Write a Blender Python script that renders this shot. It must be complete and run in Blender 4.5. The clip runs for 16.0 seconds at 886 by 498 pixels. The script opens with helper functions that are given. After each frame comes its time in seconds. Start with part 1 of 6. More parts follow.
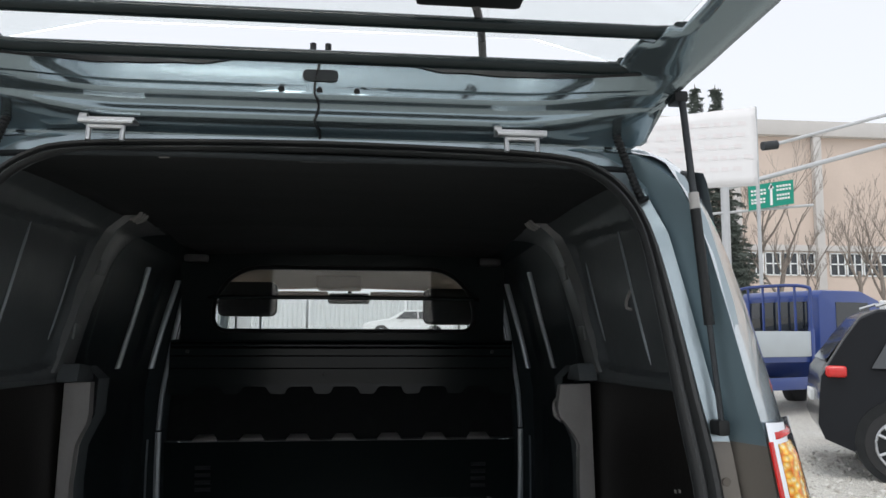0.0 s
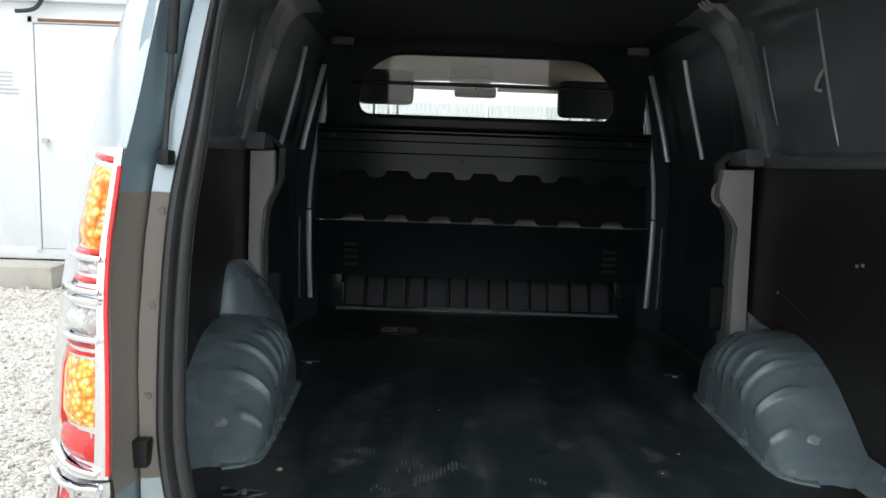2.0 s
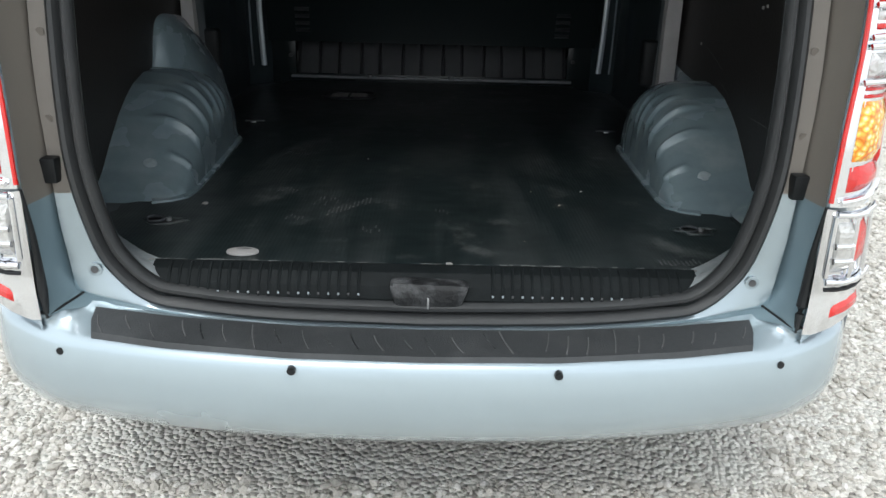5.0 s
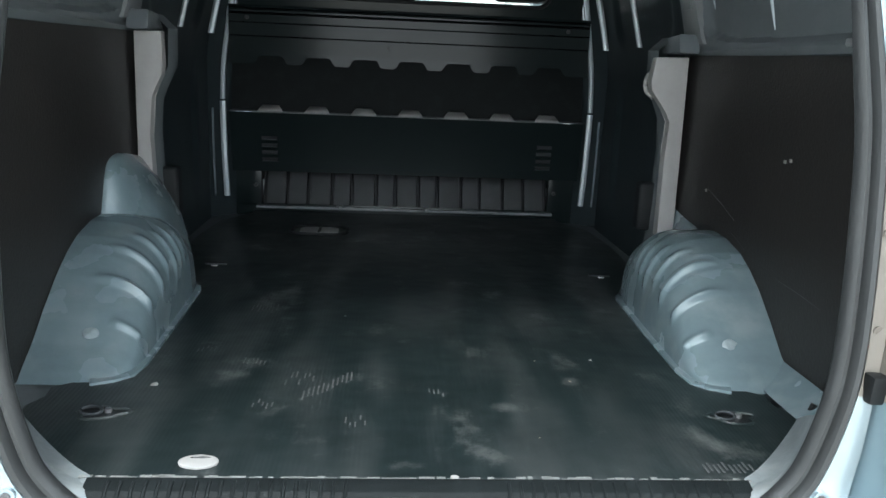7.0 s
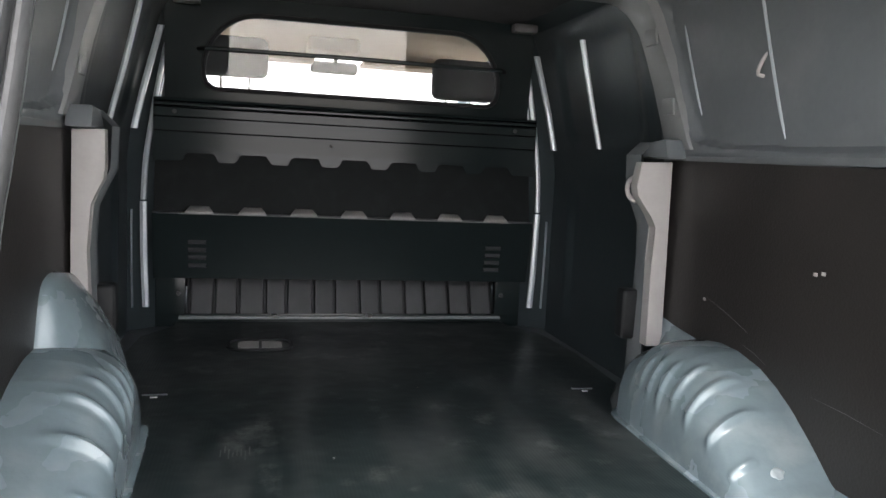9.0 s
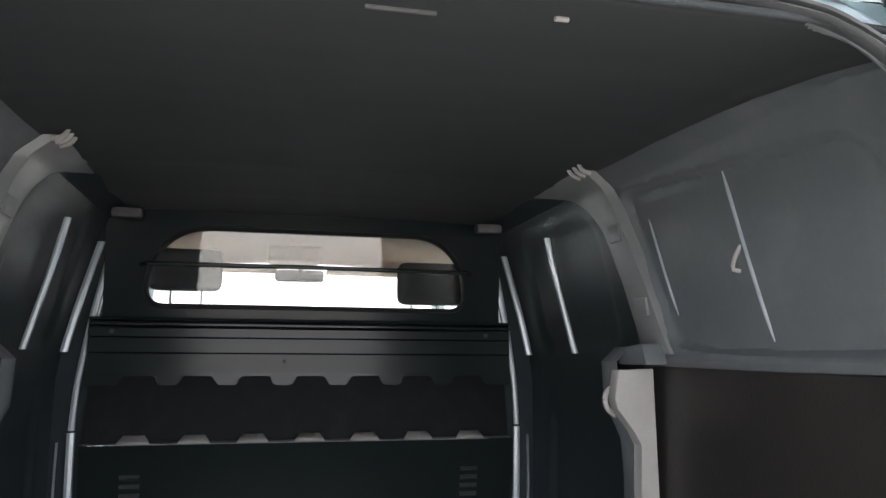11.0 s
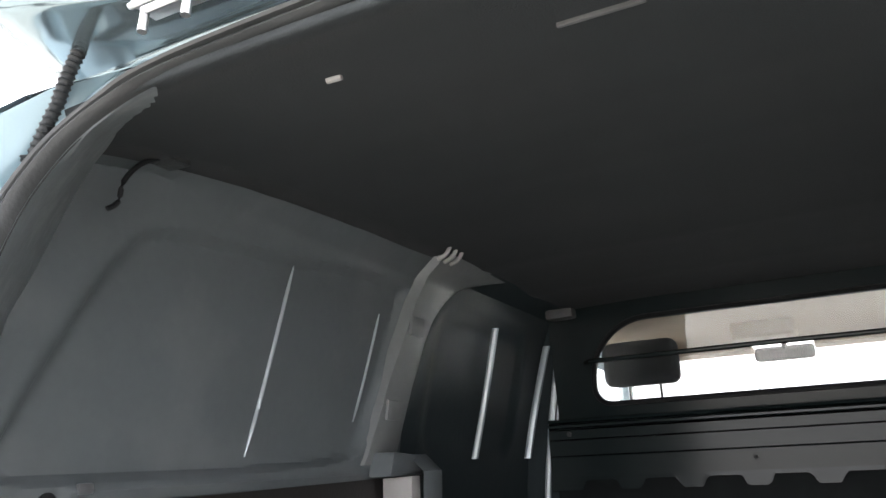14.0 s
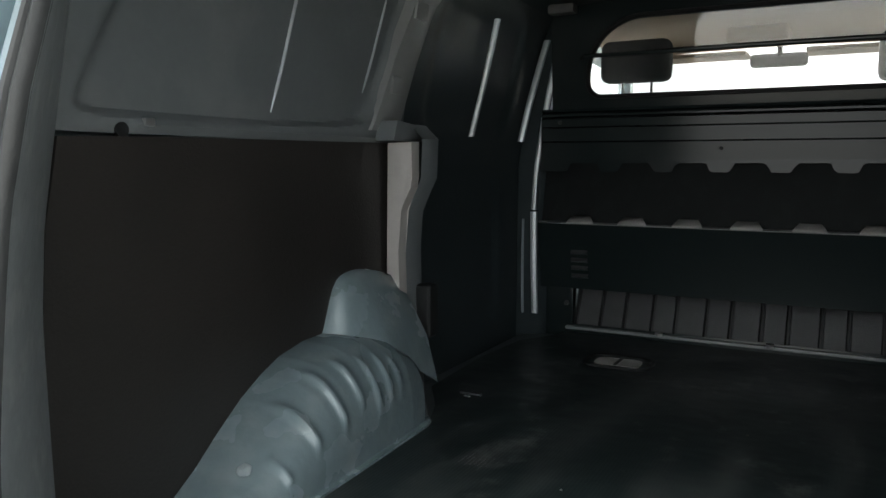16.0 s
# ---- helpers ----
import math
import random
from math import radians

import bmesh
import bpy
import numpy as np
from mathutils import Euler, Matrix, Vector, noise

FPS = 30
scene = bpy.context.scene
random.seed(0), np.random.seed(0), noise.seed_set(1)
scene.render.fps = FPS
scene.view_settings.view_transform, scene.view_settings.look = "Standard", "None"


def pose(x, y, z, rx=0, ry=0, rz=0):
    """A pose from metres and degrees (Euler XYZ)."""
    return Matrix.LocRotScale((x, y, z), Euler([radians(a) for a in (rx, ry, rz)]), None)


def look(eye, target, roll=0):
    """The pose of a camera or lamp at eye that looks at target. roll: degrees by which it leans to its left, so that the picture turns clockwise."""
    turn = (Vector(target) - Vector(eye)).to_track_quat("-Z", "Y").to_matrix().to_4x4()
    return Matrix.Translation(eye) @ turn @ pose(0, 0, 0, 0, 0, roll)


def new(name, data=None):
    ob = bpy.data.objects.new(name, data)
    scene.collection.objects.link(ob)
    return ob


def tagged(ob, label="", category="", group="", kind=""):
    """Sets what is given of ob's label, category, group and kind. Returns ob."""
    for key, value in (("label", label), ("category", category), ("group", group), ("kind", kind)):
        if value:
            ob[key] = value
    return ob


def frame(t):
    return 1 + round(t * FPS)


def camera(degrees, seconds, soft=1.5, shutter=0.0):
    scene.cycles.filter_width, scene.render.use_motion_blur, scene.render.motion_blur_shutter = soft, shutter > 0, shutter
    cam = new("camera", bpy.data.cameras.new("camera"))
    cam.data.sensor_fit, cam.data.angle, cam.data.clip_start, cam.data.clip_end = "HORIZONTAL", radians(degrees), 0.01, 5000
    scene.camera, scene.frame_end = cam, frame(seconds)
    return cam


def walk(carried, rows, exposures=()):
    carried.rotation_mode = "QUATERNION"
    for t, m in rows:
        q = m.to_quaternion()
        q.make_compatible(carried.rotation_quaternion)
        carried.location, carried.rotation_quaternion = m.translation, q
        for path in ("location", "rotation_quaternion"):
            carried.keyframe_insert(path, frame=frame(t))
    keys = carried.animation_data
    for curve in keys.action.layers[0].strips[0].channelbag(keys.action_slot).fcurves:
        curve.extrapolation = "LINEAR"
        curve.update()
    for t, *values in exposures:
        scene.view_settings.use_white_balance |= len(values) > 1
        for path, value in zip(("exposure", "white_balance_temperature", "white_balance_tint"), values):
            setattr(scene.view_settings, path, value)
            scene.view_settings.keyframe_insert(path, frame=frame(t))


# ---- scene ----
cam = camera(60.3, 16.0)
PATH = [
    (0, (0.0839, 0.2171, 1.4397), (0.2919, 2.1855, 1.7262), 0.00),
    (0.5, (-0.0713, 0.2156, 1.4424), (0.0802, 2.1928, 1.7026), 0.42),
    (1, (-0.1758, 0.2154, 1.4170), (-0.1058, 2.2056, 1.6011), 1.12),
    (1.5, (-0.2144, 0.2059, 1.3800), (-0.2087, 2.2058, 1.3584), 1.43),
    (2, (-0.2128, 0.1832, 1.3202), (-0.1891, 2.1729, 1.1189), 1.98),
    (2.5, (-0.1906, 0.1553, 1.3057), (-0.1494, 2.1114, 0.8910), 2.64),
    (3, (-0.1381, 0.0958, 1.2898), (-0.1343, 2.0253, 0.7635), 1.81),
    (3.5, (-0.0732, 0.0394, 1.2639), (-0.0894, 1.9451, 0.6571), 0.90),
    (3.7, (-0.0570, 0.0241, 1.2548), (-0.0750, 1.9183, 0.6131), 1.10),
    (5.8, (0.0263, 0.1222, 1.2297), (0.0975, 1.9834, 0.5011), 2.12),
    (6, (0.0127, 0.1722, 1.2415), (0.0940, 2.0456, 0.5460), 2.31),
    (6.3, (-0.0191, 0.2360, 1.2671), (0.1187, 2.1325, 0.6475), 2.31),
    (6.5, (-0.0397, 0.2655, 1.2689), (0.1029, 2.1729, 0.6847), 2.55),
    (7, (-0.0663, 0.3495, 1.2998), (0.0747, 2.2904, 0.8380), 2.46),
    (7.5, (-0.0845, 0.4617, 1.3306), (0.0696, 2.4275, 0.9959), 1.56),
    (8, (-0.1656, 0.5481, 1.3348), (-0.0089, 2.5207, 1.0448), 1.62),
    (8.5, (-0.2953, 0.5980, 1.3268), (-0.0660, 2.5662, 1.0553), 1.67),
    (9, (-0.3609, 0.6246, 1.3300), (0.1052, 2.5563, 1.1034), 2.79),
    (9.5, (-0.3394, 0.6496, 1.3514), (0.1553, 2.5859, 1.2754), 2.73),
    (9.7, (-0.3217, 0.6670, 1.3634), (0.1849, 2.6017, 1.3477), 2.74),
    (11.8, (-0.1006, 0.9562, 1.3927), (0.2610, 2.8860, 1.7739), -2.61),
    (12, (-0.0858, 0.9771, 1.3862), (0.2440, 2.9084, 1.7880), -3.75),
    (12.5, (0.0115, 1.0360, 1.3895), (-0.0203, 2.9629, 1.9242), -1.03),
    (13, (0.0929, 1.0747, 1.3938), (-0.2724, 2.9645, 1.9372), 0.85),
    (13.5, (0.1370, 1.0875, 1.3960), (-0.5036, 2.9042, 1.9338), -0.48),
    (14, (0.1513, 1.0855, 1.3936), (-0.6908, 2.8164, 1.9366), -2.82),
    (14.5, (0.1633, 1.0648, 1.3807), (-0.7446, 2.8026, 1.7749), -2.68),
    (15, (0.1942, 0.9730, 1.3617), (-0.7179, 2.7268, 1.6657), -1.69),
    (15.5, (0.2539, 0.8997, 1.3335), (-0.6828, 2.6663, 1.3764), -0.94),
    (16, (0.3200, 0.8755, 1.3048), (-0.6100, 2.6328, 1.0880), 0.18),
]

# The van stands nose down by a little; camera and van tilt together.
PIVOT = Vector((0.0, 1.4, 0.0))
VAN = Matrix.Translation(PIVOT) @ Matrix.Rotation(radians(-2.4), 4, "X") @ Matrix.Translation(-PIVOT)
EXPOSURES = [(0.0, -0.1, 6250, 10), (1.0, 0.0, 6350, 10), (2.5, 0.78, 6250, 8), (3.7, 0.55, 6350, 10), (5.8, 0.48, 6050, 6), (6.1, 0.62, 6000, 6), (6.6, 1.43, 5950, 4), (7.0, 1.88, 5950, 3), (7.6, 2.42, 6200, 6), (8.4, 2.54, 6600, 13), (9.0, 2.59, 6600, 14), (12.0, 2.3, 6350, 14), (13.0, 2.62, 6350, 12), (13.8, 2.52, 6450, 13), (14.5, 1.98, 6400, 8), (15.0, 1.78, 6400, 7), (16.0, 1.52, 6500, 6)]
walk(cam, [(t, VAN @ look(eye, target, roll)) for t, eye, target, roll in PATH], EXPOSURES)

# ---- world and sun: an overcast day ----
world = bpy.data.worlds.new("overcast")
scene.world = world
world.use_nodes = True
wn, wl = world.node_tree.nodes, world.node_tree.links
sky = wn.new("ShaderNodeTexSky")
sky.sky_type = "NISHITA"
sky.sun_disc = False
sky.sun_elevation, sky.sun_rotation = radians(60), radians(200)
sky.air_density, sky.dust_density = 1.0, 4.0
grey = wn.new("ShaderNodeHueSaturation")
grey.inputs["Saturation"].default_value = 0.18
cloud = wn.new("ShaderNodeMix")
cloud.data_type = "RGBA"
cloud.inputs["Factor"].default_value = 0.6
cloud.inputs[7].default_value = (9.0, 9.1, 9.3, 1)
wl.new(sky.outputs[0], grey.inputs["Color"])
wl.new(grey.outputs[0], cloud.inputs[6])
wl.new(cloud.outputs[2], wn["Background"].inputs["Color"])
wn["Background"].inputs["Strength"].default_value = 0.15
sun = new("sun", bpy.data.lights.new("sun", "SUN"))
sun.data.energy, sun.data.angle, sun.data.color = 0.8, radians(25), (1.0, 0.96, 0.9)
sun.matrix_world = look((-2, -6, 12), (0, 0, 0))


# ---- materials ----
def material(name, base, rough=0.5, metal=0.0, coat=0.0, vary=0.12, scale=6.0, fine=90.0, bump=0.05, bump_scale=200.0, stain=None, stain_amount=0.0,
             stain_scale=2.5, spec=0.5, object_random=0.0, transmission=0.0, sheen=0.0, rough_vary=0.12):
    """A surface with grain at two scales, stains and fine relief."""
    mat = bpy.data.materials.new(name)
    mat.use_nodes = True
    nt = mat.node_tree
    n, ln = nt.nodes, nt.links
    b = n["Principled BSDF"]
    b.inputs["Roughness"].default_value = rough
    b.inputs["Metallic"].default_value = metal
    b.inputs["Coat Weight"].default_value = coat
    b.inputs["Coat Roughness"].default_value = 0.08
    b.inputs["Specular IOR Level"].default_value = spec
    b.inputs["Transmission Weight"].default_value = transmission
    b.inputs["Sheen Weight"].default_value = sheen
    tc = n.new("ShaderNodeTexCoord")

    def tex(sc, detail=4.0):
        t = n.new("ShaderNodeTexNoise")
        t.inputs["Scale"].default_value, t.inputs["Detail"].default_value = sc, detail
        ln.new(tc.outputs["Object"], t.inputs["Vector"])
        return t.outputs["Fac"]

    def maths(op, a, c):
        m = n.new("ShaderNodeMath")
        m.operation = op
        for k, v in enumerate((a, c)):
            if isinstance(v, (int, float)):
                m.inputs[k].default_value = v
            else:
                ln.new(v, m.inputs[k])
        return m.outputs[0]

    big, small = tex(scale), tex(fine)
    val = maths("ADD", maths("MULTIPLY", maths("SUBTRACT", big, 0.5), 2 * vary), maths("MULTIPLY", maths("SUBTRACT", small, 0.5), vary))
    val = maths("ADD", val, 1.0)
    if object_random:
        oi = n.new("ShaderNodeObjectInfo")
        val = maths("ADD", val, maths("MULTIPLY", maths("SUBTRACT", oi.outputs["Random"], 0.5), object_random))
    mul = n.new("ShaderNodeMix")
    mul.data_type, mul.blend_type = "RGBA", "MULTIPLY"
    mul.inputs["Factor"].default_value = 1.0
    mul.inputs[6].default_value = (*base, 1)
    ln.new(val, mul.inputs[7])
    col = mul.outputs[2]
    if stain:
        ramp = n.new("ShaderNodeValToRGB")
        ramp.color_ramp.elements[0].position, ramp.color_ramp.elements[1].position = 0.50, 0.72
        ln.new(tex(stain_scale, 7.0), ramp.inputs[0])
        mx = n.new("ShaderNodeMix")
        mx.data_type = "RGBA"
        ln.new(maths("MULTIPLY", ramp.outputs[0], stain_amount), mx.inputs["Factor"])
        ln.new(col, mx.inputs[6])
        mx.inputs[7].default_value = (*stain, 1)
        col = mx.outputs[2]
    ln.new(col, b.inputs["Base Color"])
    if rough_vary and not transmission:
        ln.new(maths("ADD", rough - rough_vary / 2, maths("MULTIPLY", big, rough_vary)), b.inputs["Roughness"])
    if bump:
        bp = n.new("ShaderNodeBump")
        bp.inputs["Strength"].default_value, bp.inputs["Distance"].default_value = bump, 0.01
        ln.new(tex(bump_scale), bp.inputs["Height"])
        ln.new(bp.outputs[0], b.inputs["Normal"])
    return mat


PAINT = material("light_blue_paint", (0.40, 0.48, 0.52), 0.25, 0.5, 1.0, 0.035, 2, 500, 0.0, 900)
# body paint in two darker copies, for the shade in gutter and gate
GUTTER = material("shaded_gutter_paint", (0.19, 0.265, 0.30), 0.3, 0.3, 0.3, 0.08, 3, 400, 0.0, 900, (0.25, 0.31, 0.33), 0.2, 5)
JAMB = material("shaded_jamb_paint", (0.205, 0.258, 0.280), 0.12, 0.78, 0.4, 0.07, 3, 400, 0.0, 900, (0.24, 0.29, 0.31), 0.2, 5)
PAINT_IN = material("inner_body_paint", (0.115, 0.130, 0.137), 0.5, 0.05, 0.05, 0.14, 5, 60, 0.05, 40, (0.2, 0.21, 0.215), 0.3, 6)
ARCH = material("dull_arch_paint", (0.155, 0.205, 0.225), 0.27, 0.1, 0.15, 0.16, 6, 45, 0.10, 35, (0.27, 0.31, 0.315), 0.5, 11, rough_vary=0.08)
WORN_GLARE = material("rubbed_glare_paint", (0.28, 0.33, 0.345), 0.3, 0.1, 0.2, 0.25, 18, 80, 0.08, 60, (0.2, 0.25, 0.265), 0.6, 25)
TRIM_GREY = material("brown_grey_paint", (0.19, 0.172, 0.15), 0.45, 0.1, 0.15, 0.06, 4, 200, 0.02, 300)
PILLAR_GREY = material("light_grey_paint", (0.36, 0.35, 0.34), 0.5, 0.0, 0.05, 0.1, 8, 80, 0.05, 60, (0.25, 0.24, 0.22), 0.25, 7)
RUBBER = material("seal_rubber", (0.027, 0.029, 0.03), 0.5, 0, 0, 0.2, 8, 120, 0.08, 150, (0.075, 0.074, 0.072), 0.25, 6)
BLACK_PLASTIC = material("black_plastic", (0.011, 0.0125, 0.0135), 0.5, 0, 0, 0.2, 10, 150, 0.15, 400, (0.04, 0.04, 0.04), 0.25, 8, spec=0.3)
GREY_PLASTIC = material("worn_grey_plastic", (0.09, 0.09, 0.092), 0.55, 0, 0, 0.2, 20, 150, 0.15, 300, (0.2, 0.2, 0.2), 0.4, 14)
BLACK_STEEL = material("satin_black_steel", (0.012, 0.0180, 0.0188), 0.19, 0.0, 0.0, 0.08, 6, 80, 0.0, 60, rough_vary=0.03, spec=0.23)
PAD = material("worn_step_plastic", (0.04, 0.043, 0.045), 0.5, 0, 0, 0.25, 9, 120, 0.2, 250, (0.075, 0.078, 0.08), 0.4, 12)
SILL_BLACK = material("matt_black_sill_plastic", (0.007, 0.0092, 0.0098), 0.6, 0, 0, 0.25, 12, 140, 0.15, 300, (0.019, 0.024, 0.025), 0.3, 15, spec=0.16)
LATCH = material("scuffed_black_latch", (0.018, 0.019, 0.02), 0.4, 0, 0, 0.3, 20, 150, 0.3, 120, (0.16, 0.165, 0.17), 0.65, 22)
SCUFFED = material("scuffed_sill_paint", (0.19, 0.21, 0.218), 0.5, 0.05, 0.05, 0.3, 12, 70, 0.1, 60, (0.33, 0.335, 0.33), 0.5, 16)
DUST = material("pale_dust", (0.21, 0.215, 0.208), 0.95, 0, 0, 0.4, 30, 200, 0.3, 200)
UPPER_GREY = material("grey_inner_paint", (0.185, 0.195, 0.20), 0.42, 0.05, 0.1, 0.12, 6, 70, 0.05, 50, (0.27, 0.275, 0.27), 0.3, 7)
# body paint of doors, posts and rails, darkened nearly to black for shade
DARK_DOOR = material("shaded_inner_door_paint", (0.025, 0.035, 0.039), 0.45, 0, 0.0, 0.15, 6, 60, 0.06, 40, spec=0.35)
# pale strips and beads, with their sheen in the base colour
STRIP = material("pale_edge_sheen", (0.42, 0.47, 0.5), 0.3, 0.2, 0.3, 0.08, 9, 120, 0.03, 100)
BOARD = material("brown_hardboard", (0.0178, 0.0165, 0.0155), 0.45, 0, 0, 0.25, 3, 90, 0.12, 160, (0.034, 0.029, 0.027), 0.3, 3)
HEADLINER = material("black_headliner", (0.0132, 0.0172, 0.0194), 0.85, 0, 0, 0.15, 4, 140, 0.2, 350, (0.019, 0.02, 0.022), 0.4, 3, sheen=0.03)
CHROME = material("chrome", (0.82, 0.83, 0.85), 0.09, 1.0, 0, 0.02, 4, 60, 0.0)
STEEL = material("zinc_steel", (0.5, 0.51, 0.52), 0.38, 0.9, 0, 0.12, 20, 200, 0.04, 300)
LENS_RED = material("red_lens", (0.62, 0.015, 0.012), 0.15, 0, 0.8, 0.12, 60, 300, 0.3, 260)
LENS_CLEAR = material("clear_reflector_lens", (0.62, 0.62, 0.6), 0.12, 0.55, 0.8, 0.25, 40, 200, 0.6, 90)
GLASS = material("clear_glass", (0.95, 0.97, 0.96), 0.0, 0, 0, 0, 1, 1, 0, transmission=1.0)
CAB_LINING = material("beige_grey_lining", (0.42, 0.33, 0.245), 0.9, 0, 0, 0.06, 4, 200, 0.1, 400)
SEAT = material("dark_grey_seat_cloth", (0.035, 0.035, 0.037), 0.85, 0, 0, 0.2, 8, 200, 0.25, 350)
TYRE = material("tyre_rubber", (0.025, 0.025, 0.026), 0.8, 0, 0, 0.2, 10, 120, 0.3, 120)
ALLOY = material("alloy", (0.55, 0.56, 0.58), 0.3, 0.9, 0, 0.06, 10, 100, 0.02, 200)
CONCRETE = material("concrete", (0.42, 0.40, 0.36), 0.9, 0, 0, 0.15, 6, 60, 0.4, 50, (0.2, 0.19, 0.13), 0.5, 4)
SHED_PAINT = material("white_steel_wall", (0.66, 0.69, 0.71), 0.5, 0, 0, 0.06, 1.5, 30, 0.05, 30, (0.5, 0.51, 0.5), 0.4, 1.6)
TARP = material("blue_tarpaulin", (0.03, 0.16, 0.27), 0.5, 0, 0, 0.2, 3, 40, 0.4, 20)
RUST = material("rusty_steel", (0.24, 0.12, 0.065), 0.85, 0.2, 0, 0.35, 12, 90, 0.3, 80)
DARK_STEEL = material("dark_scrap", (0.04, 0.045, 0.05), 0.6, 0.4, 0, 0.3, 6, 60, 0.2, 60)
GALV = material("galvanised_pole", (0.5, 0.51, 0.52), 0.5, 0.5, 0, 0.1, 2, 40, 0.05, 60)
BANNER = material("white_banner_cloth", (0.8, 0.79, 0.79), 0.8, 0, 0, 0.04, 2, 40, 0.1, 8)
PALE_RED = material("faded_pink_print", (0.79, 0.755, 0.755), 0.8, 0, 0, 0.1, 3, 40, 0.0)
SIGN_GREEN = material("green_road_sign", (0.0, 0.25, 0.17), 0.5, 0, 0, 0.05, 2, 40, 0.0)
SIGN_WHITE = material("white_sign_sheet", (0.8, 0.82, 0.82), 0.5, 0, 0, 0.03, 2, 40, 0.0)
TRUCK_BLUE = material("blue_truck_paint", (0.02, 0.05, 0.22), 0.3, 0.1, 0.6, 0.08, 4, 80, 0.02, 100)
TRUCK_GREY = material("pale_aluminium_panel", (0.5, 0.54, 0.56), 0.45, 0.4, 0, 0.08, 4, 60, 0.05, 40)
SUV_PAINT = material("dark_grey_car_paint", (0.010, 0.011, 0.013), 0.16, 0.0, 0.0, 0.08, 3, 200, 0.0, spec=0.16)
WHITE_PAINT = material("white_car_paint", (0.75, 0.76, 0.77), 0.3, 0, 0.6, 0.03, 3, 60, 0.0)
DARK_GLASS = material("tinted_glass", (0.02, 0.024, 0.028), 0.06, 0, 0.6, 0.05, 3, 30, 0.0)
# far trees and building: base colours lightened to paint in the haze
BARK = material("hazed_brown_bark", (0.25, 0.215, 0.185), 0.9, 0, 0, 0.3, 6, 40, 0.5, 30)
NEEDLES = material("hazed_needles", (0.11, 0.13, 0.112), 0.8, 0, 0, 0.4, 3, 40, 0.2, 30)
BRICK_FAR = material("hazed_brown_brick", (0.60, 0.50, 0.43), 0.85, 0, 0, 0.1, 0.4, 6, 0.1, 4)
BAND = material("hazed_plaster_band", (0.55, 0.53, 0.51), 0.85, 0, 0, 0.08, 0.6, 8, 0.1, 4)
CARD_BROWN = material("pale_brown_dirt", (0.3, 0.26, 0.2), 0.9, 0, 0, 0.2, 8, 80, 0.2, 80)


def node_chain(mat):
    return mat.node_tree.nodes, mat.node_tree.links, mat.node_tree.nodes["Principled BSDF"]


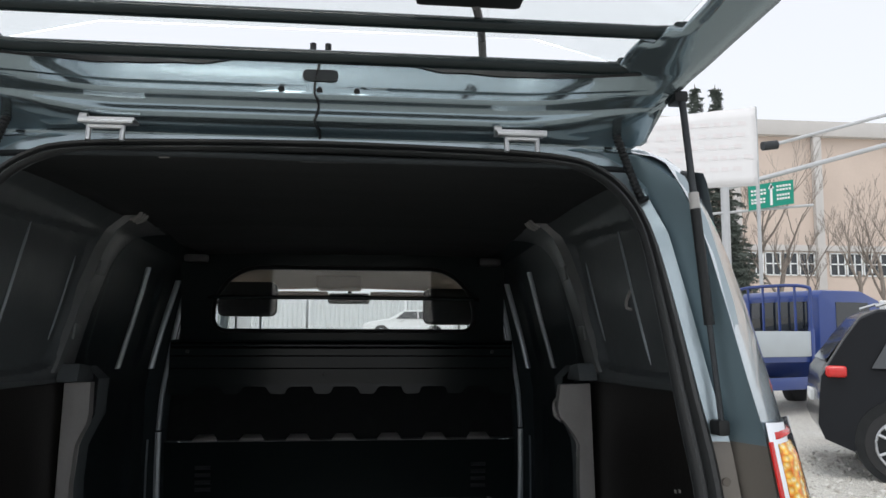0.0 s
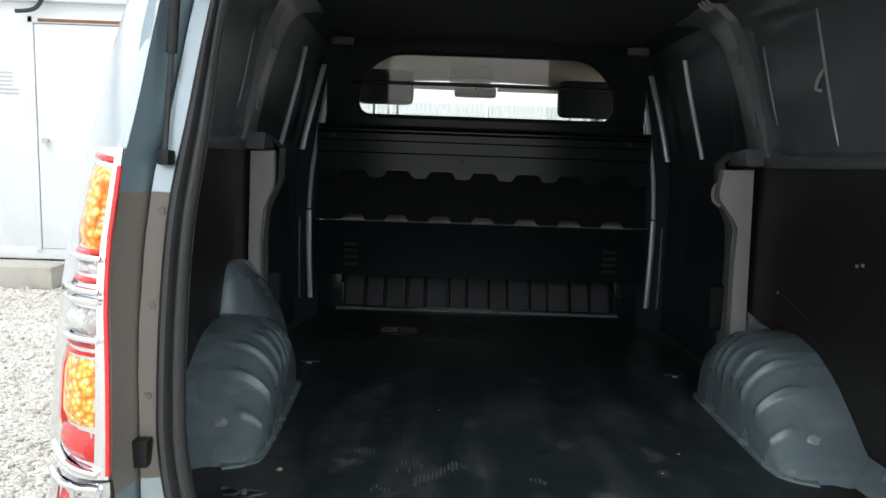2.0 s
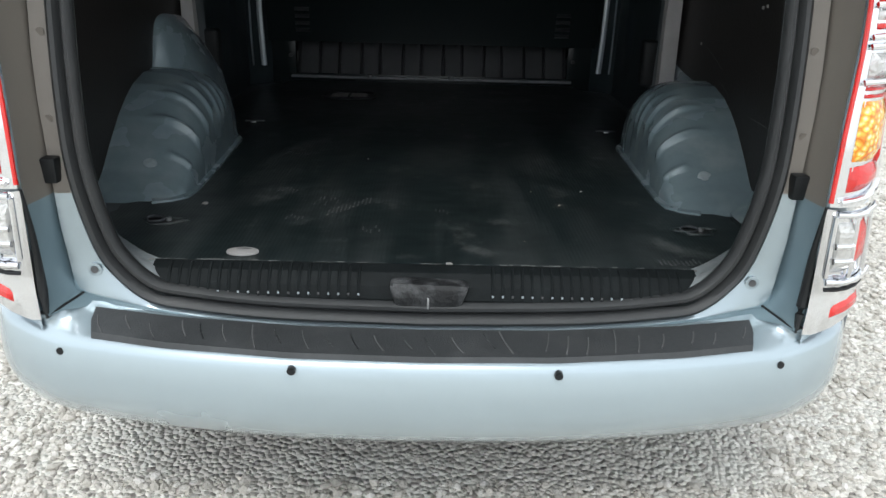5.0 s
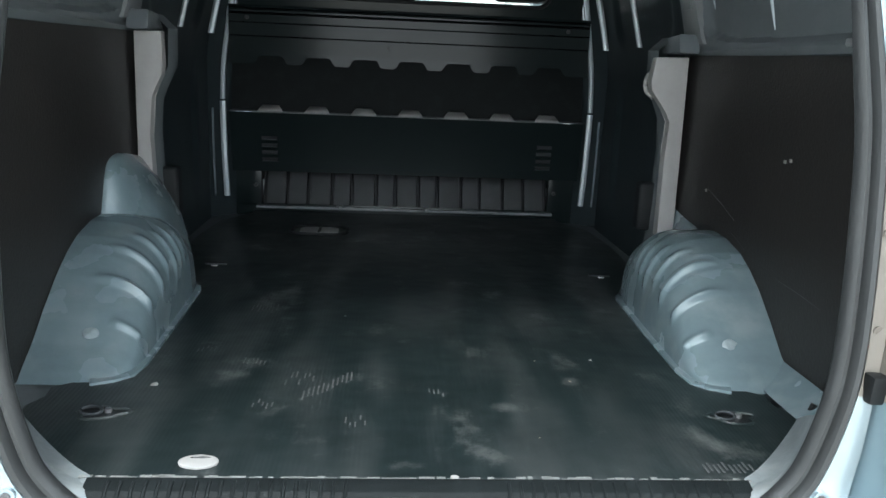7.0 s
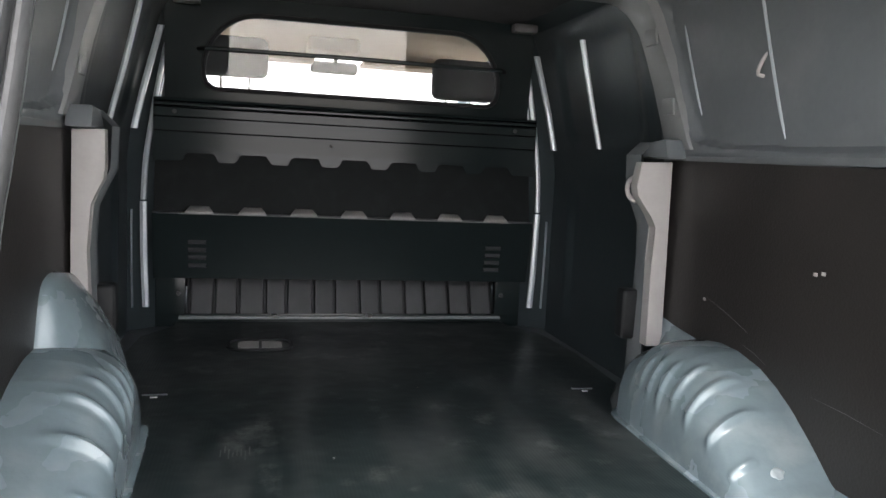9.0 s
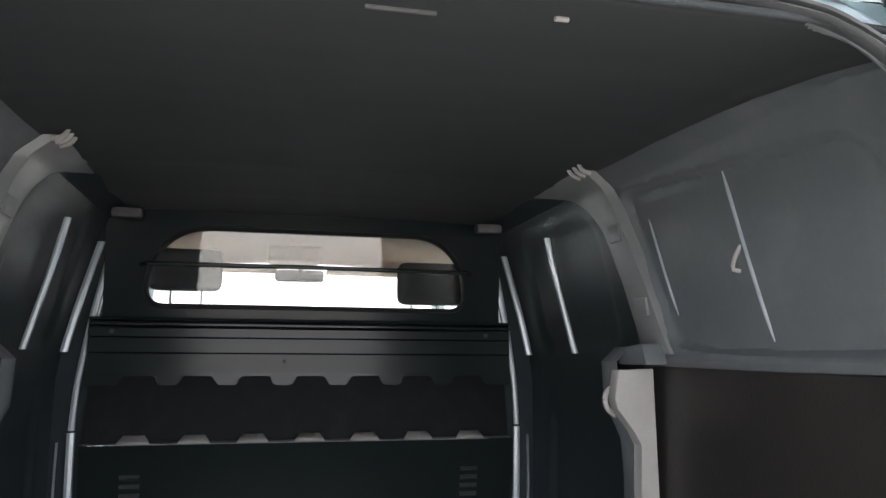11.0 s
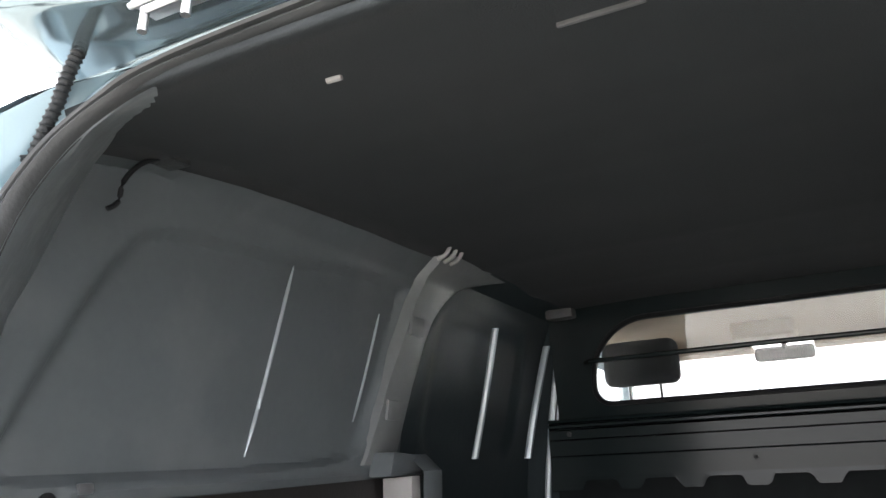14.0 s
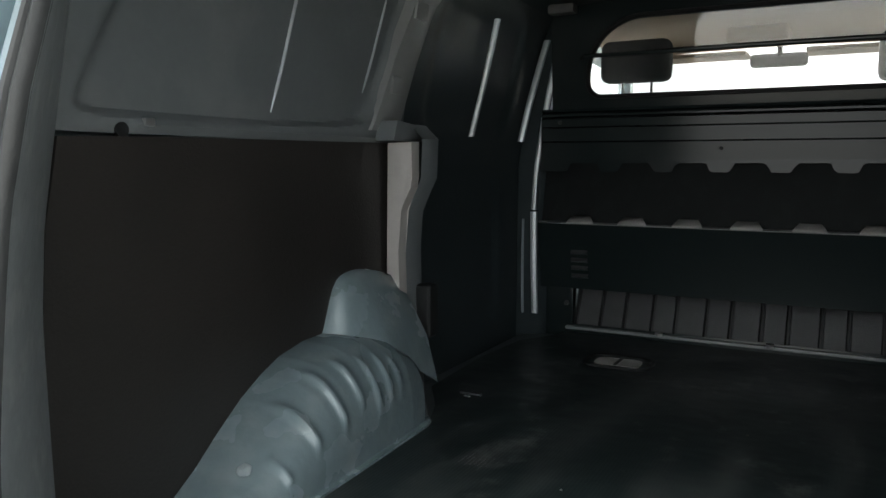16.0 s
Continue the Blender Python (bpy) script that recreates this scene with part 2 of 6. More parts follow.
def rubber_mat():
    """Black ribbed cargo mat with scuffs, dust and pale worn patches."""
    m = material("ribbed_rubber_mat", (0.0112, 0.0175, 0.0184), 0.42, 0, 0, 0.3, 5, 90, 0.0, spec=0.4)
    n, ln, b = node_chain(m)
    tc = n.new("ShaderNodeTexCoord")
    sep = n.new("ShaderNodeSeparateXYZ")
    ln.new(tc.outputs["Object"], sep.inputs[0])
    wave = n.new("ShaderNodeMath")
    wave.operation = "MULTIPLY"
    wave.inputs[1].default_value = 2 * math.pi / 0.009
    ln.new(sep.outputs["X"], wave.inputs[0])
    sine = n.new("ShaderNodeMath")
    sine.operation = "SINE"
    ln.new(wave.outputs[0], sine.inputs[0])
    rib = n.new("ShaderNodeBump")
    rib.inputs["Strength"].default_value, rib.inputs["Distance"].default_value = 0.07, 0.002
    ln.new(sine.outputs[0], rib.inputs["Height"])
    lump = n.new("ShaderNodeTexNoise")
    lump.inputs["Scale"].default_value = 7
    ln.new(tc.outputs["Object"], lump.inputs["Vector"])
    big = n.new("ShaderNodeBump")
    big.inputs["Strength"].default_value, big.inputs["Distance"].default_value = 0.25, 0.03
    ln.new(lump.outputs[0], big.inputs["Height"])
    ln.new(rib.outputs[0], big.inputs["Normal"])
    ln.new(big.outputs[0], b.inputs["Normal"])
    # dust in streaks along the load's way
    mp = n.new("ShaderNodeMapping")
    mp.inputs["Scale"].default_value = (7.0, 2.0, 1.0)
    ln.new(tc.outputs["Object"], mp.inputs[0])
    dust = n.new("ShaderNodeTexNoise")
    dust.inputs["Scale"].default_value, dust.inputs["Detail"].default_value = 1.0, 8.0
    ln.new(mp.outputs[0], dust.inputs["Vector"])
    ramp = n.new("ShaderNodeValToRGB")
    ramp.color_ramp.elements[0].position, ramp.color_ramp.elements[1].position = 0.48, 0.8
    ramp.color_ramp.elements[1].color = (0.55, 0.55, 0.55, 1)
    ln.new(dust.outputs[0], ramp.inputs[0])
    mx = n.new("ShaderNodeMix")
    mx.data_type = "RGBA"
    old = b.inputs["Base Color"].links[0].from_socket
    ln.new(ramp.outputs[0], mx.inputs["Factor"])
    ln.new(old, mx.inputs[6])
    mx.inputs[7].default_value = (0.085, 0.09, 0.09, 1)
    blot = n.new("ShaderNodeTexNoise")
    blot.inputs["Scale"].default_value, blot.inputs["Detail"].default_value, blot.inputs["Roughness"].default_value = 6.5, 9.0, 0.68
    ln.new(tc.outputs["Object"], blot.inputs["Vector"])
    edge = n.new("ShaderNodeValToRGB")
    edge.color_ramp.elements[0].position, edge.color_ramp.elements[1].position = 0.56, 0.72
    edge.color_ramp.elements[1].color = (0.6, 0.6, 0.6, 1)
    ln.new(blot.outputs[0], edge.inputs[0])
    worn = n.new("ShaderNodeMix")
    worn.data_type = "RGBA"
    ln.new(edge.outputs[0], worn.inputs["Factor"])
    ln.new(mx.outputs[2], worn.inputs[6])
    worn.inputs[7].default_value = (0.16, 0.165, 0.16, 1)
    ln.new(worn.outputs[2], b.inputs["Base Color"])
    return m


def amber_lens():
    """Amber lens over a faceted reflector: cells of yellow and orange, the palest painting its glints."""
    m = material("amber_lens", (0.95, 0.36, 0.015), 0.22, 0.35, 0.9, 0.05, 30, 200, 0.0)
    n, ln, b = node_chain(m)
    tc = n.new("ShaderNodeTexCoord")
    cell = n.new("ShaderNodeTexVoronoi")
    cell.inputs["Scale"].default_value = 95
    ln.new(tc.outputs["Object"], cell.inputs["Vector"])
    ramp = n.new("ShaderNodeValToRGB")
    e = ramp.color_ramp.elements
    e[0].position, e[0].color = 0.14, (1.0, 0.92, 0.55, 1)
    e[1].position, e[1].color = 0.75, (0.9, 0.24, 0.008, 1)
    mid = e.new(0.42)
    mid.color = (1.0, 0.62, 0.07, 1)
    ln.new(cell.outputs["Distance"], ramp.inputs[0])
    ln.new(ramp.outputs[0], b.inputs["Base Color"])
    bp = n.new("ShaderNodeBump")
    bp.inputs["Strength"].default_value, bp.inputs["Distance"].default_value = 0.6, 0.01
    ln.new(cell.outputs["Distance"], bp.inputs["Height"])
    ln.new(bp.outputs[0], b.inputs["Normal"])
    return m


def gravel_ground():
    m = material("grey_gravel", (0.52, 0.495, 0.45), 0.9, 0, 0, 0.2, 1.2, 30, 0.0)
    n, ln, b = node_chain(m)
    tc = n.new("ShaderNodeTexCoord")
    cell = n.new("ShaderNodeTexVoronoi")
    cell.inputs["Scale"].default_value = 70
    ln.new(tc.outputs["Object"], cell.inputs["Vector"])
    hsv = n.new("ShaderNodeHueSaturation")
    hsv.inputs["Saturation"].default_value = 0.0
    ln.new(cell.outputs["Color"], hsv.inputs["Color"])
    mx = n.new("ShaderNodeMix")
    mx.data_type, mx.blend_type = "RGBA", "OVERLAY"
    mx.inputs["Factor"].default_value = 0.55
    ln.new(b.inputs["Base Color"].links[0].from_socket, mx.inputs[6])
    ln.new(hsv.outputs[0], mx.inputs[7])
    ln.new(mx.outputs[2], b.inputs["Base Color"])
    bp = n.new("ShaderNodeBump")
    bp.invert = True
    bp.inputs["Strength"].default_value, bp.inputs["Distance"].default_value = 0.9, 0.02
    ln.new(cell.outputs["Distance"], bp.inputs["Height"])
    ln.new(bp.outputs[0], b.inputs["Normal"])
    return m


def stone_mat():
    m = material("loose_stones", (0.47, 0.445, 0.405), 0.85, 0, 0, 0.15, 30, 200, 0.3, 120)
    n, ln, b = node_chain(m)
    geo = n.new("ShaderNodeNewGeometry")
    ramp = n.new("ShaderNodeValToRGB")
    e = ramp.color_ramp.elements
    e[0].color, e[1].color = (0.38, 0.36, 0.32, 1), (0.74, 0.72, 0.68, 1)
    mid = e.new(0.5)
    mid.color = (0.54, 0.51, 0.46, 1)
    ln.new(geo.outputs["Random Per Island"], ramp.inputs[0])
    ln.new(ramp.outputs[0], b.inputs["Base Color"])
    return m


MAT_RUBBER, LENS_AMBER, GRAVEL, STONE = rubber_mat(), amber_lens(), gravel_ground(), stone_mat()


# ---- mesh helpers ----
def link(name, bm, mats, parent=None, label="", smooth=True, angle=35.0):
    bmesh.ops.remove_doubles(bm, verts=bm.verts, dist=1e-5)
    bmesh.ops.recalc_face_normals(bm, faces=bm.faces)
    for f in bm.faces:
        f.smooth = smooth
    if smooth:
        for e in bm.edges:
            if len(e.link_faces) == 2 and e.calc_face_angle(0) > radians(angle):
                e.smooth = False
    me = bpy.data.meshes.new(name)
    bm.to_mesh(me)
    bm.free()
    for m in mats if isinstance(mats, (list, tuple)) else [mats]:
        me.materials.append(m)
    ob = new(name, me)
    if parent:
        ob.parent = parent
    if label:
        tagged(ob, label=label)
    return ob


def part(name, bm, mat, parent, label="", smooth=True, angle=35.0):
    return link(name, bm, mat, parent, label, smooth, angle)


def empty(name, m=Matrix(), label="", category="", group="", kind=""):
    ob = new(name)
    ob.empty_display_size = 0.1
    ob.matrix_world = m
    return tagged(ob, label, category, group, kind)


def grid(rows, bm=None, close=False, mat_of=None):
    """Faces between rows of points of equal count."""
    bm = bm or bmesh.new()
    vs = [[bm.verts.new(p) for p in r] for r in rows]
    for i in range(len(vs) - 1):
        a, b = vs[i], vs[i + 1]
        k = len(a)
        for j in range(k if close else k - 1):
            q = [a[j], a[(j + 1) % k], b[(j + 1) % k], b[j]]
            try:
                f = bm.faces.new(q)
                if mat_of:
                    f.material_index = mat_of(i, j)
            except ValueError:
                pass
    return bm


def box(x0, x1, y0, y1, z0, z1, bevel=0.0, bm=None, seg=2):
    bm = bm or bmesh.new()
    r = bmesh.ops.create_cube(bm, size=1.0)
    for v in r["verts"]:
        v.co = Vector(((x0 + x1) / 2 + v.co.x * (x1 - x0), (y0 + y1) / 2 + v.co.y * (y1 - y0), (z0 + z1) / 2 + v.co.z * (z1 - z0)))
    if bevel:
        es = list({e for v in r["verts"] for e in v.link_edges})
        bmesh.ops.bevel(bm, geom=es, offset=bevel, segments=seg, affect="EDGES", profile=0.6)
    return bm


def tube(pts, r, seg=10, bm=None, cap=True, radii=None):
    """A round tube along points."""
    bm = bm or bmesh.new()
    pts = [Vector(p) for p in pts]
    rings = []
    up = Vector((0.13, 0.21, 0.97)).normalized()
    for i, p in enumerate(pts):
        d = (pts[min(i + 1, len(pts) - 1)] - pts[max(i - 1, 0)]).normalized()
        a = d.cross(up)
        if a.length < 1e-3:
            a = d.cross(Vector((1, 0, 0)))
        a.normalize()
        b = d.cross(a)
        rr = radii[i] if radii else r
        rings.append([bm.verts.new(p + rr * (math.cos(t) * a + math.sin(t) * b)) for t in (2 * math.pi * k / seg for k in range(seg))])
    for i in range(len(rings) - 1):
        for k in range(seg):
            bm.faces.new([rings[i][k], rings[i][(k + 1) % seg], rings[i + 1][(k + 1) % seg], rings[i + 1][k]])
    if cap:
        bm.faces.new(rings[0][::-1])
        bm.faces.new(rings[-1])
    return bm


def prism(poly, axis, a, b, bm=None, bevel=0.0):
    """A polygon of 2D points, extruded from a to b along axis ('x': points are y,z; 'y': x,z; 'z': x,y)."""
    bm = bm or bmesh.new()

    def at(p, d):
        return {"x": (d, p[0], p[1]), "y": (p[0], d, p[1]), "z": (p[0], p[1], d)}[axis]
    lo = [bm.verts.new(at(p, a)) for p in poly]
    hi = [bm.verts.new(at(p, b)) for p in poly]
    fs = [bm.faces.new(lo[::-1]), bm.faces.new(hi)]
    for k in range(len(poly)):
        fs.append(bm.faces.new([lo[k], lo[(k + 1) % len(poly)], hi[(k + 1) % len(poly)], hi[k]]))
    if bevel:
        es = list({e for f in fs for e in f.edges})
        bmesh.ops.bevel(bm, geom=es, offset=bevel, segments=2, affect="EDGES", profile=0.6)
    return bm


def thick(ob, d, offset=-1.0):
    m = ob.modifiers.new("thickness", "SOLIDIFY")
    m.thickness, m.offset = d, offset
    return ob


def lerp(x, xs, ys):
    return float(np.interp(x, xs, ys))


def smooth_line(pts, n):
    """n points on a smooth curve through pts."""
    pts = [Vector(p) for p in pts]
    out = []
    for i in range(n):
        t = i / (n - 1) * (len(pts) - 1)
        k = min(int(t), len(pts) - 2)
        f = t - k
        p0, p1, p2, p3 = pts[max(k - 1, 0)], pts[k], pts[k + 1], pts[min(k + 2, len(pts) - 1)]
        out.append(0.5 * ((2 * p1) + (p2 - p0) * f + (2 * p0 - 5 * p1 + 4 * p2 - p3) * f * f + (3 * p1 - p0 - 3 * p2 + p3) * f ** 3))
    return out


def rounded_rect(x0, x1, z0, z1, r, n=6):
    """Corner-rounded outline; r: radii bottom-left, bottom-right, top-right, top-left."""
    out = []
    for (cx, cz, sx, sz, rr, a0) in ((x0, z0, 1, 1, r[0], 180), (x1, z0, -1, 1, r[1], 270), (x1, z1, -1, -1, r[2], 0), (x0, z1, 1, -1, r[3], 90)):
        for k in range(n + 1):
            a = radians(a0 + 90 * k / n)
            out.append((cx + sx * rr + rr * math.cos(a), cz + sz * rr + rr * math.sin(a)))
    return out

# ---- the ground ----
def ground_z(x, y):
    return 0.028 * min(max(y - 9.0, 0.0), 50.0)


def build_ground():
    ys = [-3000, -400, -60, -15] + [(-6 + 1.0 * k) for k in range(0, 24)] + [25, 35, 45, 59, 80, 200, 900, 3000]
    xs = [-3000, -400, -80, -30, -15, -8, -5, -3, -1, 1, 3, 5, 8, 15, 30, 80, 400, 3000]
    ob = link("ground", grid([[(x, y, ground_z(x, y)) for x in xs] for y in ys]), GRAVEL)
    tagged(ob, "pale grey gravel yard with loose crushed stones", "ground", kind="structure")


build_ground()

# ---- the van ----
BODY = VAN @ Matrix.Translation((0.008, 0, 0))
van = empty("van", BODY, "light blue panel van with its tailgate open and empty cargo bay", "van")
FLOOR = 0.62


def seal_y(z):
    return 1.465 + 0.19 * (z - 0.6)


# outline of the tailgate opening, right half, from bottom centre to top centre
HALF = [(0.0, 0.515), (0.30, 0.522), (0.48, 0.538), (0.565, 0.556), (0.633, 0.612), (0.671, 0.675), (0.708, 0.791), (0.723, 0.905), (0.731, 1.09), (0.728, 1.25),
        (0.707, 1.40), (0.681, 1.57), (0.655, 1.70), (0.618, 1.780), (0.558, 1.834), (0.47, 1.860), (0.25, 1.870), (0.0, 1.874)]


def opening_loop(n=72):
    h = smooth_line([(x, 0, z) for x, z in HALF], n)
    pts = [(p.x, p.z) for p in h] + [(-p.x, p.z) for p in h[-2:0:-1]]
    return pts


def loop_offset(d):
    """The opening's outline moved outwards by d (inwards: minus)."""
    p = opening_loop()
    out = []
    for i in range(len(p)):
        a, b = p[i - 2], p[(i + 2) % len(p)]
        t = Vector((b[0] - a[0], b[1] - a[1])).normalized()
        out.append((p[i][0] + t.y * d, p[i][1] - t.x * d))
    return out


RIM_Z = [0.35, 0.5, 0.6, 0.8, 0.96, 1.08, 1.18, 1.31, 1.43, 1.55, 1.70, 1.80, 1.85]
RIM_X = [0.76, 0.745, 0.745, 0.755, 0.770, 0.783, 0.787, 0.782, 0.762, 0.744, 0.718, 0.690, 0.664]
RIM_Y = [1.40, 1.385, 1.385, 1.413, 1.443, 1.466, 1.485, 1.512, 1.533, 1.557, 1.590, 1.63, 1.67]


def slim_loop(d):
    """An offset outline whose offset shrinks towards the top."""
    out = []
    for a, b in zip(loop_offset(d), opening_loop()):
        f = lerp(b[1], [1.30, 1.72], [1.0, 0.48])
        out.append((b[0] + (a[0] - b[0]) * f, b[1] + (a[1] - b[1]) * f))
    return out


def rim(x, z):
    """The outer skin's rear edge that lies outwards of the point x, z of the opening."""
    s = 1 if x >= 0 else -1
    if z > 1.80 and abs(x) < 0.64:
        k = abs(x) / 0.64
        return (x, 1.745 - 0.07 * k ** 3, 1.885 - 0.03 * k ** 3)
    zz = min(max(z, 0.35), 1.85)
    return (s * lerp(zz, RIM_Z, RIM_X), lerp(zz, RIM_Z, RIM_Y), zz)


def build_opening():
    outer = loop_offset(0.0)
    sy = seal_y
    # weatherstrip: a double bead round the opening
    prof = [(-0.047, 0.012), (-0.049, 0.003), (-0.046, -0.008), (-0.040, -0.014), (-0.033, -0.013), (-0.027, -0.004), (-0.024, 0.002), (-0.021, -0.003), (-0.016, -0.013), (-0.009, -0.016), (-0.002, -0.010), (0.002, 0.002), (0.001, 0.012)]
    rows = []
    for d, dy in prof:
        rows.append([(x, sy(z) + dy, z) for x, z in slim_loop(d)])
    rows = [list(r) for r in zip(*rows)]
    rows.append(rows[0])
    part("weatherstrip", grid(rows), RUBBER, van, "black rubber weatherstrip round the opening")
    # flange beside the strip, a crease, and the gutter wall out to the skin or the lamp
    crease, last, mids, wall, edge = [], [], [], [], []
    for (x, z), (fx, fz) in zip(outer, loop_offset(0.030)):
        ax, sg = abs(x), (1 if x >= 0 else -1)
        if z < 0.612:
            cx = lerp(ax, [0, 0.30, 0.48, 0.565, 0.633], [0, 0.30, 0.487, 0.59, 0.695])
            cz = lerp(cx, [0, 0.3, 0.487, 0.594, 0.64, 0.695], [0.504, 0.511, 0.528, 0.547, 0.559, 0.573])
        elif z < 1.80:
            cz = lerp(z, [0.612, 0.675, 0.74, 1.80], [0.573, 0.66, 0.74, 1.80])
            cx = lerp(cz, [0.573, 0.60, 0.655, 0.70, 0.79, 0.934, 1.026, 1.174, 1.29, 1.40, 1.57, 1.70, 1.80], [0.695, 0.708, 0.719, 0.729, 0.741, 0.758, 0.764, 0.766, 0.760, 0.738, 0.712, 0.688, 0.640])
        else:
            cx, cz = abs(fx), min(fz, 1.880)
        crease.append((sg * cx, sy(cz) - 0.002 if cz < 1.8 else sy(cz) + 0.004, cz))
        if cz < 0.60:
            k = min(max((cx - 0.60) / 0.095, 0), 1)
            r = Vector((cx, sy(cz) - 0.014, cz - 0.012)).lerp(Vector((0.722, 1.372, 0.556)), k ** 3)
            r.x *= sg
        else:
            r = Vector(rim(sg * cx * 1.02, cz))
            if cz < 0.79:
                r = Vector((sg * 0.722, 1.372, 0.556)).lerp(r, min(1, (cz - 0.573) / 0.05)) if cz < 0.623 else r
        last.append(tuple(r))
        c = Vector(crease[-1])
        deep = 0.016 if 0.60 < cz < 1.78 else 0.0
        mids.append(tuple(c.lerp(r, 0.22) + Vector((0, deep + 0.22 * (c.y - r.y), 0))))
        wall.append(tuple(c.lerp(r, 0.62) + Vector((0, 0.25 * deep + 0.10 * (c.y - r.y), 0))))
        edge.append(tuple(c.lerp(r, 0.9) + Vector((sg * 0.002, -0.002, 0))))
    # edge folded in under the skin
    tuck = [(x + math.copysign(0.03, x) * (abs(x) > 0.3), y + 0.035, z + (0.02 if z > 1.5 else 0.0)) for x, y, z in last]
    loops = [[(x, sy(z) + 0.006, z) for x, z in outer], crease, mids, wall, edge, last, tuck]

    # index 2, the gutter wall, takes the copy darkened for shade
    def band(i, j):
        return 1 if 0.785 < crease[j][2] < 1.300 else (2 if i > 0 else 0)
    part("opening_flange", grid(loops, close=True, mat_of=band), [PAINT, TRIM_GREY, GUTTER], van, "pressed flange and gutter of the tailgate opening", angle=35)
    # inner lip from the strip into the bay
    rows = [[(x, sy(z) + 0.008, z) for x, z in slim_loop(-0.050)]]
    lip, wall = [], []
    for x, z in slim_loop(-0.056):
        lip.append((x * (1.025 if 0.62 < z < 1.78 else 1.0), sy(z) + (0.022 if z < 1.78 else 0.012), z + (0.004 if z > 1.78 else 0)))
    for x, z in opening_loop():
        s = 1 if x >= 0 else -1
        zi = max(z, FLOOR - 0.012)
        side = Vector((s * lerp(zi, [0.6, 1.37, 1.6, 1.80, 1.87], [0.848, 0.850, 0.808, 0.76, 0.70]), max(sy(z) + 0.06, lerp(z, [0.6, 1.05, 1.2, 1.37, 1.6, 1.8], [1.668, 1.660, 1.672, 1.702, 1.715, 1.78])), zi))
        top = Vector((x * 1.04, sy(z) + 0.06, 1.868))
        if z < 0.60:
            wall.append((x * 1.1, sy(z) + 0.15, FLOOR - 0.012))
        else:
            f = min(max((z - 1.66) / 0.19, 0), 1)
            wall.append(tuple(side.lerp(top, f * f * (3 - 2 * f))))
    rows += [lip, wall]
    part("inner_opening_lip", grid(rows, close=True), SCUFFED, van, "painted inner lip of the rear opening")


build_opening()

# body skin: sections from the sill to the roof's middle
SIDE = [(0.94, 0.35), (0.945, 0.5), (0.955, 0.6), (0.96, 0.8), (0.96, 0.96), (0.955, 1.08), (0.945, 1.18), (0.928, 1.31), (0.912, 1.43), (0.892, 1.55), (0.855, 1.70), (0.825, 1.80), (0.765, 1.885), (0.60, 1.95), (0.3, 1.978), (0.0, 1.985)]
REAR = [(0.76, 1.40, 0.35), (0.745, 1.385, 0.5), (0.745, 1.385, 0.6), (0.755, 1.413, 0.8), (0.770, 1.443, 0.96), (0.783, 1.466, 1.08), (0.787, 1.485, 1.18), (0.782, 1.512, 1.31), (0.762, 1.533, 1.43), (0.744, 1.557, 1.55),
        (0.718, 1.59, 1.70), (0.690, 1.63, 1.80), (0.655, 1.672, 1.855), (0.5, 1.715, 1.872), (0.25, 1.74, 1.882), (0.0, 1.745, 1.885)]


def build_skin():
    stations = [2.0, 2.25, 2.5, 2.8, 3.2, 3.65, 4.05, 4.35, 4.75]
    fine = 40
    side = smooth_line([(x, 0, z) for x, z in SIDE], fine)
    rear = smooth_line(REAR, fine)

    def shrink(y):
        return lerp(y, [3.6, 4.75, 5.6, 6.3], [0, 0.02, 0.08, 0.2])

    def side_point(k, y, s):
        p = side[k]
        return (s * max(p.x - shrink(y) * min(1, p.x), 0), y, p.z - (lerp(y, [4.2, 4.75], [0, 0.03]) if p.z > 1.7 else 0))

    for s, nm in ((-1, "left"), (1, "right")):
        rows = []
        for k in range(fine):
            r = rear[k]
            row = []
            for f in (0, 0.03, 0.07, 0.13, 0.2, 0.3, 0.42, 0.58, 0.78, 1.0):
                y = r.y + (1.92 - r.y) * f
                e = 1 - (1 - f) ** lerp(r.z, [1.3, 1.8], [3.4, 2.2])
                row.append((s * (r.x + (side[k].x - r.x) * e), y, r.z + (side[k].z - r.z) * e))
            row += [side_point(k, y, s) for y in stations]
            rows.append(row)
        last_side = max(k for k in range(fine) if side[k].z < 1.86)
        bm = grid(rows[:last_side + 1])
        # wheel openings and the cab door's window
        kill = []
        for f in bm.faces:
            c = f.calc_center_median()
            if math.hypot(c.y - 2.36, c.z - 0.36) < 0.40 or (c.y > 4.05 and 1.25 < c.z < 1.78):
                kill.append(f)
        bmesh.ops.delete(bm, geom=kill, context="FACES")
        part("side_panel", bm, PAINT, van, "light blue painted side panel")
        half = grid(rows[last_side:])
        if s < 0:
            roof = half
        else:
            grid(rows[last_side:], roof)
    part("roof", roof, PAINT, van)


build_skin()


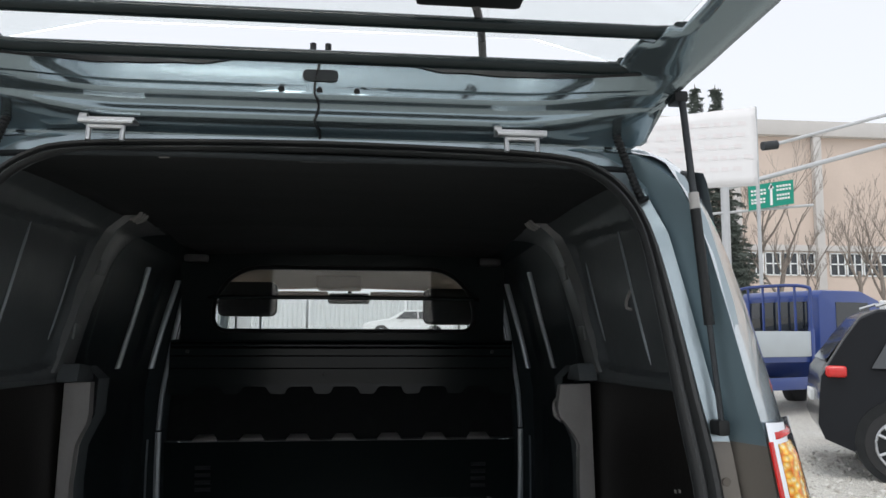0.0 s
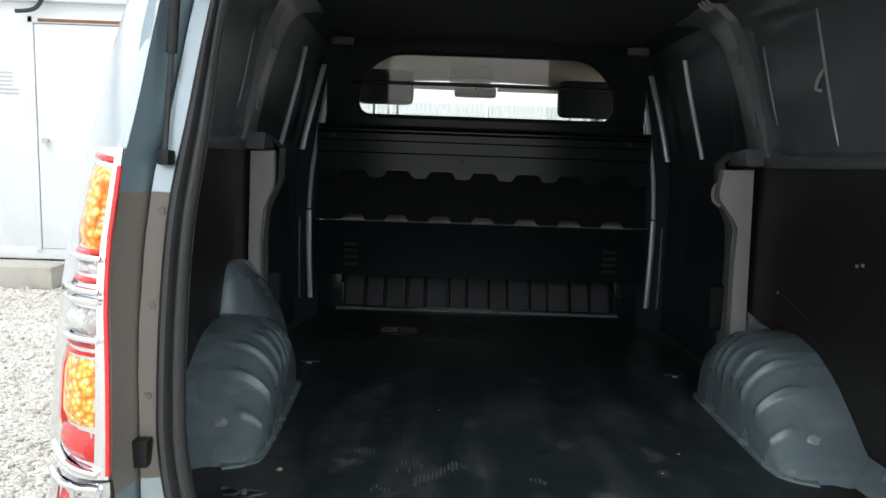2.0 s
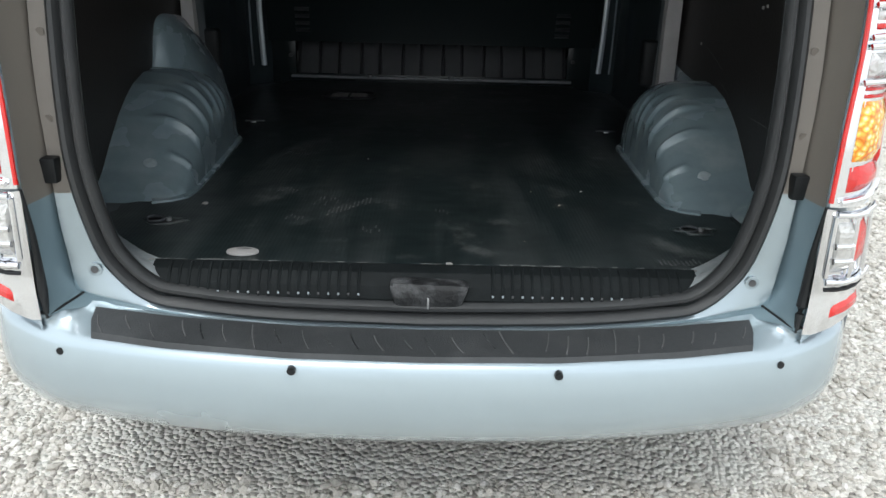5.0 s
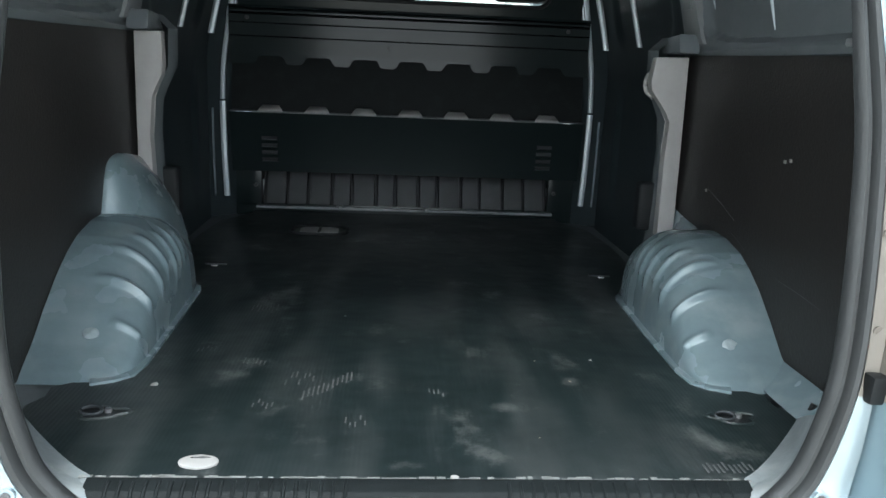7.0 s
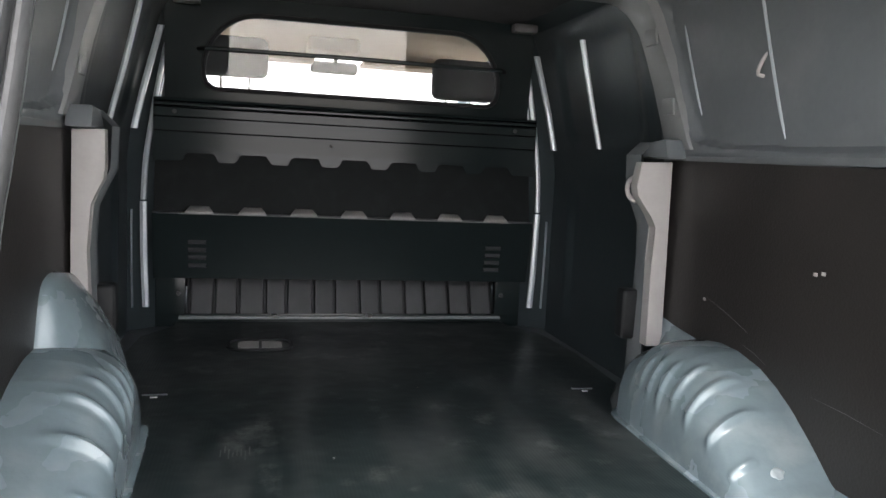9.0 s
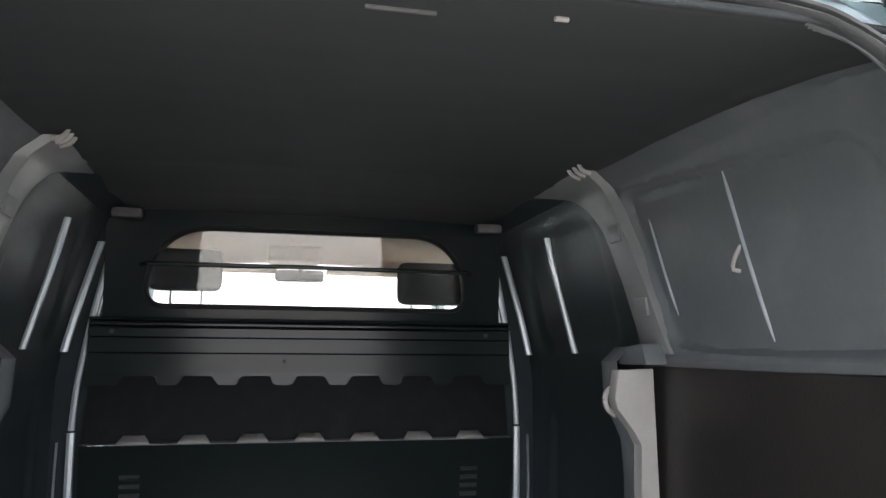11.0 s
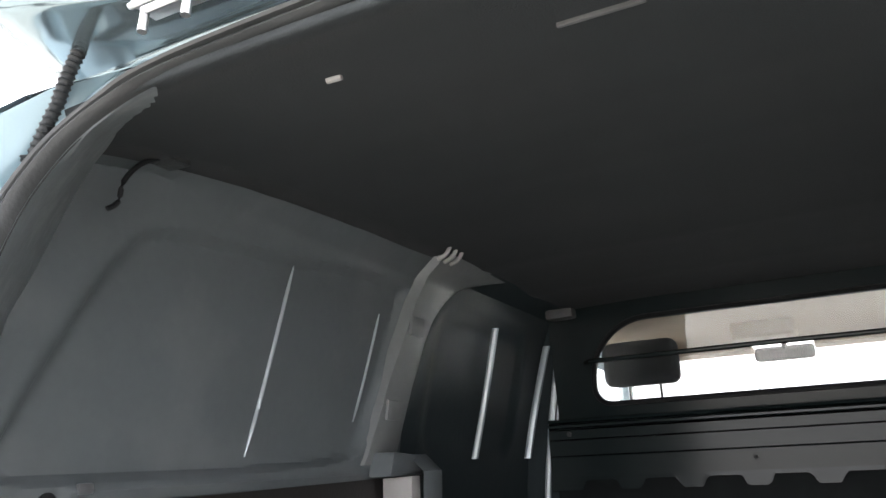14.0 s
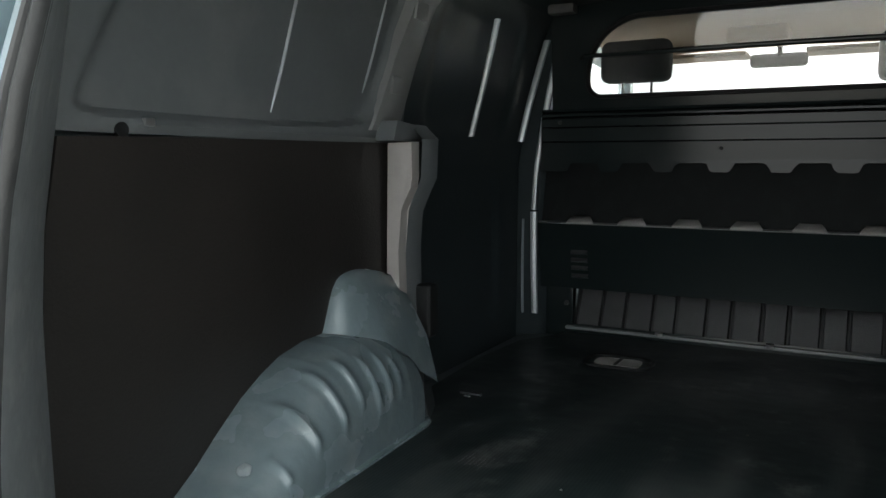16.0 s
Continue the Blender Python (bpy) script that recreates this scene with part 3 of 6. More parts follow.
def build_cab():
    # floor pan, bonnet, front, windscreen, doors' lower halves
    for s in (-1, 1):
        bm = grid([[(s * 0.935, 4.75, 0.35), (s * 0.935, 4.75, 1.25)], [(s * 0.92, 5.15, 0.4), (s * 0.92, 5.15, 1.22)], [(s * 0.88, 5.6, 0.72), (s * 0.88, 5.6, 1.15)],
                   [(s * 0.84, 5.95, 0.6), (s * 0.82, 5.95, 1.02)], [(s * 0.74, 6.3, 0.35), (s * 0.7, 6.3, 0.85)]])
        thick(part("front_wing", bm, PAINT, van), 0.02)
        part("windscreen_pillar", tube(smooth_line([(s * 0.86, 5.55, 1.15), (s * 0.80, 5.15, 1.55), (s * 0.70, 4.72, 1.88)], 8), 0.04), PAINT, van)
        bm = prism([(4.12, 1.26), (5.35, 1.22), (4.85, 1.72), (4.7, 1.78), (4.12, 1.79)], "x", s * 0.868, s * 0.872)
        bm.verts.ensure_lookup_table()
        for v in bm.verts:
            v.co.x -= s * (v.co.z - 1.25) * 0.13
        g = part("side_window", bm, GLASS, van, smooth=False)
        g.visible_shadow = False
    rows = []
    for k in range(7):
        f = k / 6
        rows.append([(x * (0.86 - 0.16 * f), 5.62 - 0.88 * f - 0.12 * x * x * (1 - f * 0.4), 1.13 + 0.76 * f) for x in (-1, -0.66, -0.33, 0, 0.33, 0.66, 1)])
    w = part("windscreen", grid(rows), GLASS, van, smooth=False)
    thick(w, 0.005)
    w.visible_shadow = False
    bm = grid([[(-0.86, 5.6, 1.14), (-0.4, 5.68, 1.16), (0, 5.7, 1.17), (0.4, 5.68, 1.16), (0.86, 5.6, 1.14)], [(-0.82, 5.95, 1.03), (-0.4, 6.02, 1.07), (0, 6.03, 1.08), (0.4, 6.02, 1.07), (0.82, 5.95, 1.03)],
               [(-0.72, 6.28, 0.86), (-0.4, 6.33, 0.9), (0, 6.35, 0.91), (0.4, 6.33, 0.9), (0.72, 6.28, 0.86)], [(-0.72, 6.32, 0.35), (-0.4, 6.38, 0.35), (0, 6.4, 0.35), (0.4, 6.38, 0.35), (0.72, 6.32, 0.35)]])
    thick(part("bonnet", bm, PAINT, van), 0.02)
    part("floor_pan", box(-0.9, 0.9, 1.5, 5.5, 0.40, 0.605, 0.01), PAINT_IN, van)
    part("dashboard", box(-0.82, 0.82, 5.0, 5.5, 0.75, 1.13, 0.06, seg=4), BLACK_PLASTIC, van)
    part("cab_roof_lining", grid([[(x, y, 1.885 - 0.06 * x * x - (0.03 if y > 4.5 else 0) + (0.07 if y < 3.85 else 0)) for x in (-0.74, -0.4, 0, 0.4, 0.74)] for y in (3.842, 3.86, 4.2, 4.5, 4.74)]), CAB_LINING, van)
    for s in (-1, 1):
        part("sun_visor", box(min(s * 0.12, s * 0.62), max(s * 0.12, s * 0.62), 4.58, 4.76, 1.80, 1.822, 0.01), CAB_LINING, van)
        for (x0, w) in ((s * 0.50 + 0.01, 0.24),):
            seat = part("seat", box(x0 - w, x0 + w, 4.06, 4.20, 0.78, 1.50, 0.05, seg=4), SEAT, van, "dark cloth cab seat with a headrest")
            bm = box(x0 - w, x0 + w, 4.14, 4.68, 0.72, 0.9, 0.05, seg=4)
            part("seat_cushion", bm, SEAT, seat)
            part("headrest", box(0.385, 0.69, 4.07, 4.17, 1.615, 1.80, 0.045, seg=5) if s > 0 else box(-0.64, -0.35, 4.07, 4.17, 1.652, 1.825, 0.045, seg=5), SEAT, seat)
            for d in (-0.06, 0.06):
                part("headrest_post", tube([(x0 + d, 4.12, 1.48), (x0 + d, 4.12, 1.66)], 0.006, 8), STEEL, seat)
    part("overhead_console", box(-0.17, 0.07, 4.30, 4.50, 1.815, 1.884, 0.02, seg=4), CAB_LINING, van)
    mirror = part("rear_view_mirror", box(-0.13, 0.12, 4.80, 4.83, 1.768, 1.832, 0.025, seg=4), BLACK_PLASTIC, van)
    part("mirror_stem", tube([(0, 4.81, 1.82), (0, 4.78, 1.87)], 0.012, 8), BLACK_PLASTIC, mirror)
    for s in (-1, 1):
        part("door_mirror", box(s * 1.02 - 0.10, s * 1.02 + 0.10, 5.02, 5.12, 1.16, 1.36, 0.04, seg=3), BLACK_PLASTIC, van)


build_cab()


def wheel(x, y, s, r=0.33):
    w = part("wheel", tube([(x - 0.105, y, r), (x - 0.07, y, r), (x + 0.07, y, r), (x + 0.105, y, r)], r, 40, radii=[r - 0.03, r, r, r - 0.03]), TYRE, van)
    rim_ = part("rim", tube([(x + s * 0.10, y, r), (x + s * 0.11, y, r)], 0.215, 32), ALLOY, w)
    for k in range(5):
        a = 2 * math.pi * k / 5
        part("spoke", tube([(x + s * 0.114, y + 0.03 * math.cos(a), r + 0.03 * math.sin(a)), (x + s * 0.116, y + 0.2 * math.cos(a), r + 0.2 * math.sin(a))], 0.02, 8), ALLOY, w)


def z_ground_in_van(y):
    return math.tan(radians(2.4)) * (y - 1.4)


for s in (-1, 1):
    for y in (2.36, 5.53):
        wheel(s * 0.80, y, s)
for o in van.children:
    if o.name.startswith("wheel"):
        yy = o.data.vertices[0].co.y
        o.location.z = z_ground_in_van(2.36 if yy < 3.5 else 5.53) - 0.004


# ---- cargo bay ----
def ceiling_z(x, y):
    return lerp(y, [1.62, 1.69, 1.78, 1.9, 2.1, 2.4, 2.8, 3.9], [1.806, 1.834, 1.854, 1.874, 1.897, 1.914, 1.922, 1.922]) - 0.014 * (x / 0.7) ** 4


def build_bay():
    # lining of the roof, with two pressed bows that show through it
    ys = [1.62, 1.655] + [1.69 + 0.0345 * k for k in range(63)]
    rows = []
    for y in ys:
        row = []
        for k in range(25):
            x = -0.715 + 1.43 * k / 24
            z = ceiling_z(x, y)
            for yb in (2.12, 2.40, 3.0, 3.4):
                z -= 0.0022 * math.exp(-((y - yb) / 0.03) ** 2)
            z += 0.003 * noise.noise(Vector((x * 4, y * 4, 0)))
            row.append((x, y, z))
        rows.append(row)
    thick(part("roof_lining", grid(rows), HEADLINER, van, "black felt roof lining"), 0.01, 1)
    for x, y in ((-0.331, 1.781), (0.205, 1.781)):
        part("lining_clip", tube([(x - 0.010, y, ceiling_z(x, y) - 0.004), (x + 0.010, y + 0.002, ceiling_z(x, y) - 0.003)], 0.004, 8), PILLAR_GREY, van, "pale trim clip")
    part("lining_slot", box(-0.062, 0.038, 1.823, 1.829, ceiling_z(0, 1.826) - 0.005, ceiling_z(0, 1.826) + 0.002, 0.002), GREY_PLASTIC, van)

    for s in (-1, 1):
        def wx(z):
            return lerp(z, [1.30, 1.37, 1.42, 1.60, 1.80, 1.86, 1.905, 1.93], [0.853, 0.852, 0.838, 0.812, 0.785, 0.765, 0.715, 0.68])
        # upper quarter panel: a recessed blank where a window would be
        rows = []
        zs = [1.362, 1.372, 1.380, 1.388, 1.394, 1.40, 1.406, 1.412, 1.42, 1.43, 1.44, 1.45] + [1.48 + 0.03 * k for k in range(10)] + [1.765 + 0.0075 * k for k in range(14)] + [1.88, 1.9, 1.915]
        yy = [1.70 + 0.0085 * k for k in range(130)]
        for z in zs:
            row = []
            for y in yy:
                x = wx(z)
                # depth inside the field, its corners rounded
                dt = lerp(y, [1.86, 1.92, 1.99, 2.13, 2.30, 2.51, 2.73], [1.735, 1.775, 1.792, 1.801, 1.812, 1.830, 1.842]) - z
                db = z - lerp(y, [1.73, 2.13, 2.47, 2.68], [1.395, 1.394, 1.405, 1.430])
                dr = (y - lerp(z, [1.40, 1.451, 1.546, 1.683, 1.767], [1.72, 1.746, 1.788, 1.854, 1.90])) * 0.9
                df = (lerp(z, [1.431, 1.539, 1.713, 1.846], [2.633, 2.674, 2.735, 2.777]) - y) * 0.95
                d = -0.02 * math.log(sum(math.exp(-min(q, 0.3) / 0.02) for q in (dt, db, dr, df)))
                x += 0.026 * min(max(d / 0.014 + 0.3, 0), 1)
                # ledge bead above the board
                if y > 1.86:
                    x -= 0.008 * math.exp(-((z - 1.378) / 0.008) ** 2)
                zc = min(z, ceiling_z(wx(z), y) + 0.008)
                row.append((s * x, y, zc))
            rows.append(row)
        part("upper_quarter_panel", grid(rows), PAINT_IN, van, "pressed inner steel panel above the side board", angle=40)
        # two stiffening beads in the field, drawn pale to paint their highlight
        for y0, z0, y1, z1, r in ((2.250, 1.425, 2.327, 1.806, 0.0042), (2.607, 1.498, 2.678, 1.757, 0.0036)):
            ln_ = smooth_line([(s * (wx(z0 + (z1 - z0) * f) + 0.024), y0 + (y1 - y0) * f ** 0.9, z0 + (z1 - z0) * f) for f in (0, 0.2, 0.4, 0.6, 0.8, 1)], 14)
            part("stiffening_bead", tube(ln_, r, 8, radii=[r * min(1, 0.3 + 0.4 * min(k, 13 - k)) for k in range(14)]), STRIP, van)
        if s > 0:
            part("panel_hook", tube(smooth_line([(0.856, 2.300, 1.650), (0.838, 2.312, 1.638), (0.826, 2.322, 1.610), (0.828, 2.334, 1.586), (0.842, 2.326, 1.580)], 10), 0.005, 8), PILLAR_GREY, van, "pale bent hook on the inner panel")
        if s < 0:
            wire = part("wiring_tail", tube(smooth_line([(-0.690, 1.885, 1.868), (-0.697, 1.85, 1.853), (-0.705, 1.825, 1.835), (-0.712, 1.806, 1.805), (-0.716, 1.803, 1.775), (-0.722, 1.79, 1.762)], 16), 0.004, 8), BLACK_PLASTIC, van, "loose black wiring tail at the roof corner")
            part("wire_bracket", box(-0.72, -0.675, 1.835, 1.90, 1.852, 1.872, 0.006), PAD, wire)
        # embossed marks, hole and clips
        part("panel_hole", tube([(s * 0.846, 1.831, 1.368), (s * 0.856, 1.831, 1.368)], 0.014, 16), BLACK_PLASTIC, van)
        part("panel_clip", box(min(s * 0.838, s * 0.85), max(s * 0.838, s * 0.85), 1.875, 1.90, 1.376, 1.392, 0.004), STEEL, van)
        # hardboard side lining
        bm = prism([(1.668, FLOOR + 0.003), (2.745, FLOOR + 0.003), (2.745, 1.366), (2.70, 1.368), (1.90, 1.358), (1.702, 1.352), (1.672, 1.2), (1.660, 1.05), (1.660, 0.85)], "x", s * 0.846, s * 0.854)
        part("side_board", bm, BOARD, van, "dark brown hardboard lining with scratches")
        for k, (yb, zb) in enumerate(((2.05, 1.12), (2.075, 1.115), (2.5, 0.98))):
            if s > 0:
                part("board_scratch", box(s * 0.846 - 0.0012, s * 0.846 + 0.001, yb, yb + 0.012, zb, zb + 0.008), PILLAR_GREY, van)
        if s > 0:
            for y0, z0, y1, z1 in ((2.055, 0.843, 1.846, 0.831), (2.50, 0.992, 2.30, 0.934), (2.32, 0.90, 2.22, 0.872)):
                part("board_scratch", tube([(0.8455, y0, z0), (0.8455, (y0 + y1) / 2, (z0 + z1) / 2 + 0.003), (0.8455, y1, z1)], 0.0012, 5, radii=[0.0003, 0.0009, 0.0003]), GREY_PLASTIC, van)
        # pillar between board and sliding door: lower box section
        if s < 0:
            face = [(0.838, 0.90), (0.792, 0.905), (0.798, 1.06), (0.791, 1.18), (0.778, 1.205), (0.757, 1.245), (0.754, 1.275), (0.754, 1.371), (0.832, 1.368)]
        else:
            face = [(0.838, 0.80), (0.785, 0.80), (0.783, 1.06), (0.790, 1.165), (0.768, 1.20), (0.722, 1.258), (0.716, 1.285), (0.727, 1.358), (0.827, 1.362)]
        bm = prism([(s * x, z) for x, z in face], "y", 2.703, 2.745, bevel=0.003)
        part("pillar_plate", bm, PILLAR_GREY, van, "light grey pillar plate")
        rows = []
        for z, xi in [(0.62, 0.785), (0.90, 0.792), (1.07, 0.797), (1.17, 0.790), (1.22, 0.768), (1.27, 0.743), (1.38, 0.738), (1.42, 0.78)]:
            rows.append([(s * (xi + 0.006), 2.746, z), (s * (xi - 0.004), 2.775, z), (s * xi, 2.83, z), (s * (xi + 0.075), 2.86, z)])
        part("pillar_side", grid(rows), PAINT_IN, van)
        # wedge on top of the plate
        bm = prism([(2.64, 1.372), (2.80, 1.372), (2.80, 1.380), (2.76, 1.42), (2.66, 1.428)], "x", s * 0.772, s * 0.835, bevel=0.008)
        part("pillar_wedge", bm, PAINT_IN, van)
        # upper pillar, with two square embossings, that arches over the door
        rows = []
        for z in [1.40 + 0.012 * k for k in range(44)]:
            x = wx(z) - 0.012 - lerp(z, [1.60, 1.80, 1.92], [0.0, 0.020, 0.030])
            ya = lerp(z, [1.40, 1.431, 1.539, 1.713, 1.846], [2.622, 2.633, 2.674, 2.735, 2.777]) - 0.004
            yb = lerp(z, [1.40, 1.474, 1.62, 1.70, 1.756, 1.819, 1.855, 1.874, 1.90, 1.92], [2.765, 2.786, 2.832, 2.852, 2.872, 2.925, 2.975, 3.02, 3.13, 3.27])
            zz = min(z, ceiling_z(x, 2.75) + 0.012)
            rows.append([(s * (x + 0.034), ya, zz), (s * (x + 0.002), ya + 0.008, zz), (s * x, ya + 0.016, zz), (s * (x - 0.001), (ya + yb) / 2, zz), (s * x, yb - 0.016, zz), (s * (x + 0.003), yb - 0.006, zz), (s * (x + 0.016), yb, zz), (s * (x + 0.075), yb + 0.02, zz)])
        part("upper_pillar", grid(rows), UPPER_GREY, van, "grey painted upper pillar", angle=40)
        for z, yq in ((1.733, 2.782), (1.526, 2.722)):
            x = wx(z) - 0.014 - lerp(z, [1.60, 1.80, 1.92], [0.0, 0.020, 0.030])
            bm = box(-0.005, 0.005, -0.032, 0.032, -0.024, 0.024, 0.003)
            bmesh.ops.transform(bm, matrix=Matrix.Translation((s * x, yq, z)) @ Matrix.Rotation(s * radians(-8), 4, "Y"), verts=bm.verts)
            part("embossed_square", bm, UPPER_GREY, van)
        # three hooks at the roof edge
        for k in range(3):
            y0 = 2.735 + 0.035 * k
            xk = 0.645
            zc = ceiling_z(xk, y0)
            bm = tube(smooth_line([(s * (xk + 0.030), y0, zc - 0.024), (s * (xk + 0.010), y0, zc - 0.017), (s * (xk - 0.002), y0, zc - 0.004), (s * (xk - 0.006), y0, zc + 0.012)], 8), 0.0056, 8)
            part("roof_hook", bm, PILLAR_GREY, van, "small pale hook at the roof edge")
        # sliding door's inner face
        def dx(z):
            return lerp(z, [0.6, 1.30, 1.40, 1.60, 1.80, 1.86, 1.93], [0.872, 0.872, 0.858, 0.814, 0.765, 0.745, 0.69])
        rows = []
        for z in [0.60, 0.63] + [0.66 + 0.06 * k for k in range(11)] + [1.30 + 0.02 * k for k in range(6)] + [1.42 + 0.025 * k for k in range(17)] + [1.84, 1.87, 1.895, 1.93]:
            row = []
            for y in [2.80, 2.84, 2.87, 2.90, 2.93] + [2.96 + 0.0185 * k for k in range(36)] + [3.64, 3.70, 3.76]:
                x = dx(z)
                cy, cz, hy, hz, r = 3.25, 1.615, 0.33, 0.205, 0.09
                qy, qz = abs(y - cy) - hy + r, abs(z - cz) - hz + r
                d = -(math.hypot(max(qy, 0), max(qz, 0)) + min(max(qy, qz), 0) - r)
                x += 0.016 * min(max(d / 0.03, 0), 1)
                cz, hz = 1.0, 0.24
                qy, qz = abs(y - cy) - hy + r, abs(z - cz) - hz + r
                d = -(math.hypot(max(qy, 0), max(qz, 0)) + min(max(qy, qz), 0) - r)
                x += 0.018 * min(max(d / 0.03, 0), 1)
                row.append((s * x, y, z))
            rows.append(row)
        door = part("sliding_door", grid(rows), DARK_DOOR, van, "inner side of the closed sliding door, darkened for its shade", angle=60)
        # edge strips on the door and on the pillar before it, pale for their sheen
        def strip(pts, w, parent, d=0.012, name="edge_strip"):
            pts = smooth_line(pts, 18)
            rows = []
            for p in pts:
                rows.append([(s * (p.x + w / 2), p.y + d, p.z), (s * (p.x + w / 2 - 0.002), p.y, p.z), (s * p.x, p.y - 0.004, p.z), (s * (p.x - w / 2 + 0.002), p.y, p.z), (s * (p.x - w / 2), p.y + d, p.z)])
            return part(name, grid(rows), STRIP, parent, "edge strip with its sheen put into a pale colour")
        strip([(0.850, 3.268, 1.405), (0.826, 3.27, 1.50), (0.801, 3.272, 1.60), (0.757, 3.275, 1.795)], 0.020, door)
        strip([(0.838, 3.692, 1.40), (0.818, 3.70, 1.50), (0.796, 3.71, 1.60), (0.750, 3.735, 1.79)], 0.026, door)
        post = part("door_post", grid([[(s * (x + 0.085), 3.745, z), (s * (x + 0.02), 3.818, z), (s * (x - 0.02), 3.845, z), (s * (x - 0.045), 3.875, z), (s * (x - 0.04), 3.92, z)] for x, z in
                    ((0.825, 0.60), (0.825, 1.10), (0.823, 1.25), (0.806, 1.38), (0.785, 1.55), (0.755, 1.72), (0.725, 1.83), (0.68, 1.93))]), DARK_DOOR, van, "post in front of the sliding door, darkened for its shade")
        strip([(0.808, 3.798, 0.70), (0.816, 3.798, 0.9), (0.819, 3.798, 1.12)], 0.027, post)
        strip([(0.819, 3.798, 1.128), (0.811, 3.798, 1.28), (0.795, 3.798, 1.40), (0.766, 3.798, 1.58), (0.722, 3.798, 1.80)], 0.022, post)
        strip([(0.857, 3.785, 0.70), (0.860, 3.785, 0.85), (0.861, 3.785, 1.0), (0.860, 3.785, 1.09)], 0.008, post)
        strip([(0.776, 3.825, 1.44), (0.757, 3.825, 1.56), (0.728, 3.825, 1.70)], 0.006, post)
        # roof rail above the door
        rows = []
        for y in (3.05, 3.1, 3.2, 3.3, 3.5, 3.7, 3.85):
            zc = ceiling_z(0.7, y)
            rows.append([(s * 0.80, y, 1.80), (s * 0.765, y, 1.845), (s * 0.72, y, zc - 0.02), (s * 0.66, y, zc + 0.004)])
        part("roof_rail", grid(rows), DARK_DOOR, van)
        part("rail_cap", box(min(s * 0.60, s * 0.70), max(s * 0.60, s * 0.70), 3.60, 3.66, 1.86, 1.895, 0.012), GREY_PLASTIC, van)
        # latch on the pillar of the right door
        if s > 0:
            part("door_striker", tube(smooth_line([(0.742, 2.752, 1.318), (0.726, 2.772, 1.302), (0.722, 2.778, 1.276), (0.728, 2.772, 1.252), (0.742, 2.752, 1.238)], 10), 0.0075, 8), PILLAR_GREY, van, "pale worn door striker")
        # door rubber buffer low down
        part("door_buffer", box(min(s * 0.745, s * 0.80), max(s * 0.745, s * 0.80), 2.79, 2.85, 0.80, 0.96, 0.016, seg=3), BLACK_PLASTIC, van)


build_bay()


def wheel_arch(s):
    ys = [1.885 + 0.005 * k for k in range(158)]
    rows = []
    hy = [1.885, 1.91, 1.97, 2.035, 2.11, 2.175, 2.24, 2.33, 2.41, 2.52, 2.60, 2.65, 2.67]
    hz = [0.0, 0.022, 0.062, 0.117, 0.174, 0.212, 0.240, 0.259, 0.262, 0.246, 0.205, 0.13, 0.05]
    arc = [0.0]
    for k in range(1, len(ys)):
        arc.append(arc[-1] + math.hypot(ys[k] - ys[k - 1], lerp(ys[k], hy, hz) - lerp(ys[k - 1], hy, hz)))
    # rolled beads: across the crown, then down the inner flank to different depths
    beads = ((0.283, 0.0125, 5, 20), (0.392, 0.0115, 4, 20), (0.472, 0.010, 5, 17), (0.54, 0.009, 3, 14), (0.60, 0.008, 4, 13), (0.655, 0.007, 5, 12))
    for k, y in enumerate(ys):
        h = lerp(y, hy, hz)
        xin = lerp(y, [1.885, 1.91, 1.95, 2.01, 2.25, 2.52, 2.60, 2.67], [0.69, 0.655, 0.632, 0.625, 0.634, 0.646, 0.656, 0.69])
        row = []
        for j in range(27):
            a = math.pi / 2 * j / 26
            fx, fz = 1 - max(math.cos(a), 0.0) ** 0.62, math.sin(a) ** 0.62
            out = 0.0
            for c, amp, j0, j1 in beads:
                q = arc[k] - c - 0.0012 * max(12 - j, 0)
                prof = math.exp(-(q / (0.0075 if q < 0 else 0.017)) ** 2)
                out = max(out, amp * prof * min(1, max(0, (j - j0) / 3)) * min(1, max(0, (j1 + 3 - j) / 4)))
            # short tongue pressed into the rear slope
            q = arc[k] - 0.168
            out = max(out, 0.008 * math.exp(-(q / (0.006 if q < 0 else 0.014)) ** 2) * min(1, max(0, j - 6)) * min(1, max(0, 17 - j)))
            row.append((s * (xin + (0.848 - xin) * fx - out * math.cos(a) - 0.004), y - out * 0.5 * math.sin(a), FLOOR + h * fz + out * math.sin(a)))
        rows.append(row)
    bm = grid(rows)
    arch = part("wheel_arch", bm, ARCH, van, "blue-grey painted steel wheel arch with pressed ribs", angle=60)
    # welded foot along the floor
    fl = [(xi, y) for xi, y in ((0.69, 1.872), (0.645, 1.893), (0.615, 1.925), (0.607, 1.99), (0.615, 2.25), (0.629, 2.57), (0.637, 2.605), (0.67, 2.645))]
    bm = prism([(s * x, y) for x, y in fl] + [(s * 0.70, 2.58), (s * 0.67, 2.1), (s * 0.70, 1.90)], "z", FLOOR - 0.002, FLOOR + 0.010, bevel=0.003)
    part("arch_foot", bm, ARCH, arch)
    # worn boss on the rear slope, its pale colour painting the glare there
    bm = bmesh.new()
    bmesh.ops.create_uvsphere(bm, u_segments=20, v_segments=10, radius=1.0)
    bmesh.ops.transform(bm, matrix=Matrix.Translation((s * 0.728, 1.990, 0.697)) @ Matrix.Rotation(radians(40), 4, "X") @ Matrix.Diagonal((0.019, 0.014, 0.0035, 1)), verts=bm.verts)
    for v in bm.verts:
        v.co += 0.004 * noise.noise_vector(v.co * 70)
    part("pressed_boss", bm, WORN_GLARE, arch, "worn boss with the arch's glare in its pale colour")
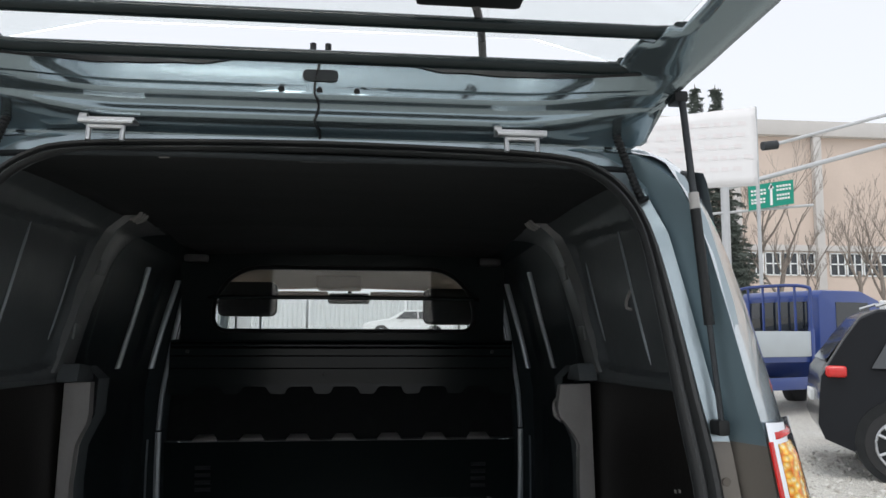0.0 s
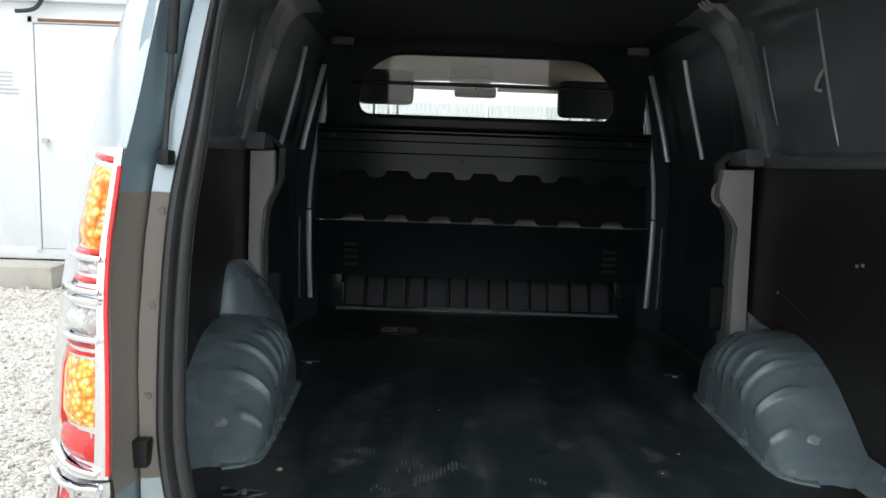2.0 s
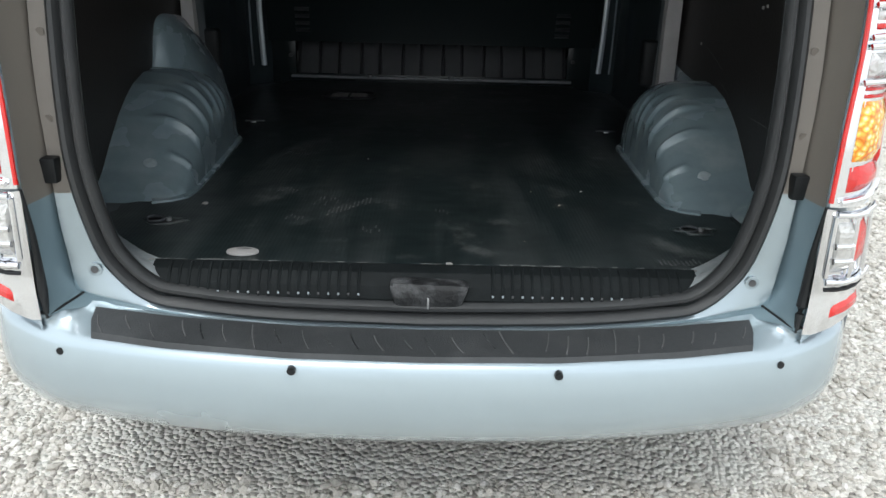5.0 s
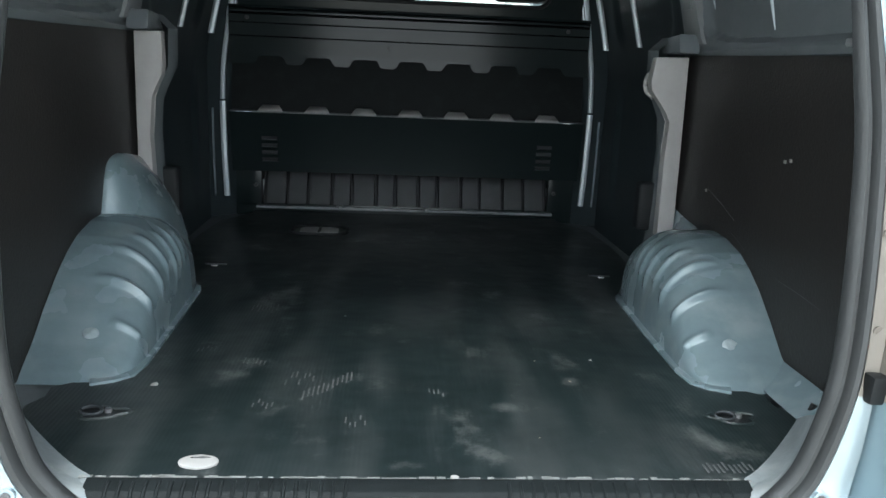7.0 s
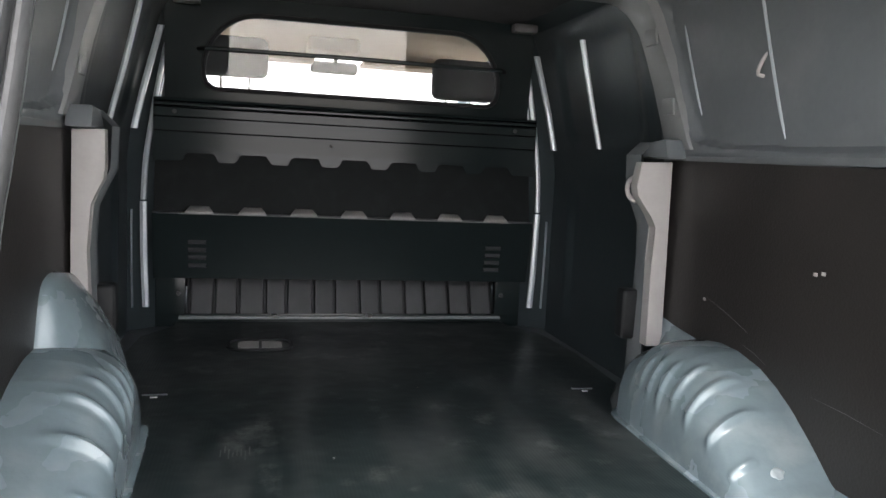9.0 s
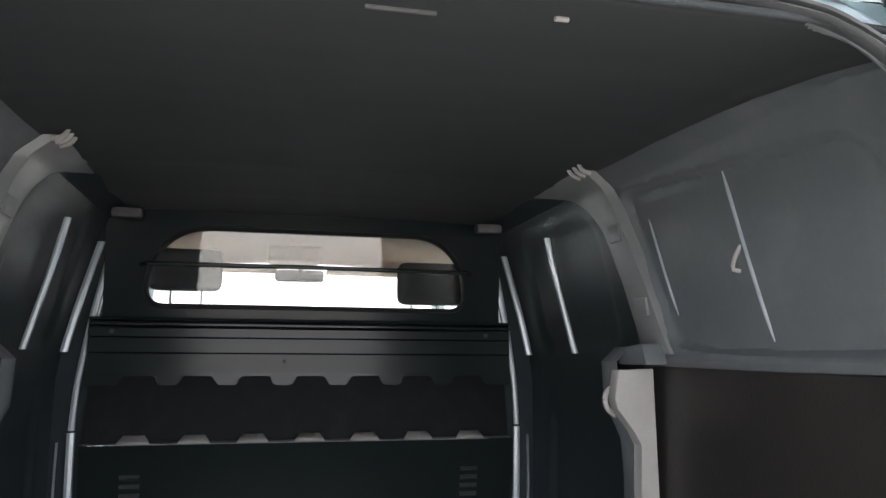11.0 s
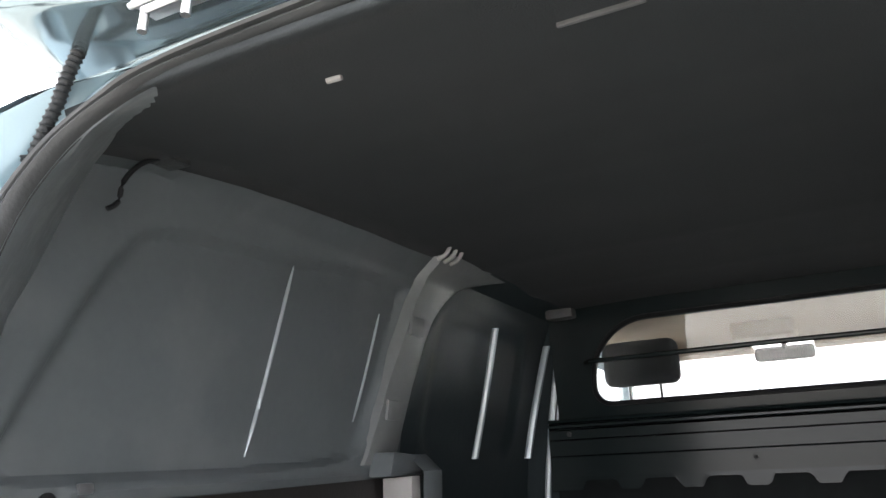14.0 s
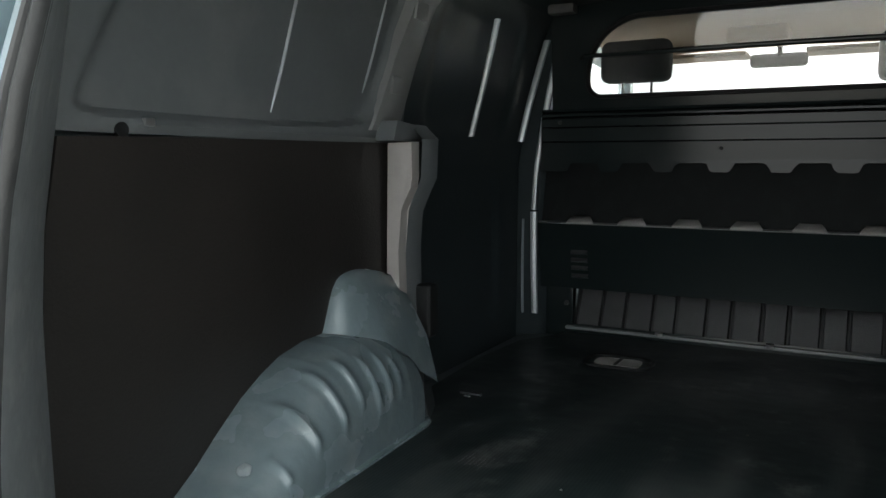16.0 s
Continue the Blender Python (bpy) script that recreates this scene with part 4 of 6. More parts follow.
    # painted foot of the side wall behind the arch
    if s > 0:
        ledge = part("quarter_ledge", grid([[(s * 0.843, y, 0.672), (s * 0.822, y, 0.655), (s * 0.772, y - 0.01, 0.6255)] for y in (1.66, 1.72, 1.80, 1.88, 1.95)]), ARCH, van, "light painted foot of the side wall")
        part("drain_hole", tube([(s * 0.812, 1.758, 0.655), (s * 0.806, 1.758, 0.640)], 0.007, 10), BLACK_PLASTIC, ledge)
    # gusset that ties the arch to the pillar
    if s < 0:
        prof = [(2.385, 0.84), (2.415, 0.89), (2.44, 0.955), (2.465, 1.002), (2.50, 1.022), (2.56, 1.028), (2.62, 1.022), (2.68, 1.008), (2.74, 0.985)]
    else:
        prof = [(2.41, 0.85), (2.49, 0.860), (2.55, 0.866), (2.61, 0.872), (2.67, 0.880), (2.74, 0.892)]
    rows = []
    pr = smooth_line([(0, y, z) for y, z in prof], 16)
    for p in pr:
        w = lerp(p.y, [2.37, 2.52, 2.74], [0.01, 0.07, 0.075]) if s < 0 else lerp(p.y, [2.37, 2.50, 2.60, 2.74], [0.01, 0.05, 0.03, -0.02])
        base = FLOOR + lerp(p.y, hy, hz) * 0.9
        if p.y > 2.60:
            base = lerp(p.y, [2.60, 2.74], [0.80, 0.72])
        rows.append([(s * 0.848, p.y, p.z), (s * (0.840 - w * 0.25), p.y, p.z - 0.004), (s * (0.832 - w * 0.7), p.y, p.z - 0.05 - 0.2 * w), (s * (0.80 - w), p.y, max(base, p.z - 0.16)), (s * (0.77 - w), p.y + 0.01, base - 0.03)])
    part("arch_gusset", grid(rows), ARCH, arch, angle=70)


for s in (-1, 1):
    wheel_arch(s)


def partition():
    p = part("bulkhead", box(-0.80, 0.80, 3.90, 3.912, 0.60, 0.66, 0.002), BLACK_STEEL, van, "black pressed-steel bulkhead with a window")
    zs_top = 1.945
    # upper sheet with its window opening
    win = rounded_rect(-0.605, 0.605, 1.578, 1.850, (0.05, 0.05, 0.21, 0.21), 10)
    out = rounded_rect(-0.76, 0.76, 1.515, zs_top, (0.002, 0.002, 0.10, 0.10), 10)

    def lean(z):
        return -0.11 * max(z - 1.515, 0.0)
    bm = grid([[(x, 3.835 + lean(z), z) for x, z in out], [(x, 3.83 + lean(z), z) for x, z in win]], close=True)
    thick(part("upper_sheet", bm, BLACK_STEEL, p, smooth=False), 0.004)
    rows = []
    for (d, dy) in ((0.017, 0.0), (0.014, -0.008), (0.006, -0.010), (0.0, -0.005), (-0.002, 0.010)):
        rr = rounded_rect(-0.605 - d, 0.605 + d, 1.578 - d, 1.850 + d, (0.05 + d, 0.05 + d, 0.21 + d, 0.21 + d), 10)
        rows.append([(x, 3.828 + dy + lean(z), z) for x, z in rr])
    part("window_seal", grid(rows, close=True), BLACK_PLASTIC, p)
    bm = bmesh.new()
    bm.faces.new([bm.verts.new((x, 3.836 + lean(z), z)) for x, z in win])
    g = part("bulkhead_window", bm, GLASS, p, "clear window pane in the bulkhead", smooth=False)
    thick(g, 0.004)
    g.visible_shadow = False
    part("guard_bar", tube([(-0.63, 3.79, 1.716), (-0.60, 3.735, 1.714), (0.0, 3.73, 1.716), (0.60, 3.735, 1.714), (0.63, 3.79, 1.716)], 0.0085, 10), BLACK_STEEL, p, "thin black guard bar across the window")
    # grooved sheet below the window, then the notched shelf, the corrugated band and the ledge
    teeth = [0.003 + 0.2075 * k for k in range(-3, 4)]

    def groove(x, z=0):
        d = min(abs(x - c) for c in teeth) if abs(x) < 0.69 else 1.0
        return lerp(d, [0.054, 0.069], [1.0, 0.0])
    xs = [-0.80, -0.76, -0.73] + [round(-0.70 + 0.0125 * k, 4) for k in range(113)] + [0.73, 0.76, 0.80]
    prof = [(3.835, 1.53), (3.812, 1.526), (3.808, 1.517), (3.819, 1.511), (3.808, 1.506), (3.808, 1.499), (3.819, 1.493), (3.808, 1.488), (3.809, 1.458), (3.814, 1.455), (3.809, 1.452), (3.810, 1.402), (3.815, 1.399), (3.811, 1.396)]
    rows = [[(x, y, z) for x in xs] for y, z in prof]
    # notched lip, the plain band that leans back under it, and the ledge
    rows.append([(x, 3.8125, 1.33) for x in xs])
    rows.append([(x, 3.812, 1.2845 + 0.033 * groove(x)) for x in xs])
    thick(part("upper_pressing", grid(rows), BLACK_STEEL, p, smooth=False), 0.003)
    part("lower_band", grid([[(x, 3.885, 1.335) for x in (-0.80, 0, 0.80)], [(x, 3.834, 1.085) for x in (-0.80, 0, 0.80)]]), SILL_BLACK, p, smooth=False)
    # ledge, edge and teeth: dusty, and coloured paler for the light on them
    part("dusty_ledge", grid([[(x, y, z) for x in (-0.80, 0, 0.80)] for y, z in ((3.834, 1.085), (3.792, 1.086), (3.785, 1.081))]), GREY_PLASTIC, p, "dusty ledge in a grey that includes the light on it", angle=50)
    part("ledge_edge", box(-0.70, 0.70, 3.778, 3.784, 1.0795, 1.0835, 0.001), DUST, p, "dusty edge of the ledge, paled for the light on it")
    for c in teeth:
        rows = [[(c - 0.056, 3.779, 1.083), (c + 0.056, 3.779, 1.083)], [(c - 0.050, 3.786, 1.093), (c + 0.050, 3.786, 1.093)], [(c - 0.036, 3.800, 1.109), (c + 0.036, 3.800, 1.109)]]
        thick(part("ledge_tooth", grid(rows), PILLAR_GREY, p, "dusty tooth of the ledge, paled for the light on it"), 0.004)
    rows = [[(x, 3.785, 1.080) for x in xs], [(x, 3.790, 1.070) for x in xs]]
    rows.append([(x, 3.830, 0.84) for x in xs])
    rows.append([(x, 3.832, 0.818) for x in xs])
    rows.append([(x, 3.98, 0.826) for x in xs])
    part("pressed_sheet", grid(rows), BLACK_STEEL, p, angle=30)
    for c in (-0.628, 0.628):
        for k in range(4):
            z = 0.862 + 0.032 * k
            y = lerp(z, [0.84, 1.072], [3.830, 3.790])
            rows = [[(c - 0.036, y, z), (c + 0.036, y, z)], [(c - 0.034, y - 0.012, z + 0.006), (c + 0.034, y - 0.012, z + 0.006)], [(c - 0.036, y - 0.003, z + 0.018), (c + 0.036, y - 0.003, z + 0.018)]]
            part("louvre", grid(rows), PAD, p)
    # foot panel of upright pressings, with its flange and two bolts
    rows = []
    cuts = (-0.669, -0.565, -0.466, -0.354, -0.262, -0.146, -0.054, 0.057, 0.149, 0.262, 0.352, 0.465, 0.566, 0.671)
    fx = []
    for c in cuts:
        fx += [c - 0.009, c - 0.005, c + 0.005, c + 0.009]
    fx = [v for v in sorted(fx) if -0.70 <= v <= 0.70]
    for y, z in ((3.905, 0.652), (3.945, 0.74), (3.982, 0.825)):
        rows.append([(x, y + (0.026 if min(abs(x - c) for c in cuts) < 0.006 else 0), z) for x in fx])
    # recessed groove faces are coloured black to stand for their shade
    part("foot_panel", grid(rows, mat_of=lambda i, j: 1 if min(abs((fx[j] + fx[j + 1]) / 2 - c) for c in cuts) < 0.004 else 0), [PAD, BLACK_PLASTIC], p, "grey ribbed foot panel", angle=20)
    part("foot_flange", box(-0.705, 0.705, 3.878, 3.91, 0.640, 0.652, 0.003), SCUFFED, p, "scuffed bare bottom flange")
    for x in (-0.314, 0.094):
        part("bolt", tube([(x, 3.868, 0.652), (x, 3.868, 0.664)], 0.016, 6), STEEL, p)
    for s in (-1, 1):
        part("end_plate", box(min(s * 0.682, s * 0.80), max(s * 0.682, s * 0.80), 3.90, 3.95, 0.645, 0.84, 0.004), BLACK_STEEL, p)
        part("bolt", tube([(s * 0.707, 3.90, 0.745), (s * 0.707, 3.885, 0.745)], 0.010, 6), LATCH, p)
    for x in (-0.72, 0.70):
        part("bolt", tube([(x, 3.82, 1.475), (x, 3.80, 1.475)], 0.009, 6), LATCH, p)
    part("bolt", tube([(-0.10, 3.82, 1.37), (-0.10, 3.805, 1.37)], 0.007, 8), BLACK_PLASTIC, p)
    p.location.y, p.scale.x = -0.035, 0.975


partition()


def sill():
    # painted sill between mat and weatherstrip, black scuff plate, latch cover
    part("scuff_plate", prism([(1.502, 0.629), (1.497, 0.632), (1.470, 0.623), (1.450, 0.602), (1.440, 0.576), (1.445, 0.566), (1.50, 0.60)], "x", -0.553, 0.553, bevel=0.002), SILL_BLACK, van, "black ribbed plastic sill plate")
    plate = [o for o in van.children if o.name.startswith("scuff_plate")][0]
    for side in (-1, 1):
        for k in range(20):
            x = side * (0.135 + 0.0200 * k)
            bm = tube([(x, 1.490, 0.629), (x, 1.470, 0.6225), (x, 1.450, 0.602), (x, 1.441, 0.578)], 0.0034, 6)
            part("rib", bm, SILL_BLACK, plate)
            part("rib_tip", box(x - 0.0019, x + 0.0019, 1.4395, 1.4455, 0.5845, 0.5885), STRIP if (k * 7 + side) % 3 else GREY_PLASTIC, plate)
    cover = part("latch_cover", prism([(-0.064, 0.617), (0.078, 0.613), (0.087, 0.606), (0.072, 0.566), (0.062, 0.559), (-0.052, 0.559), (-0.062, 0.566), (-0.074, 0.608)], "y", 1.430, 1.49, bevel=0.010), LATCH, van, "scuffed black tailgate latch cover")
    part("latch_slot", box(0.003, 0.007, 1.426, 1.432, 0.563, 0.586, 0.001), STEEL, cover)
    # painted corner pressings of the sill
    for s in (-1, 1):
        rows = []
        for f in range(9):
            k = f / 8
            a = Vector((s * (0.552 + 0.222 * k), 1.510 + 0.238 * k ** 1.15, 0.628))
            x2 = lerp(k, [0, 0.35, 0.7, 1.0], [0.532, 0.586, 0.624, 0.652])
            z2 = lerp(k, [0, 0.35, 0.7, 1.0], [0.580, 0.622, 0.675, 0.76])
            b = Vector((s * x2, seal_y(z2) - 0.008, z2))
            m = (a + b) / 2 + Vector((0, 0, 0.003))
            rows.append([a, m, b])
        part("sill_corner", grid(rows), SCUFFED, van, "scuffed painted sill corner")


sill()


def bumper():
    plan = smooth_line([(0, 1.278, 0), (0.25, 1.285, 0), (0.5, 1.314, 0), (0.7, 1.358, 0), (0.78, 1.388, 0), (0.85, 1.435, 0), (0.90, 1.52, 0), (0.93, 1.65, 0), (0.95, 1.90, 0)], 34)
    prof = [(0.165, 0.526), (0.12, 0.524), (0.02, 0.519), (0.006, 0.513), (0.0, 0.500), (-0.006, 0.46), (-0.006, 0.42), (0.004, 0.38), (0.03, 0.335), (0.07, 0.30), (0.12, 0.285)]
    rows = []
    full = [(-p.x, p.y) for p in plan[:0:-1]] + [(p.x, p.y) for p in plan]
    for i, (x, y) in enumerate(full):
        a, b = full[max(i - 1, 0)], full[min(i + 1, len(full) - 1)]
        t = Vector((b[0] - a[0], b[1] - a[1])).normalized()
        nrm = Vector((-t.y, t.x))
        up = lerp(abs(x), [0.70, 0.80, 0.87, 0.95], [0.0, 0.012, 0.02, 0.03])
        reach = lerp(abs(x), [0.52, 0.62, 0.70, 0.80], [0.0, 0.05, 0.10, 0.10])
        ax, sg = abs(x), (1 if x >= 0 else -1)
        row = [Vector((x + nrm.x * d * (1 if d < 0.05 else 0.9), y + nrm.y * d, z + (up if z > 0.45 else 0))) for d, z in prof]
        # rear edge: along the flange, down the seam at the corner, then under the lamp
        cx = lerp(ax, [0, 0.66, 0.76, 0.86, 0.95], [0, 0.693, 0.724, 0.80, 0.90])
        cy = lerp(ax, [0, 0.30, 0.50, 0.60, 0.66, 0.76, 0.86, 0.95], [1.444, 1.446, 1.450, 1.454, 1.457, 1.374, 1.43, 1.80])
        cz = lerp(ax, [0, 0.30, 0.50, 0.60, 0.66, 0.76, 0.86, 0.95], [0.508, 0.514, 0.529, 0.547, 0.566, 0.552, 0.555, 0.56])
        head = Vector((sg * cx, cy, cz))
        # rolled lip that stands a little above the shelf and runs out towards the corner
        k = lerp(ax, [0.50, 0.70], [1.0, 0.0])
        lip = (head + Vector((0, -0.014, 0.006))).lerp(head.lerp(row[2], 0.12), 1 - k)
        row[0] = (head + Vector((0, -0.026, 0.003))).lerp(head.lerp(row[2], 0.38), 1 - k)
        row[1] = (head + Vector((0, -0.038, -0.006))).lerp(head.lerp(row[2], 0.7) + Vector((0, 0, 0.004)), 1 - k)
        rows.append([tuple(head), tuple(lip)] + [tuple(q) for q in row])
    b = part("rear_bumper", grid(rows), PAINT, van, "light blue painted rear bumper with small scratches", angle=60)
    # step pad with scratched ribs
    pad_end = lambda x: lerp(abs(x), [0.38, 0.655], [0.0, 1.0])
    rows = []
    k = 40
    for i in range(k + 1):
        x = -0.652 + 1.304 * i / k
        y0 = lerp(abs(x), [0, 0.25, 0.5, 0.7], [1.278, 1.285, 1.314, 1.358])
        q = pad_end(x)
        rows.append([(x * 0.985, y0 + 0.012, 0.517), (x * 0.985, y0 + 0.016, 0.527 + 0.003 * q), (x, y0 + 0.06 - 0.016 * q, 0.532 + 0.010 * q), (x, y0 + 0.112 - 0.040 * q, 0.534 + 0.022 * q), (x, y0 + 0.116 - 0.040 * q, 0.522 + 0.016 * q)])
    pad = part("step_pad", grid(rows), PAD, b, "black plastic step pad")
    rng = random.Random(4)
    for i in range(26):
        x = -0.62 + 1.24 * i / 25 + rng.uniform(-0.012, 0.012)
        y0 = lerp(abs(x), [0, 0.25, 0.5, 0.7], [1.278, 1.285, 1.314, 1.358])
        lean = -0.022 if x < 0.2 else 0.014
        q = pad_end(x)
        a0, a1 = rng.uniform(0.02, 0.045) * (1 - 0.2 * q), rng.uniform(0.075, 0.105) * (1 - 0.36 * q)
        zf = lambda d: lerp(d, [0.016, 0.06 - 0.016 * q, 0.112 - 0.040 * q], [0.527 + 0.003 * q, 0.532 + 0.010 * q, 0.534 + 0.022 * q]) + 0.0004
        pts = smooth_line([(x + lean * 0.7, y0 + a1, zf(a1)), (x + lean * 0.35, y0 + (a0 + a1) / 2, zf((a0 + a1) / 2)), (x - lean * 0.25, y0 + a0, zf(a0))], 6)
        part("pad_rib", tube(pts, 0.0011 + 0.0008 * rng.random(), 5), GREY_PLASTIC if rng.random() < 0.6 else LATCH, pad)
    for x, y, z in ((-0.704, 1.359, 0.489), (-0.245, 1.280, 0.500), (0.251, 1.280, 0.500), (0.700, 1.357, 0.489)):
        sn = part("parking_sensor", tube([(x, y - 0.004, z), (x, y + 0.03, z)], 0.0066, 16), BLACK_PLASTIC, b)
        part("sensor_ring", tube([(x, y - 0.002, z), (x, y + 0.02, z)], 0.0082, 16), LATCH, sn)
    # plugs, buffers and seam on the flange
    for s in (-1, 1):
        part("bumper_seam", tube([(s * 0.690, 1.460, 0.569), (s * 0.708, 1.416, 0.563), (s * 0.726, 1.370, 0.554)], 0.0028, 6), BLACK_PLASTIC, b)
        x, z = s * 0.666, 0.615
        bp = part("flange_plug", tube([(x, seal_y(z) - 0.001, z), (x, seal_y(z) + 0.01, z)], 0.014, 18), PAINT, van)
        part("plug_core", tube([(x, seal_y(z) - 0.003, z), (x, seal_y(z), z)], 0.0075, 14), GREY_PLASTIC, bp)
        z = 0.81
        part("rubber_buffer", box(s * 0.738 - 0.015, s * 0.738 + 0.015, seal_y(z) - 0.022, seal_y(z) + 0.01, z - 0.028, z + 0.022, 0.006), BLACK_PLASTIC, van)
        for z in (0.9, 1.06, 1.23):
            x = s * (lerp(z, [0.6, 0.73, 0.9, 1.1, 1.3], [0.65, 0.708, 0.741, 0.748, 0.74]))
            part("blanking_disc", tube([(x, seal_y(z) + 0.0008, z), (x, seal_y(z) + 0.01, z)], 0.008, 16), TRIM_GREY if z > 0.78 else PAINT, van)


bumper()


def tail_lamp(s):
    """Tall corner lamp in a chrome surround, and the separate reflector box under it."""
    XI = lambda z: lerp(z, [0.45, 0.60, 0.80, 0.96, 1.08, 1.18, 1.345], [0.742, 0.745, 0.755, 0.770, 0.783, 0.787, 0.778])
    XO = lambda z: lerp(z, [0.45, 0.80, 0.96, 1.08, 1.18, 1.345], [0.875, 0.872, 0.876, 0.876, 0.870, 0.852])
    YI = lambda z: lerp(z, [0.45, 0.60, 0.80, 0.96, 1.08, 1.18, 1.345], [1.375, 1.375, 1.398, 1.428, 1.450, 1.470, 1.504])

    def surf(a, z, d=0.0):
        x = XI(z) + (XO(z) - XI(z)) * a
        y = YI(z) - 0.006 * math.sin(min(a, 1) * math.pi) + 0.075 * max(a, 0) ** 2.2
        return (s * (x + d * 0.35), y - d, z)

    def patch(name, a0, a1, z0, z1, mat, d, parent, label="", slope=0.0, rim_=0.006):
        na, nz = 8, max(3, int(abs(z1 - z0) / 0.02))
        rows = []
        for j in range(nz + 1):
            row = []
            for i in range(na + 1):
                a = a0 + (a1 - a0) * i / na
                e = 0 if (i in (0, na) or j in (0, nz)) else d
                row.append(surf(a, z0 + (z1 - z0) * j / nz + slope * (a - 0.5), e))
            rows.append(row)
        return part(name, grid(rows), mat, parent, label)
    # wraparound chrome body
    rows = []
    for j in range(40):
        z = 0.797 + (1.342 - 0.797) * j / 39
        row = [(s * (XI(z) + 0.004), YI(z) + 0.03, z)] + [surf(a, z, 0.0) for a in (0, 0.1, 0.25, 0.45, 0.65, 0.82, 0.95, 1.05, 1.2)]
        row.append((s * (XO(z) + 0.06), YI(z) + 0.16, z))
        rows.append(row)
    lamp = part("tail_lamp", grid(rows), CHROME, van, "chrome-framed tail lamp with amber and red lenses", angle=50)
    part("red_edge", tube([Vector(surf(-0.02, z, 0.004)) for z in [0.805 + 0.043 * k for k in range(12)] + [1.31]], 0.0045, 8), LENS_RED, lamp)
    patch("red_lens", 0.16, 0.9, 1.318, 1.330, LENS_RED, 0.006, lamp, slope=0.012)
    patch("amber_lens", 0.18, 0.84, 1.172, 1.310, LENS_AMBER, 0.010, lamp, "amber faceted lens with glints painted as pale cells", slope=0.01)
    patch("red_lens", 0.84, 1.04, 1.172, 1.31, LENS_RED, 0.008, lamp)
    patch("red_lens", 0.18, 0.9, 1.158, 1.170, LENS_RED, 0.009, lamp)
    patch("clear_lens", 0.2, 0.9, 1.128, 1.148, LENS_CLEAR, 0.006, lamp)
    patch("red_lens", 0.2, 0.9, 1.112, 1.123, LENS_RED, 0.006, lamp)
    patch("reversing_lens", 0.18, 0.92, 1.028, 1.072, LENS_CLEAR, 0.016, lamp, "clear reversing lamp lens")
    for z in (1.153, 1.098, 1.082, 1.020):
        part("chrome_bar", tube([Vector(surf(a, z + (0.004 * math.sin(a * 3)), 0.010)) for a in (0.06, 0.2, 0.4, 0.6, 0.8, 0.98, 1.1)], 0.006, 8), CHROME, lamp)
    patch("red_lens", 0.2, 0.98, 1.006, 1.014, LENS_RED, 0.006, lamp)
    patch("red_lens", 0.2, 0.98, 0.993, 1.000, LENS_RED, 0.006, lamp)
    patch("amber_lens", 0.20, 0.86, 0.880, 0.988, LENS_AMBER, 0.010, lamp, "amber faceted lens with glints painted as pale cells")
    patch("red_lens", 0.86, 1.04, 0.86, 0.99, LENS_RED, 0.008, lamp)
    patch("red_lens", 0.20, 0.86, 0.828, 0.874, LENS_RED, 0.010, lamp, slope=0.014)
    part("chrome_bar", tube([Vector(surf(a, 0.806 + 0.018 * a, 0.008)) for a in (0.1, 0.3, 0.5, 0.7, 0.9, 1.1)], 0.006, 8), CHROME, lamp)
    # reflector box below: its foot rises outwards
    foot = lambda a: 0.546 + 0.052 * min(max(a, 0), 1.1)
    rows = []
    for j in range(22):
        row = []
        for a in (-0.02, 0.06, 0.15, 0.35, 0.55, 0.75, 0.95, 1.1, 1.25):
            z = foot(a) + (0.793 - foot(a)) * j / 21
            row.append(surf(a, z, 0.004 if a > 0 else -0.002))
        z = row[0][2]
        rows.append([(s * (XI(z) + 0.006), YI(z) + 0.05, z)] + row + [(s * (XO(z) + 0.05), YI(z) + 0.16, row[-1][2])])
    lower = part("reflector_housing", grid(rows), CHROME, lamp, "chrome housing with reflectors")
    patch("red_reflector", 0.43, 0.74, 0.684, 0.776, LENS_RED, 0.012, lower)
    patch("fog_lens", 0.10, 0.43, 0.672, 0.776, LENS_CLEAR, 0.014, lower)
    patch("red_reflector", 0.26, 0.86, 0.588, 0.622, LENS_RED, 0.010, lower, slope=0.026)
    for z, aa in ((0.660, (0.06, 0.3, 0.6, 0.9, 1.05)), (0.786, (0.06, 0.3, 0.6, 0.9, 1.05)), (0.728, (0.12, 0.22, 0.32, 0.42)), (0.700, (0.12, 0.22, 0.32, 0.42))):
        part("chrome_bar", tube([Vector(surf(a, z, 0.012)) for a in aa], 0.006, 8), CHROME, lower)
    for a in (0.05, 0.43, 0.78):
        part("chrome_bar", tube([Vector(surf(a, z, 0.011)) for z in (0.668, 0.70, 0.74, 0.782)], 0.005, 8), CHROME, lower)
    part("dark_slot", tube([Vector(surf(a, 0.643, 0.006)) for a in (0.1, 0.3, 0.5, 0.7, 0.9)], 0.003, 8), BLACK_PLASTIC, lower)
    # black gap between housing and body
    joint = smooth_line([(s * 0.752, 1.402, 0.795), (s * 0.742, 1.398, 0.72), (s * 0.738, 1.394, 0.65), (s * 0.733, 1.386, 0.59), (s * 0.726, 1.374, 0.556)], 14)
    part("lamp_joint", tube(joint, 0.006, 8, radii=[lerp(k, [0, 5, 9, 13], [0.003, 0.0075, 0.010, 0.003]) for k in range(14)]), BLACK_PLASTIC, lamp)


for s in (-1, 1):
    tail_lamp(s)


